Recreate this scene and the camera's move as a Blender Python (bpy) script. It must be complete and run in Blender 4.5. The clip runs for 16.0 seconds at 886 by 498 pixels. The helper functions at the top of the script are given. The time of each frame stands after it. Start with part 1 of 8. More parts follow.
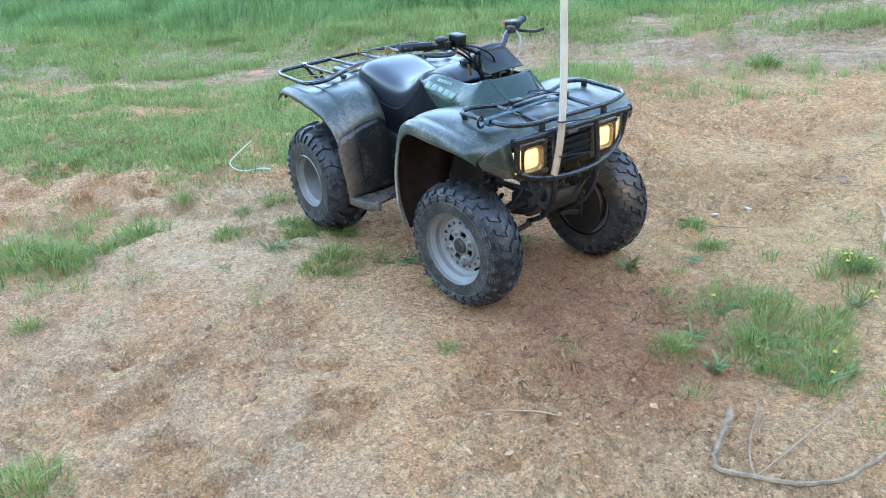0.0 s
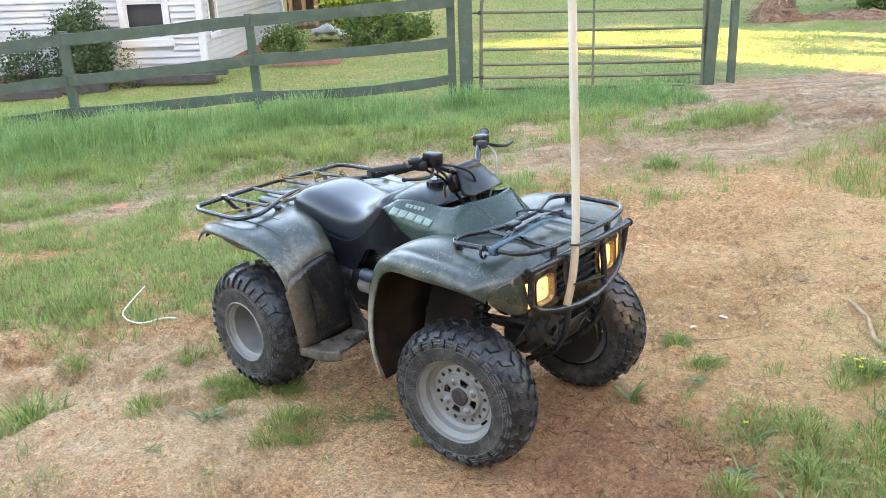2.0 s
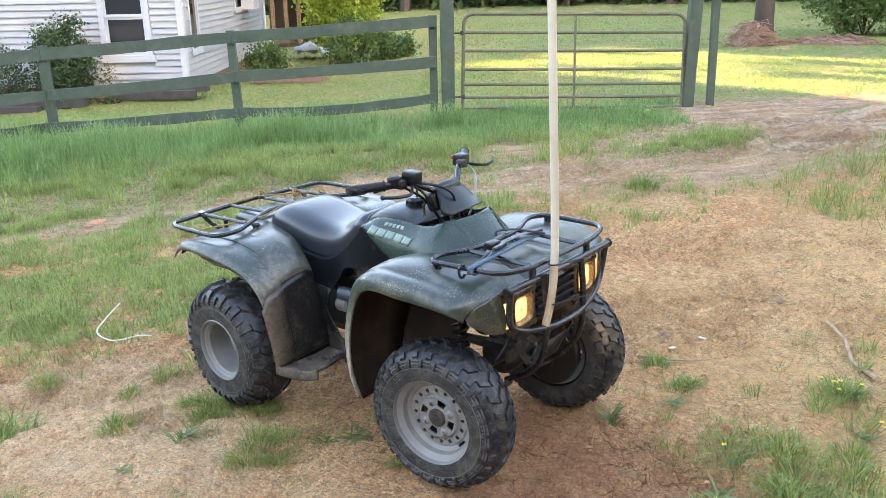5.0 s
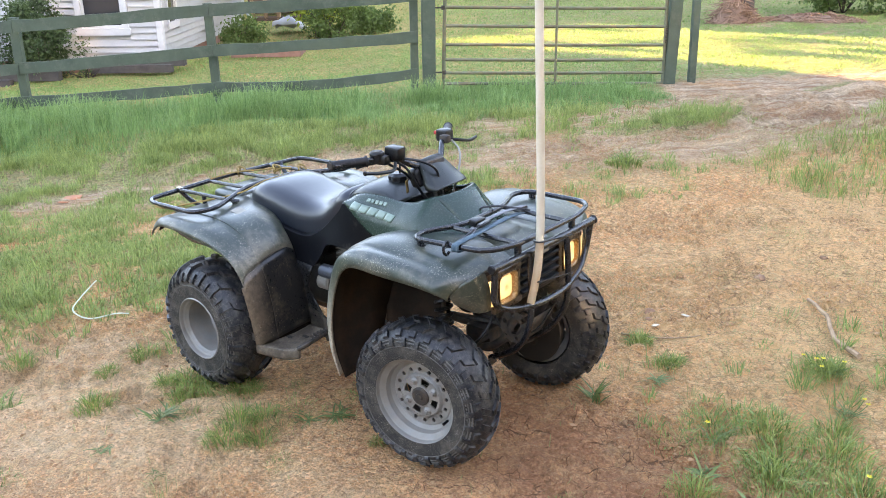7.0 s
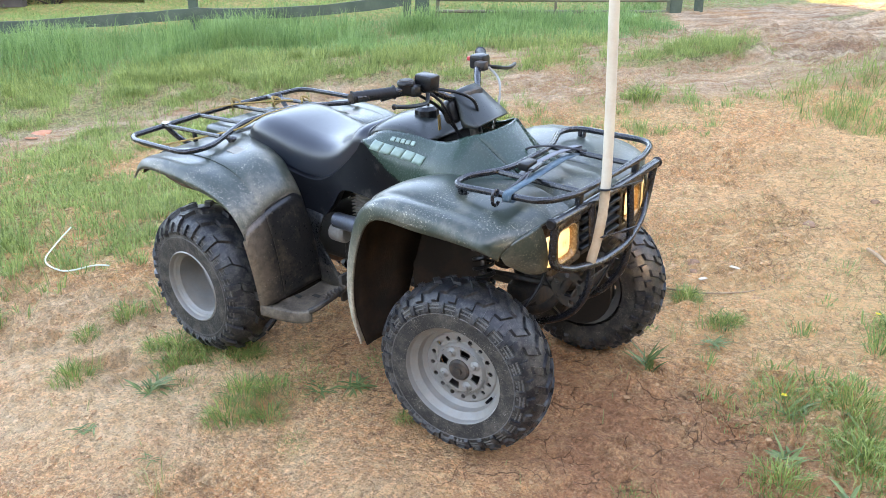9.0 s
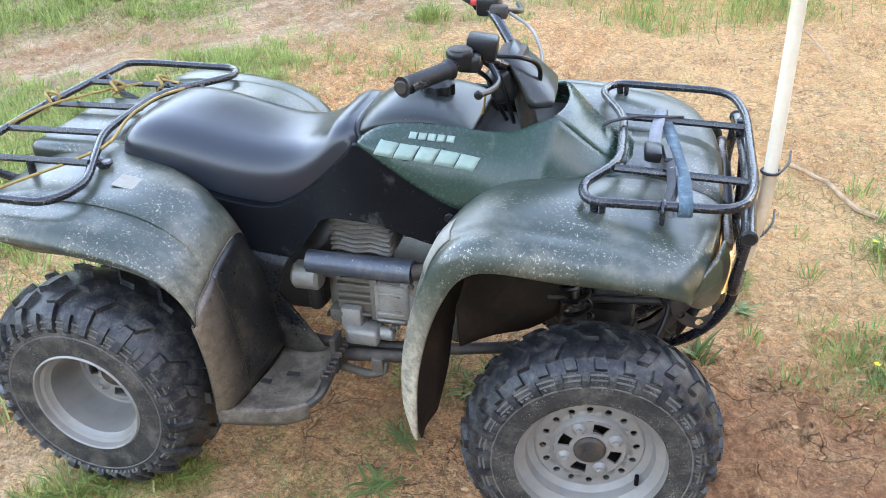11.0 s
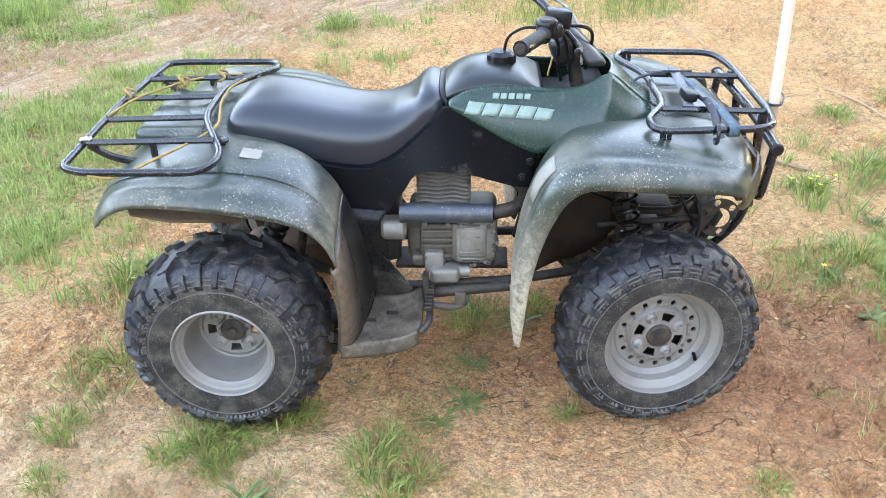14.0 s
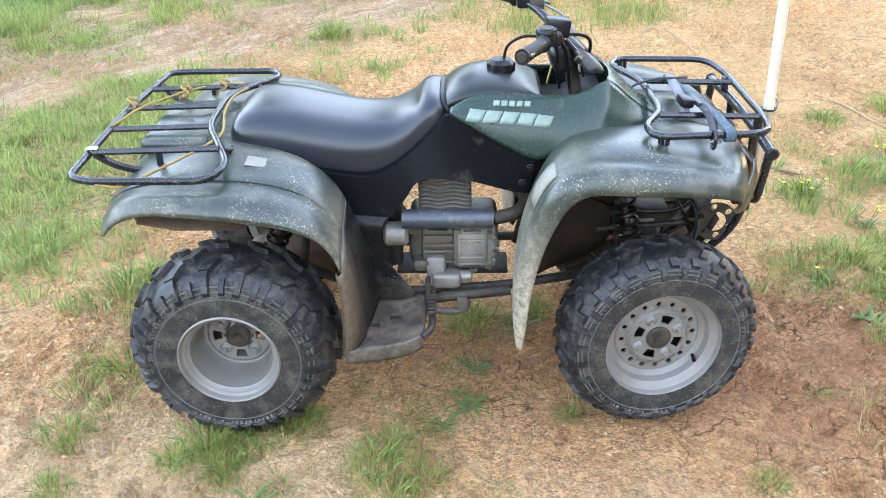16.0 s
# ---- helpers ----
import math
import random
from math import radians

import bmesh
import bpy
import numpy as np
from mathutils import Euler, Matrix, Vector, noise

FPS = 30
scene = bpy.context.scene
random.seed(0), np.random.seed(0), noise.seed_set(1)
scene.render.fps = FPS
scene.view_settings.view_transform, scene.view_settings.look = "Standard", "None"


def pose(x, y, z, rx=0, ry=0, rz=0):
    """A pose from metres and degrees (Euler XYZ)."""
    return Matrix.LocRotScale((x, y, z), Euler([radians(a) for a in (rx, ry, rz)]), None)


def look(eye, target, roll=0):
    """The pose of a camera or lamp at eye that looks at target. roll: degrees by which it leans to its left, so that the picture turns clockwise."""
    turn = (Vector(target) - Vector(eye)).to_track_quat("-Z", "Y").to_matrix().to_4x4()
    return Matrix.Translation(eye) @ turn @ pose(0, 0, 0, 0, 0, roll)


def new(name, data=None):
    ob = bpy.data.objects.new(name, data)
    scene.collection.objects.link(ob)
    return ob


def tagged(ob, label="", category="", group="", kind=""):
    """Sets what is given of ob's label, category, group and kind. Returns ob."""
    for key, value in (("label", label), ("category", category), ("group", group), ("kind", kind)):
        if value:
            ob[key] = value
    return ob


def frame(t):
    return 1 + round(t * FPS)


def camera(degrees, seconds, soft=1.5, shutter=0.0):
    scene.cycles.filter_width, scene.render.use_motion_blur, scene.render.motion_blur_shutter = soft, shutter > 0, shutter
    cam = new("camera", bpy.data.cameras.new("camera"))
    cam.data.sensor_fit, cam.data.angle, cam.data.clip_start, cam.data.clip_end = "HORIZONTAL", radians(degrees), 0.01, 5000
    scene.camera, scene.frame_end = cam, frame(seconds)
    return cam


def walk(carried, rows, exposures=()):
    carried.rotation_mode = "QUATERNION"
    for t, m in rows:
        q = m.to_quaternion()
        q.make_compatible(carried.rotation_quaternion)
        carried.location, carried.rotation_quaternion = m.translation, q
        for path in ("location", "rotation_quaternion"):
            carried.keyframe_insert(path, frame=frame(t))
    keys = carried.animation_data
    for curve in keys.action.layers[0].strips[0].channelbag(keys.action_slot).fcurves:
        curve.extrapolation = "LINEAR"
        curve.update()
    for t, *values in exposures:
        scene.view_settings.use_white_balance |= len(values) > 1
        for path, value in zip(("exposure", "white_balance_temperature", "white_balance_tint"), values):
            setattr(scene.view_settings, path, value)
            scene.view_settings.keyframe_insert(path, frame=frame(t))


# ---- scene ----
cam = camera(54.0, 16.0, 0.7)
PATH = [
    (0, 3.761, -2.343, 1.863, 64.04, 1.48, 54.18),
    (0.5, 3.565, -2.286, 1.846, 68.91, 2.06, 51.61),
    (1, 3.277, -2.242, 1.801, 72.86, 2.33, 49.85),
    (1.5, 3.029, -2.369, 1.782, 72.25, 2.20, 44.77),
    (2, 2.958, -2.435, 1.783, 70.93, 1.97, 42.17),
    (2.5, 2.959, -2.389, 1.776, 70.94, 1.88, 41.82),
    (3, 2.965, -2.406, 1.782, 71.01, 1.88, 41.74),
    (3.5, 2.958, -2.423, 1.787, 72.32, 1.34, 41.43),
    (6, 2.950, -2.410, 1.771, 72.07, 1.14, 41.11),
    (6.5, 2.941, -2.410, 1.769, 71.86, 1.04, 41.13),
    (7, 2.911, -2.391, 1.762, 70.61, 0.64, 39.88),
    (7.5, 2.895, -2.384, 1.756, 70.47, 0.55, 39.77),
    (8, 2.861, -2.338, 1.738, 69.89, 0.54, 39.51),
    (8.5, 2.756, -2.233, 1.703, 67.79, 0.13, 39.07),
    (9, 2.471, -2.166, 1.644, 66.35, 0.11, 38.47),
    (9.5, 2.101, -2.060, 1.634, 64.91, 0.55, 33.35),
    (10, 1.711, -1.885, 1.597, 63.27, 0.98, 29.51),
    (10.2, 1.580, -1.836, 1.583, 62.03, 0.71, 26.13),
    (12.3, 0.715, -1.885, 1.530, 60.76, -0.82, 4.40),
    (12.5, 0.677, -1.979, 1.541, 60.55, -0.98, 3.87),
    (13, 0.701, -2.186, 1.557, 60.85, -1.32, 3.36),
    (13.5, 0.685, -2.301, 1.555, 60.86, -1.14, 3.16),
    (14, 0.617, -2.355, 1.555, 62.18, -0.67, 2.11),
    (14.5, 0.600, -2.375, 1.556, 62.75, -0.66, 1.51),
    (15, 0.590, -2.370, 1.553, 62.79, -0.65, 1.29),
    (15.5, 0.586, -2.370, 1.553, 62.75, -0.56, 1.24),
    (16, 0.582, -2.389, 1.566, 62.67, -0.56, 1.24),
]
EXPOSURES = [(0.0, 3.85, 6300, 13), (1.0, 3.62, 6700, 14), (2.0, 3.87, 8000, 21), (3.0, 3.83, 8200, 22), (3.5, 3.78, 7700, 21), (7.5, 3.87, 8000, 24), (9.0, 4.0, 7800, 23), (10.0, 4.1, 7500, 21), (12.5, 4.29, 8500, 26), (14.0, 4.33, 8000, 22), (16.0, 4.3, 8000, 22)]
walk(cam, [(t, pose(x, y, z, rx, ry, rz)) for t, x, y, z, rx, ry, rz in PATH], EXPOSURES)

# ---- world and light ----
world = bpy.data.worlds.new("sky")
scene.world = world
world.use_nodes = True
wt = world.node_tree
sky = wt.nodes.new("ShaderNodeTexSky")
sky.sky_type = "NISHITA"
sky.sun_disc = False
sky.sun_elevation = radians(15)
sky.sun_rotation = radians(101.5)
sky.air_density, sky.dust_density, sky.ozone_density = 1.0, 0.8, 1.0
wt.links.new(sky.outputs[0], wt.nodes["Background"].inputs[0])
wt.nodes["Background"].inputs[1].default_value = 0.15

sun = new("sun", bpy.data.lights.new("sun", "SUN"))
sun.data.energy, sun.data.angle, sun.data.color = 3.3, radians(0.6), (1.0, 0.76, 0.45)
SUN_WAY = Vector((0.98 * math.cos(radians(15)), -0.20 * math.cos(radians(15)), math.sin(radians(15))))
sun.matrix_world = look(SUN_WAY * 60, (0, 0, 0))

# ---- materials ----


def surface(name, dark, light, scale=6.0, rough=0.6, metal=0.0, bump=0.15, fine=90.0, dust=None, dust_amount=0.0,
            flecks=None, fleck_amount=0.0, rough_var=0.12, spec=0.5, per_island=0.0, per_object=0.0, sub=0.0, coat=0.0, stretch=None, splash=None, mud=None, flank=None):
    """A procedural surface: two tones at a large scale, grain and relief at a fine one, dust and pale scratches on top."""
    m = bpy.data.materials.new(name)
    m.use_nodes = True
    nt = m.node_tree
    n, l = nt.nodes, nt.links
    b = n["Principled BSDF"]
    geo = n.new("ShaderNodeTexCoord")
    vec = geo.outputs["Object"]
    if stretch:
        mp = n.new("ShaderNodeMapping")
        mp.inputs["Scale"].default_value = stretch
        l.new(vec, mp.inputs["Vector"])
        vec = mp.outputs["Vector"]

    def noise_tex(s, detail=5.0, r=0.6):
        t = n.new("ShaderNodeTexNoise")
        t.inputs["Scale"].default_value, t.inputs["Detail"].default_value, t.inputs["Roughness"].default_value = s, detail, r
        l.new(vec, t.inputs["Vector"])
        return t.outputs["Fac"]

    def ramp(fac, a, c):
        r = n.new("ShaderNodeMapRange")
        r.inputs["From Min"].default_value, r.inputs["From Max"].default_value = a, c
        l.new(fac, r.inputs["Value"])
        return r.outputs["Result"]

    def mix(fac, a, c):
        x = n.new("ShaderNodeMix")
        x.data_type = "RGBA"
        for sock, val in ((x.inputs["Factor"], fac), (x.inputs["A"], a), (x.inputs["B"], c)):
            if isinstance(val, (tuple, float, int)):
                sock.default_value = (*val, 1) if isinstance(val, tuple) else val
            else:
                l.new(val, sock)
        return x.outputs["Result"]

    def math_node(op, a, c):
        x = n.new("ShaderNodeMath")
        x.operation = op
        for i, val in enumerate((a, c)):
            if isinstance(val, (float, int)):
                x.inputs[i].default_value = val
            else:
                l.new(val, x.inputs[i])
        return x.outputs[0]

    big = noise_tex(scale)
    small = noise_tex(fine, 4.0, 0.7)
    tone = math_node("ADD", math_node("MULTIPLY", ramp(big, 0.3, 0.7), 0.7), math_node("MULTIPLY", ramp(small, 0.3, 0.7), 0.3))
    if per_island:
        g = n.new("ShaderNodeNewGeometry")
        tone = math_node("ADD", math_node("MULTIPLY", tone, 1 - per_island), math_node("MULTIPLY", g.outputs["Random Per Island"], per_island))
    if per_object:
        g = n.new("ShaderNodeObjectInfo")
        tone = math_node("ADD", math_node("MULTIPLY", tone, 1 - per_object), math_node("MULTIPLY", g.outputs["Random"], per_object))
    col = mix(tone, dark, light)
    rg = math_node("ADD", math_node("MULTIPLY", ramp(small, 0.25, 0.75), rough_var * 2), rough - rough_var)
    if dust:
        d1 = ramp(noise_tex(scale * 1.7, 8.0, 0.7), 0.62 - 0.45 * dust_amount, 0.80 - 0.3 * dust_amount)
        d = math_node("MULTIPLY", math_node("MULTIPLY", d1, 0.6), math_node("ADD", math_node("MULTIPLY", small, 0.7), 0.4))
        if splash:
            # mud thrown up from the wheels: thick below splash[0], gone above splash[1]
            sep = n.new("ShaderNodeSeparateXYZ")
            l.new(geo.outputs["Object"], sep.inputs[0])
            wav = math_node("ADD", sep.outputs["Z"], math_node("MULTIPLY", math_node("SUBTRACT", noise_tex(9, 6, 0.7), 0.5), 0.35))
            spl = math_node("MULTIPLY", ramp(wav, splash[1], splash[0]), math_node("ADD", math_node("MULTIPLY", ramp(noise_tex(60, 6, 0.75), 0.35, 0.6), 0.80), 0.25))
            col = mix(math_node("MINIMUM", spl, 0.9), col, mud or dust)
            rg = math_node("MINIMUM", math_node("ADD", rg, math_node("MULTIPLY", spl, 0.25)), 1.0)
        if flank:
            # mud on what stands furthest out: none inside flank[0], thick outside flank[1]
            sep = n.new("ShaderNodeSeparateXYZ")
            l.new(geo.outputs["Object"], sep.inputs[0])
            out = math_node("ADD", math_node("ABSOLUTE", sep.outputs["Y"], 0.0), math_node("MULTIPLY", math_node("SUBTRACT", noise_tex(8, 6, 0.7), 0.5), 0.14))
            spl = math_node("MULTIPLY", ramp(out, flank[0], flank[1]), math_node("ADD", math_node("MULTIPLY", ramp(noise_tex(50, 6, 0.75), 0.35, 0.6), 0.5), 0.42))
            col = mix(math_node("MINIMUM", spl, 0.9), col, mud or dust)
        d = math_node("MINIMUM", d, 0.92)
        col = mix(d, col, dust)
        rg = math_node("MINIMUM", math_node("ADD", rg, math_node("MULTIPLY", d, 0.25)), 1.0)
    if flecks:
        f1 = ramp(noise_tex(fine * 1.1, 6.0, 0.75), 0.68 - fleck_amount * 0.2, 0.74 - fleck_amount * 0.2)
        f2 = ramp(noise_tex(scale * 2.2, 4.0, 0.6), 0.42, 0.6)
        col = mix(math_node("MULTIPLY", math_node("MULTIPLY", f1, f2), 0.75), col, flecks)
    l.new(col, b.inputs["Base Color"])
    l.new(rg, b.inputs["Roughness"])
    b.inputs["Metallic"].default_value = metal
    b.inputs["Specular IOR Level"].default_value = spec
    if coat:
        b.inputs["Coat Weight"].default_value, b.inputs["Coat Roughness"].default_value = coat, 0.25
    if sub:
        tr = n.new("ShaderNodeBsdfTranslucent")
        l.new(col, tr.inputs["Color"])
        ms = n.new("ShaderNodeMixShader")
        ms.inputs[0].default_value = sub
        l.new(b.outputs[0], ms.inputs[1])
        l.new(tr.outputs[0], ms.inputs[2])
        l.new(ms.outputs[0], n["Material Output"].inputs["Surface"])
    if bump:
        bp = n.new("ShaderNodeBump")
        bp.inputs["Strength"].default_value = bump
        bp.inputs["Distance"].default_value = 0.004
        l.new(math_node("ADD", small, math_node("MULTIPLY", big, 0.5)), bp.inputs["Height"])
        l.new(bp.outputs[0], b.inputs["Normal"])
    return m


M_GREEN = surface("green_plastic", (0.011, 0.020, 0.014), (0.026, 0.037, 0.027), 4, 0.32, 0, 0.02, 150, (0.235, 0.205, 0.15), 0.32, (0.36, 0.33, 0.25), 0.60, rough_var=0.06, spec=0.6, splash=(0.32, 0.665), mud=(0.56, 0.475, 0.355))
M_GREEN_CLEAN = surface("green_shroud_plastic", (0.010, 0.027, 0.019), (0.020, 0.043, 0.031), 6, 0.26, 0, 0.01, 170, (0.18, 0.17, 0.14), 0.07, (0.42, 0.40, 0.34), 0.20, rough_var=0.05, spec=0.36)
M_TANK = surface("dark_green_black_plastic", (0.006, 0.009, 0.009), (0.012, 0.016, 0.015), 6, 0.31, 0, 0.012, 170, (0.18, 0.17, 0.14), 0.04, (0.50, 0.47, 0.40), 0.12, rough_var=0.05, spec=0.38)
# brown mud, its colour taken near black for the shade under the fenders
M_FENDER_IN = surface("muddy_shaded_fender_underside", (0.012, 0.009, 0.007), (0.032, 0.020, 0.013), 7, 0.8, 0, 0.3, 80, (0.085, 0.050, 0.029), 0.32, spec=0.2)
M_LEG = surface("muddy_leg_guard_plastic", (0.004, 0.005, 0.006), (0.011, 0.011, 0.011), 6, 0.30, 0, 0.06, 140, (0.15, 0.105, 0.07), 0.10, (0.50, 0.45, 0.37), 0.34, spec=0.20, splash=(0.16, 0.37), mud=(0.30, 0.26, 0.21))
M_GUARD = surface("brown_dust_on_black_plastic", (0.004, 0.005, 0.006), (0.014, 0.012, 0.010), 6, 0.30, 0, 0.05, 130, (0.20, 0.15, 0.10), 0.18, (0.40, 0.35, 0.28), 0.34, rough_var=0.05, spec=0.4, splash=(0.10, 0.32), mud=(0.16, 0.118, 0.082), flank=(0.375, 0.47))
M_LEGRIM = surface("tan_mud_on_plastic", (0.016, 0.014, 0.012), (0.085, 0.064, 0.045), 7, 0.45, 0, 0.3, 110, (0.33, 0.265, 0.195), 0.42, (0.02, 0.02, 0.018), 0.55, spec=0.3)
M_BLACK = surface("black_plastic", (0.0018, 0.0022, 0.0032), (0.0045, 0.0052, 0.0065), 6, 0.36, 0, 0.015, 170, (0.13, 0.12, 0.10), 0.03, (0.36, 0.33, 0.27), 0.20, spec=0.10)
M_BLACK_CLEAN = surface("black_moulded_plastic", (0.004, 0.004, 0.005), (0.009, 0.010, 0.011), 10, 0.34, 0, 0.04, 220, (0.10, 0.09, 0.08), 0.08, spec=0.3)
M_GRIP = surface("black_grip_rubber", (0.006, 0.006, 0.007), (0.013, 0.013, 0.014), 30, 0.5, 0, 0.2, 200, (0.1, 0.09, 0.08), 0.1, spec=0.25)
M_SEAT = surface("black_vinyl", (0.005, 0.0075, 0.0125), (0.009, 0.012, 0.0175), 5, 0.31, 0, 0.0, 60, rough_var=0.03, spec=0.55)
M_RUBBER = surface("tyre_rubber", (0.007, 0.008, 0.010), (0.015, 0.016, 0.019), 22, 0.38, 0, 0.25, 150, (0.15, 0.137, 0.118), 0.36, (0.34, 0.31, 0.26), 0.34, spec=0.35)
M_SIDEWALL = surface("dusty_tyre_sidewall", (0.012, 0.012, 0.012), (0.038, 0.036, 0.032), 12, 0.55, 0, 0.7, 260, (0.20, 0.172, 0.135), 0.36, (0.36, 0.33, 0.28), 0.55, spec=0.25)
M_MARKS = surface("worn_raised_rubber", (0.07, 0.067, 0.062), (0.14, 0.132, 0.12), 40, 0.7, 0, 0.3, 190, spec=0.25)
M_RIM = surface("dusty_painted_steel", (0.155, 0.150, 0.138), (0.245, 0.236, 0.215), 14, 0.50, 0.25, 0.05, 200, (0.24, 0.19, 0.14), 0.46, (0.08, 0.06, 0.045), 0.26)
M_GREASE = surface("greasy_dark_iron", (0.010, 0.009, 0.008), (0.03, 0.025, 0.02), 14, 0.6, 0.2, 0.2, 120)
M_TUBE = surface("black_enamel_tube", (0.006, 0.007, 0.009), (0.012, 0.013, 0.017), 16, 0.24, 0.0, 0.05, 220, (0.15, 0.14, 0.12), 0.10, (0.48, 0.45, 0.40), 0.36, spec=0.5)
M_STEEL = surface("dirty_dark_steel", (0.018, 0.016, 0.014), (0.050, 0.042, 0.035), 14, 0.6, 0.3, 0.18, 120, (0.18, 0.115, 0.07), 0.36)
M_RUST = surface("rusty_brown_steel", (0.06, 0.034, 0.022), (0.15, 0.085, 0.055), 14, 0.7, 0.2, 0.25, 120, (0.24, 0.16, 0.10), 0.40)
M_ENGINE = surface("weathered_cast_aluminium", (0.05, 0.044, 0.036), (0.17, 0.157, 0.133), 16, 0.5, 0.4, 0.3, 150, (0.17, 0.125, 0.085), 0.5, (0.025, 0.02, 0.017), 0.55)
M_ALLOY = surface("pale_cast_alloy", (0.16, 0.152, 0.135), (0.33, 0.315, 0.28), 18, 0.46, 0.4, 0.25, 150, (0.22, 0.175, 0.13), 0.5, (0.06, 0.05, 0.04), 0.45)
M_HEAT = surface("blue_grey_enamel", (0.035, 0.042, 0.052), (0.06, 0.07, 0.085), 12, 0.38, 0.3, 0.1, 160, (0.2, 0.18, 0.15), 0.3, (0.5, 0.48, 0.44), 0.35)
M_CHROME = surface("bright_metal", (0.55, 0.55, 0.55), (0.7, 0.7, 0.7), 20, 0.25, 1.0, 0.05, 200)
M_DECAL = surface("pale_green_sticker", (0.13, 0.20, 0.16), (0.21, 0.28, 0.235), 30, 0.42, 0, 0.02, 220, (0.13, 0.18, 0.145), 0.40, (0.04, 0.06, 0.045), 0.40)
M_PAPER = surface("faded_white_sticker", (0.16, 0.15, 0.12), (0.25, 0.23, 0.19), 30, 0.6, 0, 0.05, 220, (0.18, 0.16, 0.125), 0.45, (0.06, 0.06, 0.05), 0.4)
M_SCRAP = surface("pale_scrap", (0.42, 0.33, 0.23), (0.58, 0.48, 0.35), 40, 0.8, 0, 0.1, 200)
M_RED = surface("red_plastic", (0.45, 0.03, 0.03), (0.55, 0.05, 0.04), 30, 0.4, 0, 0.05, 220)
M_YELLOW = surface("yellow_rope", (0.20, 0.12, 0.028), (0.33, 0.215, 0.06), 60, 0.8, 0, 0.4, 300, (0.22, 0.17, 0.10), 0.35)
M_BLUE = surface("blue_webbing", (0.016, 0.042, 0.060), (0.046, 0.092, 0.122), 40, 0.75, 0, 0.3, 300, (0.3, 0.3, 0.28), 0.25)
M_BLACKWEB = surface("black_webbing", (0.02, 0.02, 0.022), (0.05, 0.05, 0.055), 40, 0.8, 0, 0.3, 300)
M_GREYWEB = surface("grey_webbing", (0.10, 0.105, 0.115), (0.20, 0.205, 0.22), 40, 0.8, 0, 0.3, 300)
M_PVC = surface("weathered_white_pvc", (0.47, 0.39, 0.285), (0.60, 0.52, 0.405), 5, 0.45, 0, 0.04, 120, (0.45, 0.30, 0.17), 0.25)
M_PVC_FOOT = surface("mud_stained_pvc", (0.36, 0.25, 0.15), (0.54, 0.42, 0.29), 9, 0.55, 0, 0.06, 120, (0.32, 0.19, 0.10), 0.4)
M_FENCE = surface("green_painted_timber", (0.030, 0.048, 0.032), (0.065, 0.092, 0.064), 5, 0.75, 0, 0.35, 60, (0.15, 0.155, 0.125), 0.22, (0.22, 0.22, 0.19), 0.25)
M_GATE = surface("rusty_green_gate_tube", (0.065, 0.085, 0.05), (0.15, 0.16, 0.10), 9, 0.6, 0.05, 0.2, 90, (0.19, 0.085, 0.04), 0.55)
M_SIDING = surface("white_vinyl_siding", (0.29, 0.29, 0.285), (0.36, 0.358, 0.35), 2, 0.5, 0, 0.04, 40, (0.27, 0.26, 0.245), 0.15)
M_TRIM = surface("white_painted_trim", (0.40, 0.405, 0.41), (0.48, 0.48, 0.485), 4, 0.45, 0, 0.05, 60)
M_ROOF = surface("grey_shingle_roof", (0.10, 0.10, 0.10), (0.17, 0.165, 0.16), 3, 0.9, 0, 0.4, 40)
M_BROWNWOOD = surface("brown_stained_wood", (0.07, 0.045, 0.032), (0.14, 0.09, 0.065), 5, 0.8, 0, 0.3, 60)
M_TIMBER = surface("weathered_landscape_timber", (0.028, 0.023, 0.021), (0.075, 0.062, 0.055), 6, 0.85, 0, 0.35, 60)
M_BRICK = surface("red_brown_edging", (0.19, 0.09, 0.065), (0.29, 0.15, 0.11), 9, 0.85, 0, 0.3, 80)
M_BARK = surface("tree_bark", (0.032, 0.023, 0.018), (0.085, 0.062, 0.048), 9, 0.9, 0, 0.8, 40, stretch=(1, 1, 0.25))
M_STICK = surface("dry_wood", (0.16, 0.09, 0.048), (0.46, 0.30, 0.175), 26, 0.9, 0, 0.4, 120)
M_BRANCH = surface("grey_dead_branch", (0.11, 0.066, 0.036), (0.38, 0.26, 0.155), 24, 0.9, 0, 0.4, 120)
M_DEBRIS = surface("reddish_roots_and_bark", (0.10, 0.05, 0.032), (0.42, 0.25, 0.165), 9, 0.9, 0, 0.3, 60, per_island=0.6)
M_LEAF_DARK = surface("dark_green_leaf", (0.025, 0.05, 0.015), (0.07, 0.12, 0.035), 3, 0.55, 0, 0, 60, per_island=0.6, sub=0.25)
M_LEAF_LIGHT = surface("spring_green_leaf", (0.22, 0.32, 0.03), (0.46, 0.52, 0.08), 3, 0.5, 0, 0, 60, per_island=0.6, sub=0.45)
M_LEAF_MID = surface("mid_green_leaf", (0.05, 0.10, 0.02), (0.13, 0.21, 0.05), 3, 0.5, 0, 0, 60, per_island=0.6, sub=0.35)
M_GRASS = surface("fresh_grass", (0.08, 0.14, 0.028), (0.43, 0.48, 0.155), 1.2, 0.5, 0, 0, 30, per_island=0.7, sub=0.4)
M_TUFT = surface("tuft_grass", (0.06, 0.115, 0.02), (0.40, 0.45, 0.12), 6, 0.5, 0, 0, 30, per_island=0.75, sub=0.35)
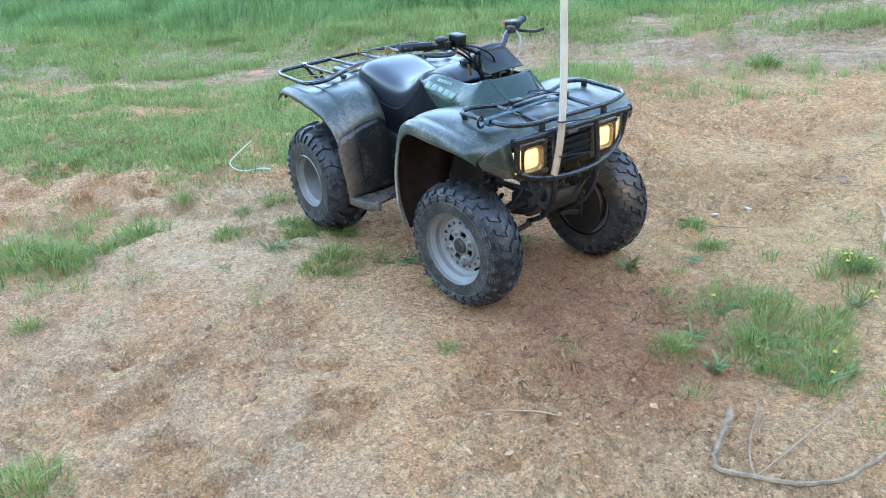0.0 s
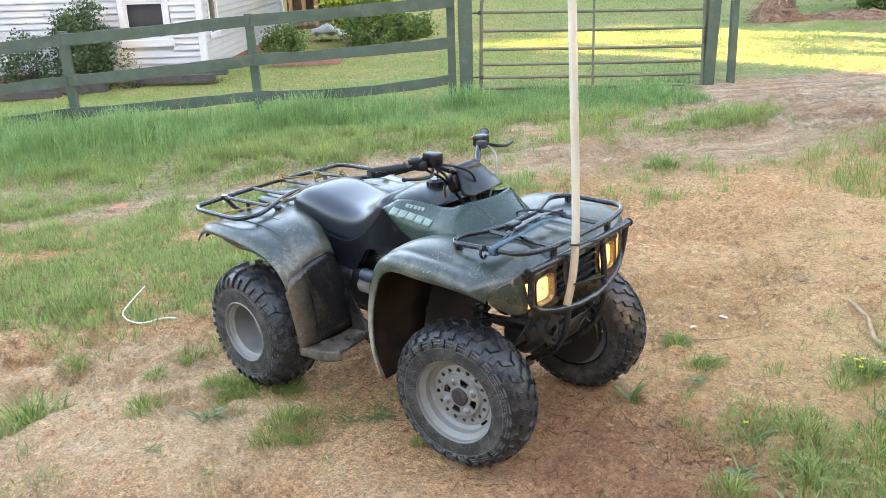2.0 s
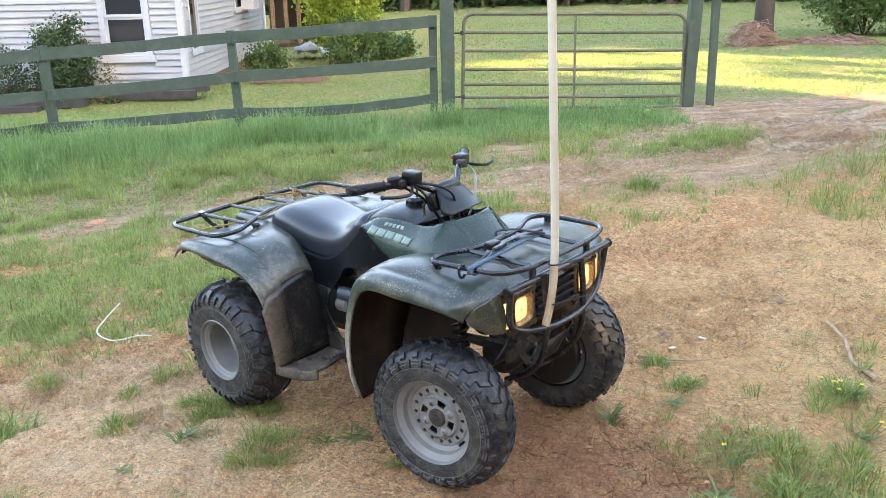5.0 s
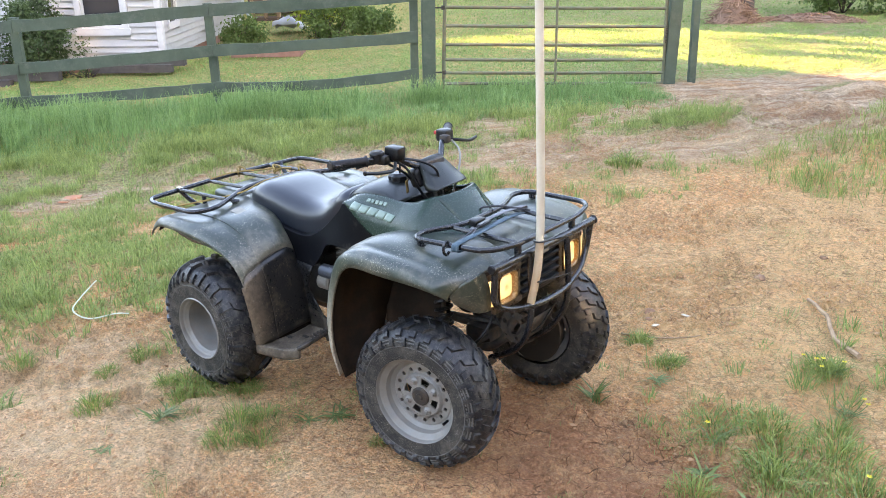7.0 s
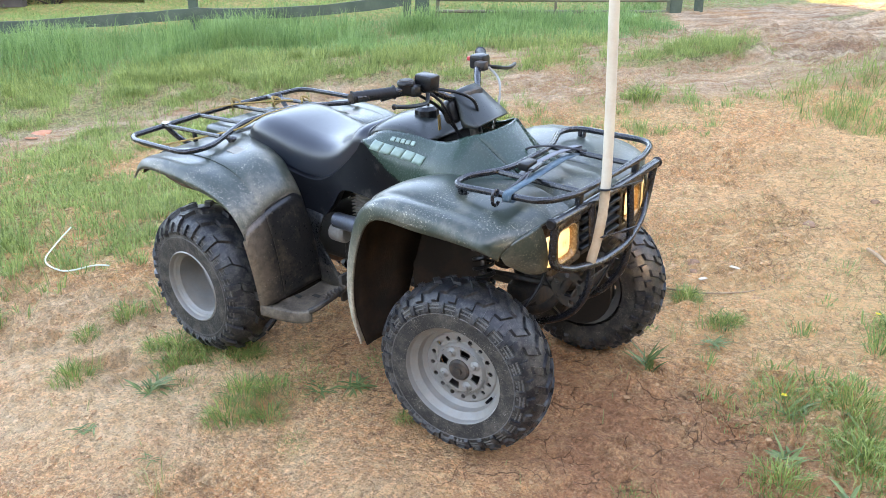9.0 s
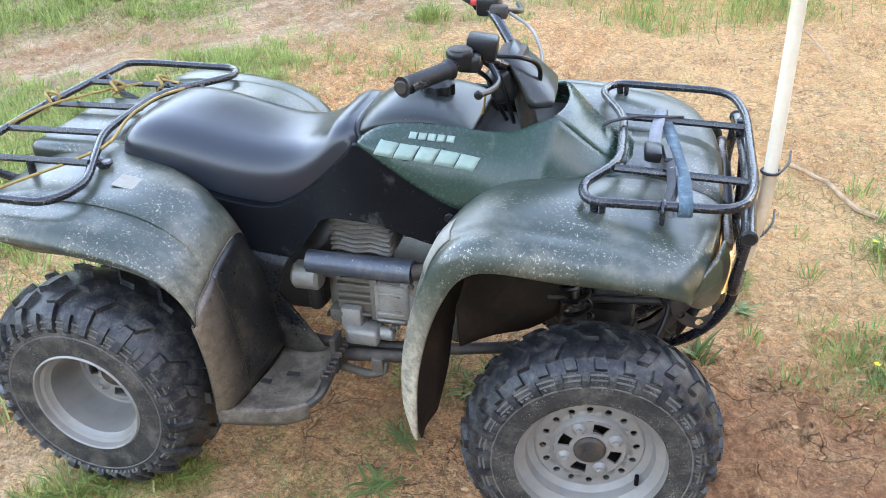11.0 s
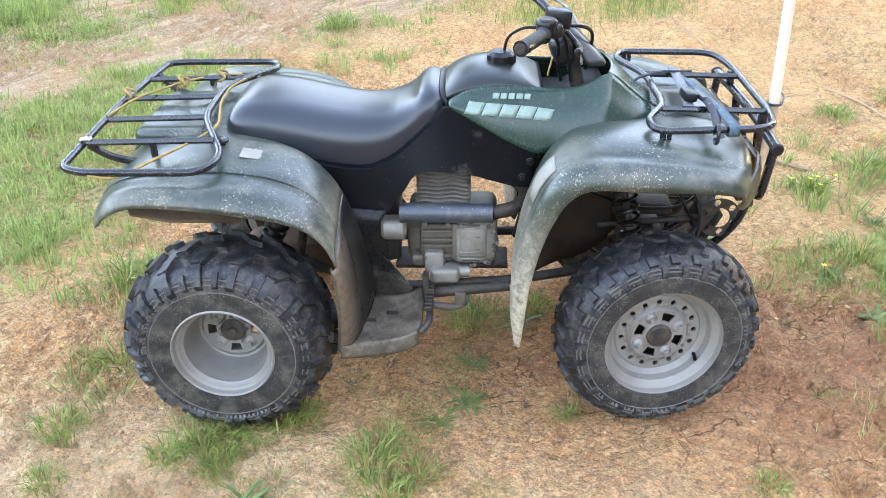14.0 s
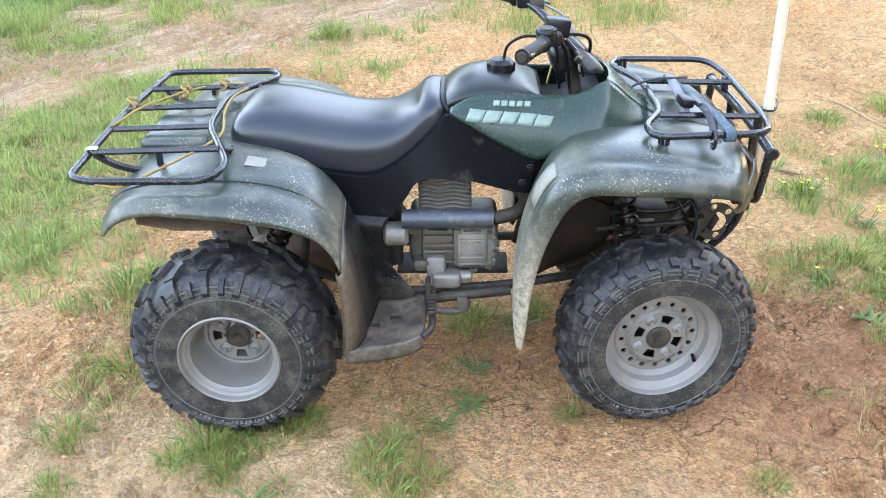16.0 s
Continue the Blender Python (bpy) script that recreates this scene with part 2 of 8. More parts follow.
M_GRASS_DRY = surface("mixed_green_and_dry_grass", (0.22, 0.21, 0.055), (0.60, 0.50, 0.22), 1.5, 0.6, 0, 0, 30, per_island=0.65, sub=0.4)
M_LAWN = surface("mown_green_grass", (0.10, 0.18, 0.036), (0.34, 0.46, 0.14), 1.2, 0.5, 0, 0, 30, per_island=0.7, sub=0.4)
M_GRASS_TALL = surface("tall_green_grass", (0.065, 0.155, 0.038), (0.32, 0.46, 0.165), 1.6, 0.45, 0, 0, 30, per_island=0.7, sub=0.4)
M_STRAW = surface("straw_litter", (0.24, 0.145, 0.07), (0.58, 0.42, 0.23), 3, 0.8, 0, 0, 30, per_island=0.7)
M_WEED = surface("broad_leaf_weed", (0.055, 0.10, 0.022), (0.23, 0.28, 0.085), 8, 0.5, 0, 0.1, 60, per_island=0.5, per_object=0.5, sub=0.3)
M_FLOWER = surface("yellow_petals", (0.75, 0.55, 0.02), (0.85, 0.68, 0.05), 8, 0.5, 0, 0, 60, sub=0.3)
M_STONE = surface("crumbled_clay", (0.34, 0.165, 0.075), (0.52, 0.30, 0.15), 3, 0.95, 0, 0.4, 90, per_island=0.6)
M_WHITE = surface("pale_plastic_line", (0.46, 0.48, 0.36), (0.60, 0.61, 0.47), 20, 0.5, 0, 0.05, 90)
M_DEADLEAF = surface("dead_red_leaf", (0.33, 0.11, 0.05), (0.5, 0.2, 0.09), 20, 0.8, 0, 0.2, 90)
M_DARK = surface("dark_interior", (0.015, 0.014, 0.013), (0.03, 0.028, 0.025), 3, 0.9, 0, 0, 40)


def lamp_glass():
    m = bpy.data.materials.new("lit_headlamp_lens")
    m.use_nodes = True
    nt = m.node_tree
    b = nt.nodes["Principled BSDF"]
    tc = nt.nodes.new("ShaderNodeTexCoord")
    w = nt.nodes.new("ShaderNodeTexWave")
    w.inputs["Scale"].default_value, w.inputs["Distortion"].default_value = 22, 1.0
    nt.links.new(tc.outputs["Object"], w.inputs["Vector"])
    spots = nt.nodes.new("ShaderNodeTexNoise")
    spots.inputs["Scale"].default_value = 34
    nt.links.new(tc.outputs["Object"], spots.inputs["Vector"])
    both_f = nt.nodes.new("ShaderNodeMath")
    both_f.operation = "MULTIPLY"
    nt.links.new(w.outputs["Fac"], both_f.inputs[0])
    nt.links.new(spots.outputs["Fac"], both_f.inputs[1])
    mr = nt.nodes.new("ShaderNodeMapRange")
    mr.inputs["From Max"].default_value = 0.6
    mr.inputs["To Min"].default_value, mr.inputs["To Max"].default_value = 0.040, 0.125
    nt.links.new(both_f.outputs[0], mr.inputs["Value"])
    b.inputs["Base Color"].default_value = (0.42, 0.33, 0.18, 1)
    b.inputs["Emission Color"].default_value = (1.0, 0.68, 0.27, 1)
    nt.links.new(mr.outputs[0], b.inputs["Emission Strength"])
    b.inputs["Roughness"].default_value = 0.12
    return m


def window_glass():
    m = bpy.data.materials.new("dark_window_glass")
    m.use_nodes = True
    b = m.node_tree.nodes["Principled BSDF"]
    b.inputs["Base Color"].default_value = (0.02, 0.024, 0.03, 1)
    b.inputs["Roughness"].default_value = 0.06
    b.inputs["Specular IOR Level"].default_value = 0.8
    return m


M_LENS, M_GLASS = lamp_glass(), window_glass()
# the lamp's warm glow on the reflector is put into this base colour
M_REFLECTOR = surface("amber_glow_painted_reflector", (0.30, 0.17, 0.07), (0.46, 0.28, 0.12), 20, 0.25, 0.3, 0.03, 120)
M_AMBER = surface("brown_lamp_surround", (0.03, 0.017, 0.009), (0.07, 0.036, 0.015), 12, 0.3, 0, 0.05, 90)

# ---- mesh helpers ----


class Geo:
    """Vertices and faces in the making."""

    def __init__(self):
        self.v, self.f = [], []

    def add(self, verts, faces, m=None):
        k = len(self.v)
        self.v += [tuple(m @ Vector(p)) for p in verts] if m is not None else [tuple(p) for p in verts]
        self.f += [tuple(i + k for i in q) for q in faces]
        return self

    def join(self, other, m=None):
        return self.add(other.v, other.f, m)

    def mirrored(self):
        g = Geo()
        g.v = [(x, -y, z) for x, y, z in self.v]
        g.f = [tuple(reversed(q)) for q in self.f]
        return g


def sheet(rows, close_u=False, close_v=False):
    """Quads over a grid of points."""
    g = Geo()
    nu, nv = len(rows), len(rows[0])
    g.v = [tuple(p) for r in rows for p in r]
    for i in range(nu if close_u else nu - 1):
        for j in range(nv if close_v else nv - 1):
            a, b = i * nv + j, i * nv + (j + 1) % nv
            c, d = ((i + 1) % nu) * nv + (j + 1) % nv, ((i + 1) % nu) * nv + j
            g.f.append((a, b, c, d))
    return g


def fillet(points, r, n=4, closed=False):
    """Round the corners of a polyline."""
    pts = [Vector(p) for p in points]
    out, k = [], len(pts)
    for i, p in enumerate(pts):
        if not closed and i in (0, k - 1):
            out.append(p)
            continue
        a, b = pts[i - 1] - p, pts[(i + 1) % k] - p
        d = min(r, a.length * 0.48, b.length * 0.48)
        s, e = p + a.normalized() * d, p + b.normalized() * d
        for j in range(n + 1):
            t = j / n
            out.append(s * (1 - t) ** 2 + p * 2 * t * (1 - t) + e * t * t)
    return out


def tube(points, r, seg=8, closed=False, caps=True):
    """A round bar along a polyline; r may be a list."""
    pts = [Vector(p) for p in points]
    k = len(pts)
    rad = r if isinstance(r, (list, tuple)) else [r] * k
    g = Geo()
    up = None
    for i, p in enumerate(pts):
        if closed:
            d = pts[(i + 1) % k] - pts[i - 1]
        else:
            d = pts[min(i + 1, k - 1)] - pts[max(i - 1, 0)]
        d.normalize()
        if up is None:
            up = d.orthogonal().normalized()
        up = (up - d * up.dot(d))
        up = up.normalized() if up.length > 1e-6 else d.orthogonal().normalized()
        side = d.cross(up)
        for j in range(seg):
            a = 2 * math.pi * j / seg
            g.v.append(tuple(p + (up * math.cos(a) + side * math.sin(a)) * rad[i]))
    for i in range(k if closed else k - 1):
        for j in range(seg):
            a, b = i * seg + j, i * seg + (j + 1) % seg
            c, d = ((i + 1) % k) * seg + (j + 1) % seg, ((i + 1) % k) * seg + j
            g.f.append((a, d, c, b))
    if caps and not closed:
        g.f.append(tuple(range(seg)))
        g.f.append(tuple(reversed(range((k - 1) * seg, k * seg))))
    return g


def lathe(profile, seg=32, axis="y", arc=1.0):
    """A profile of (radius, height) turned round an axis."""
    g = Geo()
    k = len(profile)
    for i in range(seg):
        a = 2 * math.pi * i / seg
        for r, h in profile:
            c, s = r * math.cos(a), r * math.sin(a)
            g.v.append({"y": (c, h, s), "z": (c, s, h), "x": (h, c, s)}[axis])
    for i in range(seg):
        for j in range(k - 1):
            a, b = i * k + j, i * k + j + 1
            c, d = ((i + 1) % seg) * k + j + 1, ((i + 1) % seg) * k + j
            g.f.append((a, b, c, d))
    return g


def block(size, at=(0, 0, 0), bevel=0.004, segments=2, turn=(0, 0, 0)):
    """A box with rounded edges."""
    bm = bmesh.new()
    bmesh.ops.create_cube(bm, size=1.0)
    bmesh.ops.scale(bm, vec=size, verts=bm.verts)
    if bevel:
        bmesh.ops.bevel(bm, geom=bm.edges[:], offset=min(bevel, min(size) * 0.45), segments=segments, profile=0.5, affect="EDGES")
    m = pose(*at, *turn)
    g = Geo()
    bm.verts.index_update()
    g.v = [tuple(m @ v.co) for v in bm.verts]
    g.f = [tuple(v.index for v in q.verts) for q in bm.faces]
    bm.free()
    return g


def drum(r, length, at, axis="y", seg=20, bevel=0.004):
    """A short cylinder with rounded rims, centred at a point."""
    h = length / 2
    b = min(bevel, r * 0.4, h * 0.8)
    g = lathe([(0.0001, -h), (r - b, -h), (r, -h + b), (r, h - b), (r - b, h), (0.0001, h)], seg, axis)
    return Geo().join(g, Matrix.Translation(at))


def mesh_of(name, g, material, smooth=True, angle=40):
    me = bpy.data.meshes.new(name)
    me.from_pydata(g.v, [], g.f)
    me.update()
    bm = bmesh.new()
    bm.from_mesh(me)
    bmesh.ops.remove_doubles(bm, verts=bm.verts, dist=1e-5)
    bmesh.ops.recalc_face_normals(bm, faces=bm.faces)
    lim = radians(angle)
    for q in bm.faces:
        q.smooth = smooth
    if smooth:
        for e in bm.edges:
            if len(e.link_faces) == 2 and e.calc_face_angle(0) > lim:
                e.smooth = False
    bm.to_mesh(me)
    bm.free()
    me.materials.append(material)
    return me


def part(name, g, material, parent=None, label="", smooth=True, angle=40, thick=0.0, soft=0, at=None):
    """One mesh object, linked under a thing or a part."""
    ob = new(name, mesh_of(name, g, material, smooth, angle))
    if parent is not None:
        ob.parent = parent
    if at is not None:
        ob.matrix_basis = at
    if soft:
        s = ob.modifiers.new("round", "SUBSURF")
        s.levels = s.render_levels = soft
    if thick:
        s = ob.modifiers.new("thickness", "SOLIDIFY")
        s.thickness, s.offset = thick, 0.0
    if label:
        tagged(ob, label)
    return ob


def thing(name, label, category, group="", kind="", at=None):
    """An empty that carries the parts of a thing."""
    ob = new(name)
    ob.empty_display_size = 0.1
    if at is not None:
        ob.matrix_basis = at
    return tagged(ob, label, category, group, kind)


def raw_mesh(name, verts, loops_tri, material, smooth=False):
    """A large mesh straight from number arrays: vertices and triangles."""
    me = bpy.data.meshes.new(name)
    me.vertices.add(len(verts))
    me.vertices.foreach_set("co", np.asarray(verts, np.float32).ravel())
    n = len(loops_tri)
    me.loops.add(n * 3)
    me.loops.foreach_set("vertex_index", np.asarray(loops_tri, np.int32).ravel())
    me.polygons.add(n)
    me.polygons.foreach_set("loop_start", np.arange(0, n * 3, 3, dtype=np.int32))
    me.polygons.foreach_set("loop_total", np.full(n, 3, np.int32))
    me.polygons.foreach_set("use_smooth", np.full(n, smooth))
    me.update(calc_edges=True)
    me.materials.append(material)
    return me


def value_noise(x, y, seed=0):
    """Smooth random heights between 0 and 1 over a plane."""
    xi, yi = np.floor(x).astype(np.int64), np.floor(y).astype(np.int64)
    fx, fy = x - xi, y - yi
    fx, fy = fx * fx * (3 - 2 * fx), fy * fy * (3 - 2 * fy)

    def h(a, b):
        k = (a * 374761393 + b * 668265263 + seed * 974711) & 0x7FFFFFFF
        k = ((k ^ (k >> 13)) * 1274126177) & 0x7FFFFFFF
        return ((k ^ (k >> 16)) & 0xFFFF) / 65535.0
    a, b, c, d = h(xi, yi), h(xi + 1, yi), h(xi, yi + 1), h(xi + 1, yi + 1)
    return (a * (1 - fx) + b * fx) * (1 - fy) + (c * (1 - fx) + d * fx) * fy


def fbm(x, y, octaves=4, seed=0):
    s, amp, tot = 0.0, 1.0, 0.0
    for i in range(octaves):
        s = s + amp * value_noise(x * 2 ** i + 17.3 * i, y * 2 ** i - 9.1 * i, seed + i)
        tot += amp
        amp *= 0.5
    return s / tot


def smooth_step(a, b, x):
    t = np.clip((x - a) / (b - a), 0, 1)
    return t * t * (3 - 2 * t)

# ---- the ground ----
# u runs along the fence, v away from it towards the yard; the fence stands at v = FENCE_V.
FENCE_V = 6.74


def uv_of(x, y):
    return (x + y) * 0.70711, (y - x) * 0.70711


def bank(x, y):
    """The dirt bank beside the track, and the rise beyond it."""
    u, v = uv_of(x, y)
    ridge = 0.20 * np.exp(-((v - 4.75 - 0.10 * (u - 5)) / 0.42) ** 2) * smooth_step(3.0, 5.2, u)
    rise = 0.22 * smooth_step(3.1, 5.6, u) * smooth_step(1.6, 2.6, v) * (1 - smooth_step(3.4, 4.2, v))
    rut = -0.06 * np.exp(-((v - 3.75) / 0.22) ** 2) * smooth_step(-4, 0, u)
    tracks = 0.035 * np.sin((v + 0.15 * np.sin(u * 0.9)) * 11) * smooth_step(2.6, 4.2, u) * smooth_step(3.2, 3.8, v) * (1 - smooth_step(5.2, 6.0, v))
    lumps = 0.20 * (fbm(x * 1.9, y * 1.9, 4, 61) - 0.5) * smooth_step(2.6, 4.0, u) * (1 - smooth_step(5.4, 6.2, v)) * smooth_step(0.2, 1.6, v)
    return ridge + rise + rut + tracks + lumps


def chips(x, y):
    """Flakes of the surface crust, and the pits where it has broken away."""
    flake = fbm(x * 5.2, y * 5.2, 4, 201)
    where = smooth_step(-0.30, -0.75, y) * smooth_step(-2.5, -2.2, y) * smooth_step(-3.0, -2.6, x) * smooth_step(2.8, 1.6, x) * smooth_step(0.38, 0.54, fbm(x * 1.1, y * 1.1, 3, 203))
    return where * smooth_step(0.47, 0.495, flake), where * smooth_step(0.43, 0.40, flake)


def height(x, y, fine=True):
    x, y = np.asarray(x, float), np.asarray(y, float)
    d = np.hypot(x, y)
    near = 1 / (1 + (d / 22.0) ** 2)
    z = (0.026 * x + 0.023 * y) * near + 0.35 * smooth_step(14, 60, d) - 0.008
    z = z + bank(x, y)
    z = z + 0.09 * (fbm(x * 0.45, y * 0.45, 3, 5) - 0.5) * smooth_step(1.2, 4.0, np.hypot(x - 0.55, y))
    h, r = -0.6606 * x + 0.7507 * y, 0.7507 * x + 0.6606 * y
    z = z - 0.25 * smooth_step(7.8, 11.0, h) * (1 - smooth_step(-1.5, 2.5, r)) * (1 - smooth_step(17, 26, h))
    z = z - 0.10 * np.exp(-(((x + 4.4) / 1.6) ** 2 + ((y - 0.9) / 1.6) ** 2))
    if fine:
        rough = 0.35 + 0.65 * smooth_step(0.35, 0.7, fbm(x * 0.8, y * 0.8, 2, 31))
        calm = smooth_step(0.12, 0.5, np.hypot(x - 0.55, y * 1.3) - 0.55)
        z = z + (0.055 * (fbm(x * 3.1, y * 3.1, 4, 9) - 0.5) + 0.046 * (fbm(x * 9, y * 9, 3, 3) - 0.5) * rough) * (0.35 + 0.65 * calm) * smooth_step(40, 8, d)
        crumb = np.abs(fbm(x * 13, y * 13, 3, 101) - 0.5) * 2
        z = z + 0.066 * (crumb - 0.25) * smooth_step(0.38, 0.60, fbm(x * 1.6, y * 1.6, 3, 57)) * (0.45 + 0.55 * calm) * smooth_step(12, 5, d)
        rise, pit = chips(x, y)
        z = z + 0.022 * rise - 0.032 * pit
    return z


def blob(x, y, cx, cy, rx, ry=None):
    ry = ry or rx
    return np.exp(-(((x - cx) / rx) ** 2 + ((y - cy) / ry) ** 2))


def sandy(x, y):
    """Where pale dry sand lies over the clay beside the rear wheel."""
    return smooth_step(0.2, 0.7, blob(x, y, -0.45, -0.85, 0.85, 0.55) + 0.4 * blob(x, y, 1.0, -0.75, 0.6, 0.3) + 0.3 * (fbm(x * 3, y * 3, 3, 61) - 0.5))


def fence_edge(u):
    """Where the tall grass along the fence ends."""
    return np.interp(u, [-9, -3.4, -2.0, 0.0, 2.0, 3.0, 3.6, 3.85, 4.05], [4.35, 4.50, 4.80, 5.10, 5.10, 5.25, 5.45, 5.80, 7.4])


def track(u, v):
    """The worn wheel track that runs across the grass: 1 on its crown."""
    c = np.interp(u, [-6, -2.6, -1.3, 0.4, 2.0, 3.5], [2.3, 2.95, 3.70, 3.45, 3.35, 3.45])
    w = np.interp(u, [-6, -2.6, -1.3, 0.4, 2.0, 3.5], [0.16, 0.22, 0.26, 0.55, 0.62, 0.62])
    return np.exp(-((v - c) / w) ** 4)


def bare_yard(u, v):
    """Bare brown earth round the tall tree in the yard."""
    return smooth_step(0.30, 0.55, blob(u, v, 9.2, 12.9, 2.9, 1.9) + 0.25 * (fbm(u * 1.3, v * 1.3, 3, 88) - 0.5))


def bank_cover(u, v):
    """Dry grass on the near slope of the dirt bank."""
    n = fbm(u * 1.5, v * 1.5, 3, 23)
    return smooth_step(3.0, 3.5, u + 0.5 * (n - 0.5)) * smooth_step(1.2, 1.9, v + 0.5 * (n - 0.5)) * (1 - smooth_step(2.6, 3.2, v - 0.45 * (u - 3.5)))


def cover(x, y):
    """How much grass grows at a place, 0 to 1."""
    x, y = np.asarray(x, float), np.asarray(y, float)
    u, v = uv_of(x, y)
    n1, n2 = fbm(x * 0.7, y * 0.7, 4, 12), fbm(x * 2.6, y * 2.6, 3, 44)
    yard = smooth_step(6.5, 7.0, v)
    tall = smooth_step(-0.15, 0.35, v - fence_edge(u))
    strip = smooth_step(-0.36, -0.16, -abs(v - 4.27 - 0.03 * (u - 2) + 0.16 * (n2 - 0.5))) * (1 - smooth_step(3.7, 4.1, u)) * 0.95
    strip2 = smooth_step(-0.42, -0.15, -abs(v - 5.25 - 0.45 * (u - 4.75))) * smooth_step(4.5, 5.0, u) * 0.95
    left = 0.95 * smooth_step(-0.40, -1.10, x + 0.25 * (n2 - 0.5)) * smooth_step(0.2, 1.0, v) * (1 - 0.7 * np.exp(-((v - 2.1 - 0.25 * (u + 2)) / 0.14) ** 2) * smooth_step(-0.9, -1.6, u))
    left = left * (1 - 0.93 * track(u, v)) * (1 - smooth_step(0.9, 1.8, u))
    mid = 0.22 * smooth_step(1.2, 0.2, x) * smooth_step(1.6, 2.4, v) * (1 - np.exp(-((v - 3.3) / 0.4) ** 2)) * (1 - smooth_step(3.2, 4.2, u))
    corner = 0.25 * blob(x, y, -1.3, -0.4, 0.7, 0.4) + 0.3 * blob(x, y, -0.75, -1.7, 0.5, 0.45)
    weeds = 0.24 * blob(x, y, 2.25, 0.42, 0.55, 0.5) + 0.22 * blob(x, y, 2.5, 1.15, 0.55, 0.45)
    far_right = 0.10 * bank_cover(u, v)
    dirt_yard = bare_yard(u, v)
    c = np.maximum.reduce([yard * (1 - 0.9 * dirt_yard), tall, strip, strip2, left, mid, corner, weeds, far_right])
    c = c * (0.25 + 1.5 * smooth_step(0.25, 0.68, 0.6 * n1 + 0.4 * n2))
    c = np.where(yard > 0.5, np.maximum(c, 0.75 * yard * (1 - dirt_yard)), c)
    c = np.where((tall > 0.5) & (u < 3.7), np.maximum(c, 0.8 * tall), c)
    bare = blob(x, y, 0.75, -0.15, 0.95, 0.75)
    return np.clip(c * (1 - bare), 0, 1)


def ground_material():
    m = bpy.data.materials.new("clay_soil")
    m.use_nodes = True
    nt = m.node_tree
    n, l = nt.nodes, nt.links
    b = n["Principled BSDF"]
    tc = n.new("ShaderNodeTexCoord")
    at = n.new("ShaderNodeAttribute")
    at.attribute_name = "cover"

    def tex(scale, detail=6, rough=0.6):
        t = n.new("ShaderNodeTexNoise")
        t.inputs["Scale"].default_value, t.inputs["Detail"].default_value, t.inputs["Roughness"].default_value = scale, detail, rough
        l.new(tc.outputs["Object"], t.inputs["Vector"])
        return t.outputs["Fac"]

    def rng(f, a, c, lo=0.0, hi=1.0):
        r = n.new("ShaderNodeMapRange")
        for k, val in (("From Min", a), ("From Max", c), ("To Min", lo), ("To Max", hi)):
            r.inputs[k].default_value = val
        l.new(f, r.inputs["Value"])
        return r.outputs["Result"]

    def mix(f, a, c, mode="MIX"):
        x = n.new("ShaderNodeMix")
        x.data_type, x.blend_type = "RGBA", mode
        for sock, val in ((x.inputs["Factor"], f), (x.inputs["A"], a), (x.inputs["B"], c)):
            if isinstance(val, tuple):
                sock.default_value = (*val, 1)
            elif isinstance(val, float):
                sock.default_value = val
            else:
                l.new(val, sock)
        return x.outputs["Result"]

    def op(kind, a, c):
        x = n.new("ShaderNodeMath")
        x.operation = kind
        for i, val in enumerate((a, c)):
            if isinstance(val, float):
                x.inputs[i].default_value = val
            else:
                l.new(val, x.inputs[i])
        return x.outputs[0]

    def cells(scale, warp_scale, amount):
        """Distance to the edges of a warped net of polygons."""
        warp = n.new("ShaderNodeTexNoise")
        warp.inputs["Scale"].default_value, warp.inputs["Detail"].default_value = warp_scale, 4.0
        l.new(tc.outputs["Object"], warp.inputs["Vector"])
        mad = n.new("ShaderNodeVectorMath")
        mad.operation = "MULTIPLY_ADD"
        mad.inputs[1].default_value = (amount, amount, 0.0)
        l.new(warp.outputs["Color"], mad.inputs[0])
        l.new(tc.outputs["Object"], mad.inputs[2])
        vor = n.new("ShaderNodeTexVoronoi")
        vor.feature = "DISTANCE_TO_EDGE"
        vor.inputs["Scale"].default_value = scale
        l.new(mad.outputs[0], vor.inputs["Vector"])
        return vor.outputs["Distance"]

    col = mix(rng(tex(1.1), 0.34, 0.66), (0.63, 0.268, 0.098), (0.76, 0.40, 0.18))
    col = mix(rng(tex(2.7, 5), 0.52, 0.70, 0, 0.50), col, (0.47, 0.195, 0.072))
    col = mix(rng(tex(5.0, 7, 0.75), 0.46, 0.70, 0, 0.80), col, (0.76, 0.475, 0.225))
    col = mix(rng(tex(0.55, 4), 0.55, 0.75, 0, 0.3), col, (0.64, 0.42, 0.225))
    damp_and_shade = n.new("ShaderNodeAttribute")
    damp_and_shade.attribute_name = "damp_and_shade"
    # crumbs and pits
    col = mix(rng(tex(28, 5, 0.65), 0.52, 0.58, 0, 0.52), col, (0.27, 0.135, 0.062))
    col = mix(rng(tex(19, 5, 0.65), 0.55, 0.61, 0, 0.66), col, (0.82, 0.54, 0.275))
    col = mix(rng(tex(13, 6, 0.7), 0.57, 0.62, 0, 0.50), col, (0.24, 0.118, 0.056))
    col = mix(rng(tex(44, 5, 0.7), 0.55, 0.60, 0, 0.55), col, (0.19, 0.095, 0.046))
    # a greyer weathered crust where nothing drives
    crust = n.new("ShaderNodeAttribute")
    crust.attribute_name = "crust"
    grey = mix(rng(tex(55, 5, 0.7), 0.36, 0.62), (0.36, 0.215, 0.125), (0.70, 0.49, 0.32))
    col = mix(op("MULTIPLY", crust.outputs["Fac"], rng(tex(2.3, 6, 0.7), 0.40, 0.60, 0.05, 0.58)), col, grey)
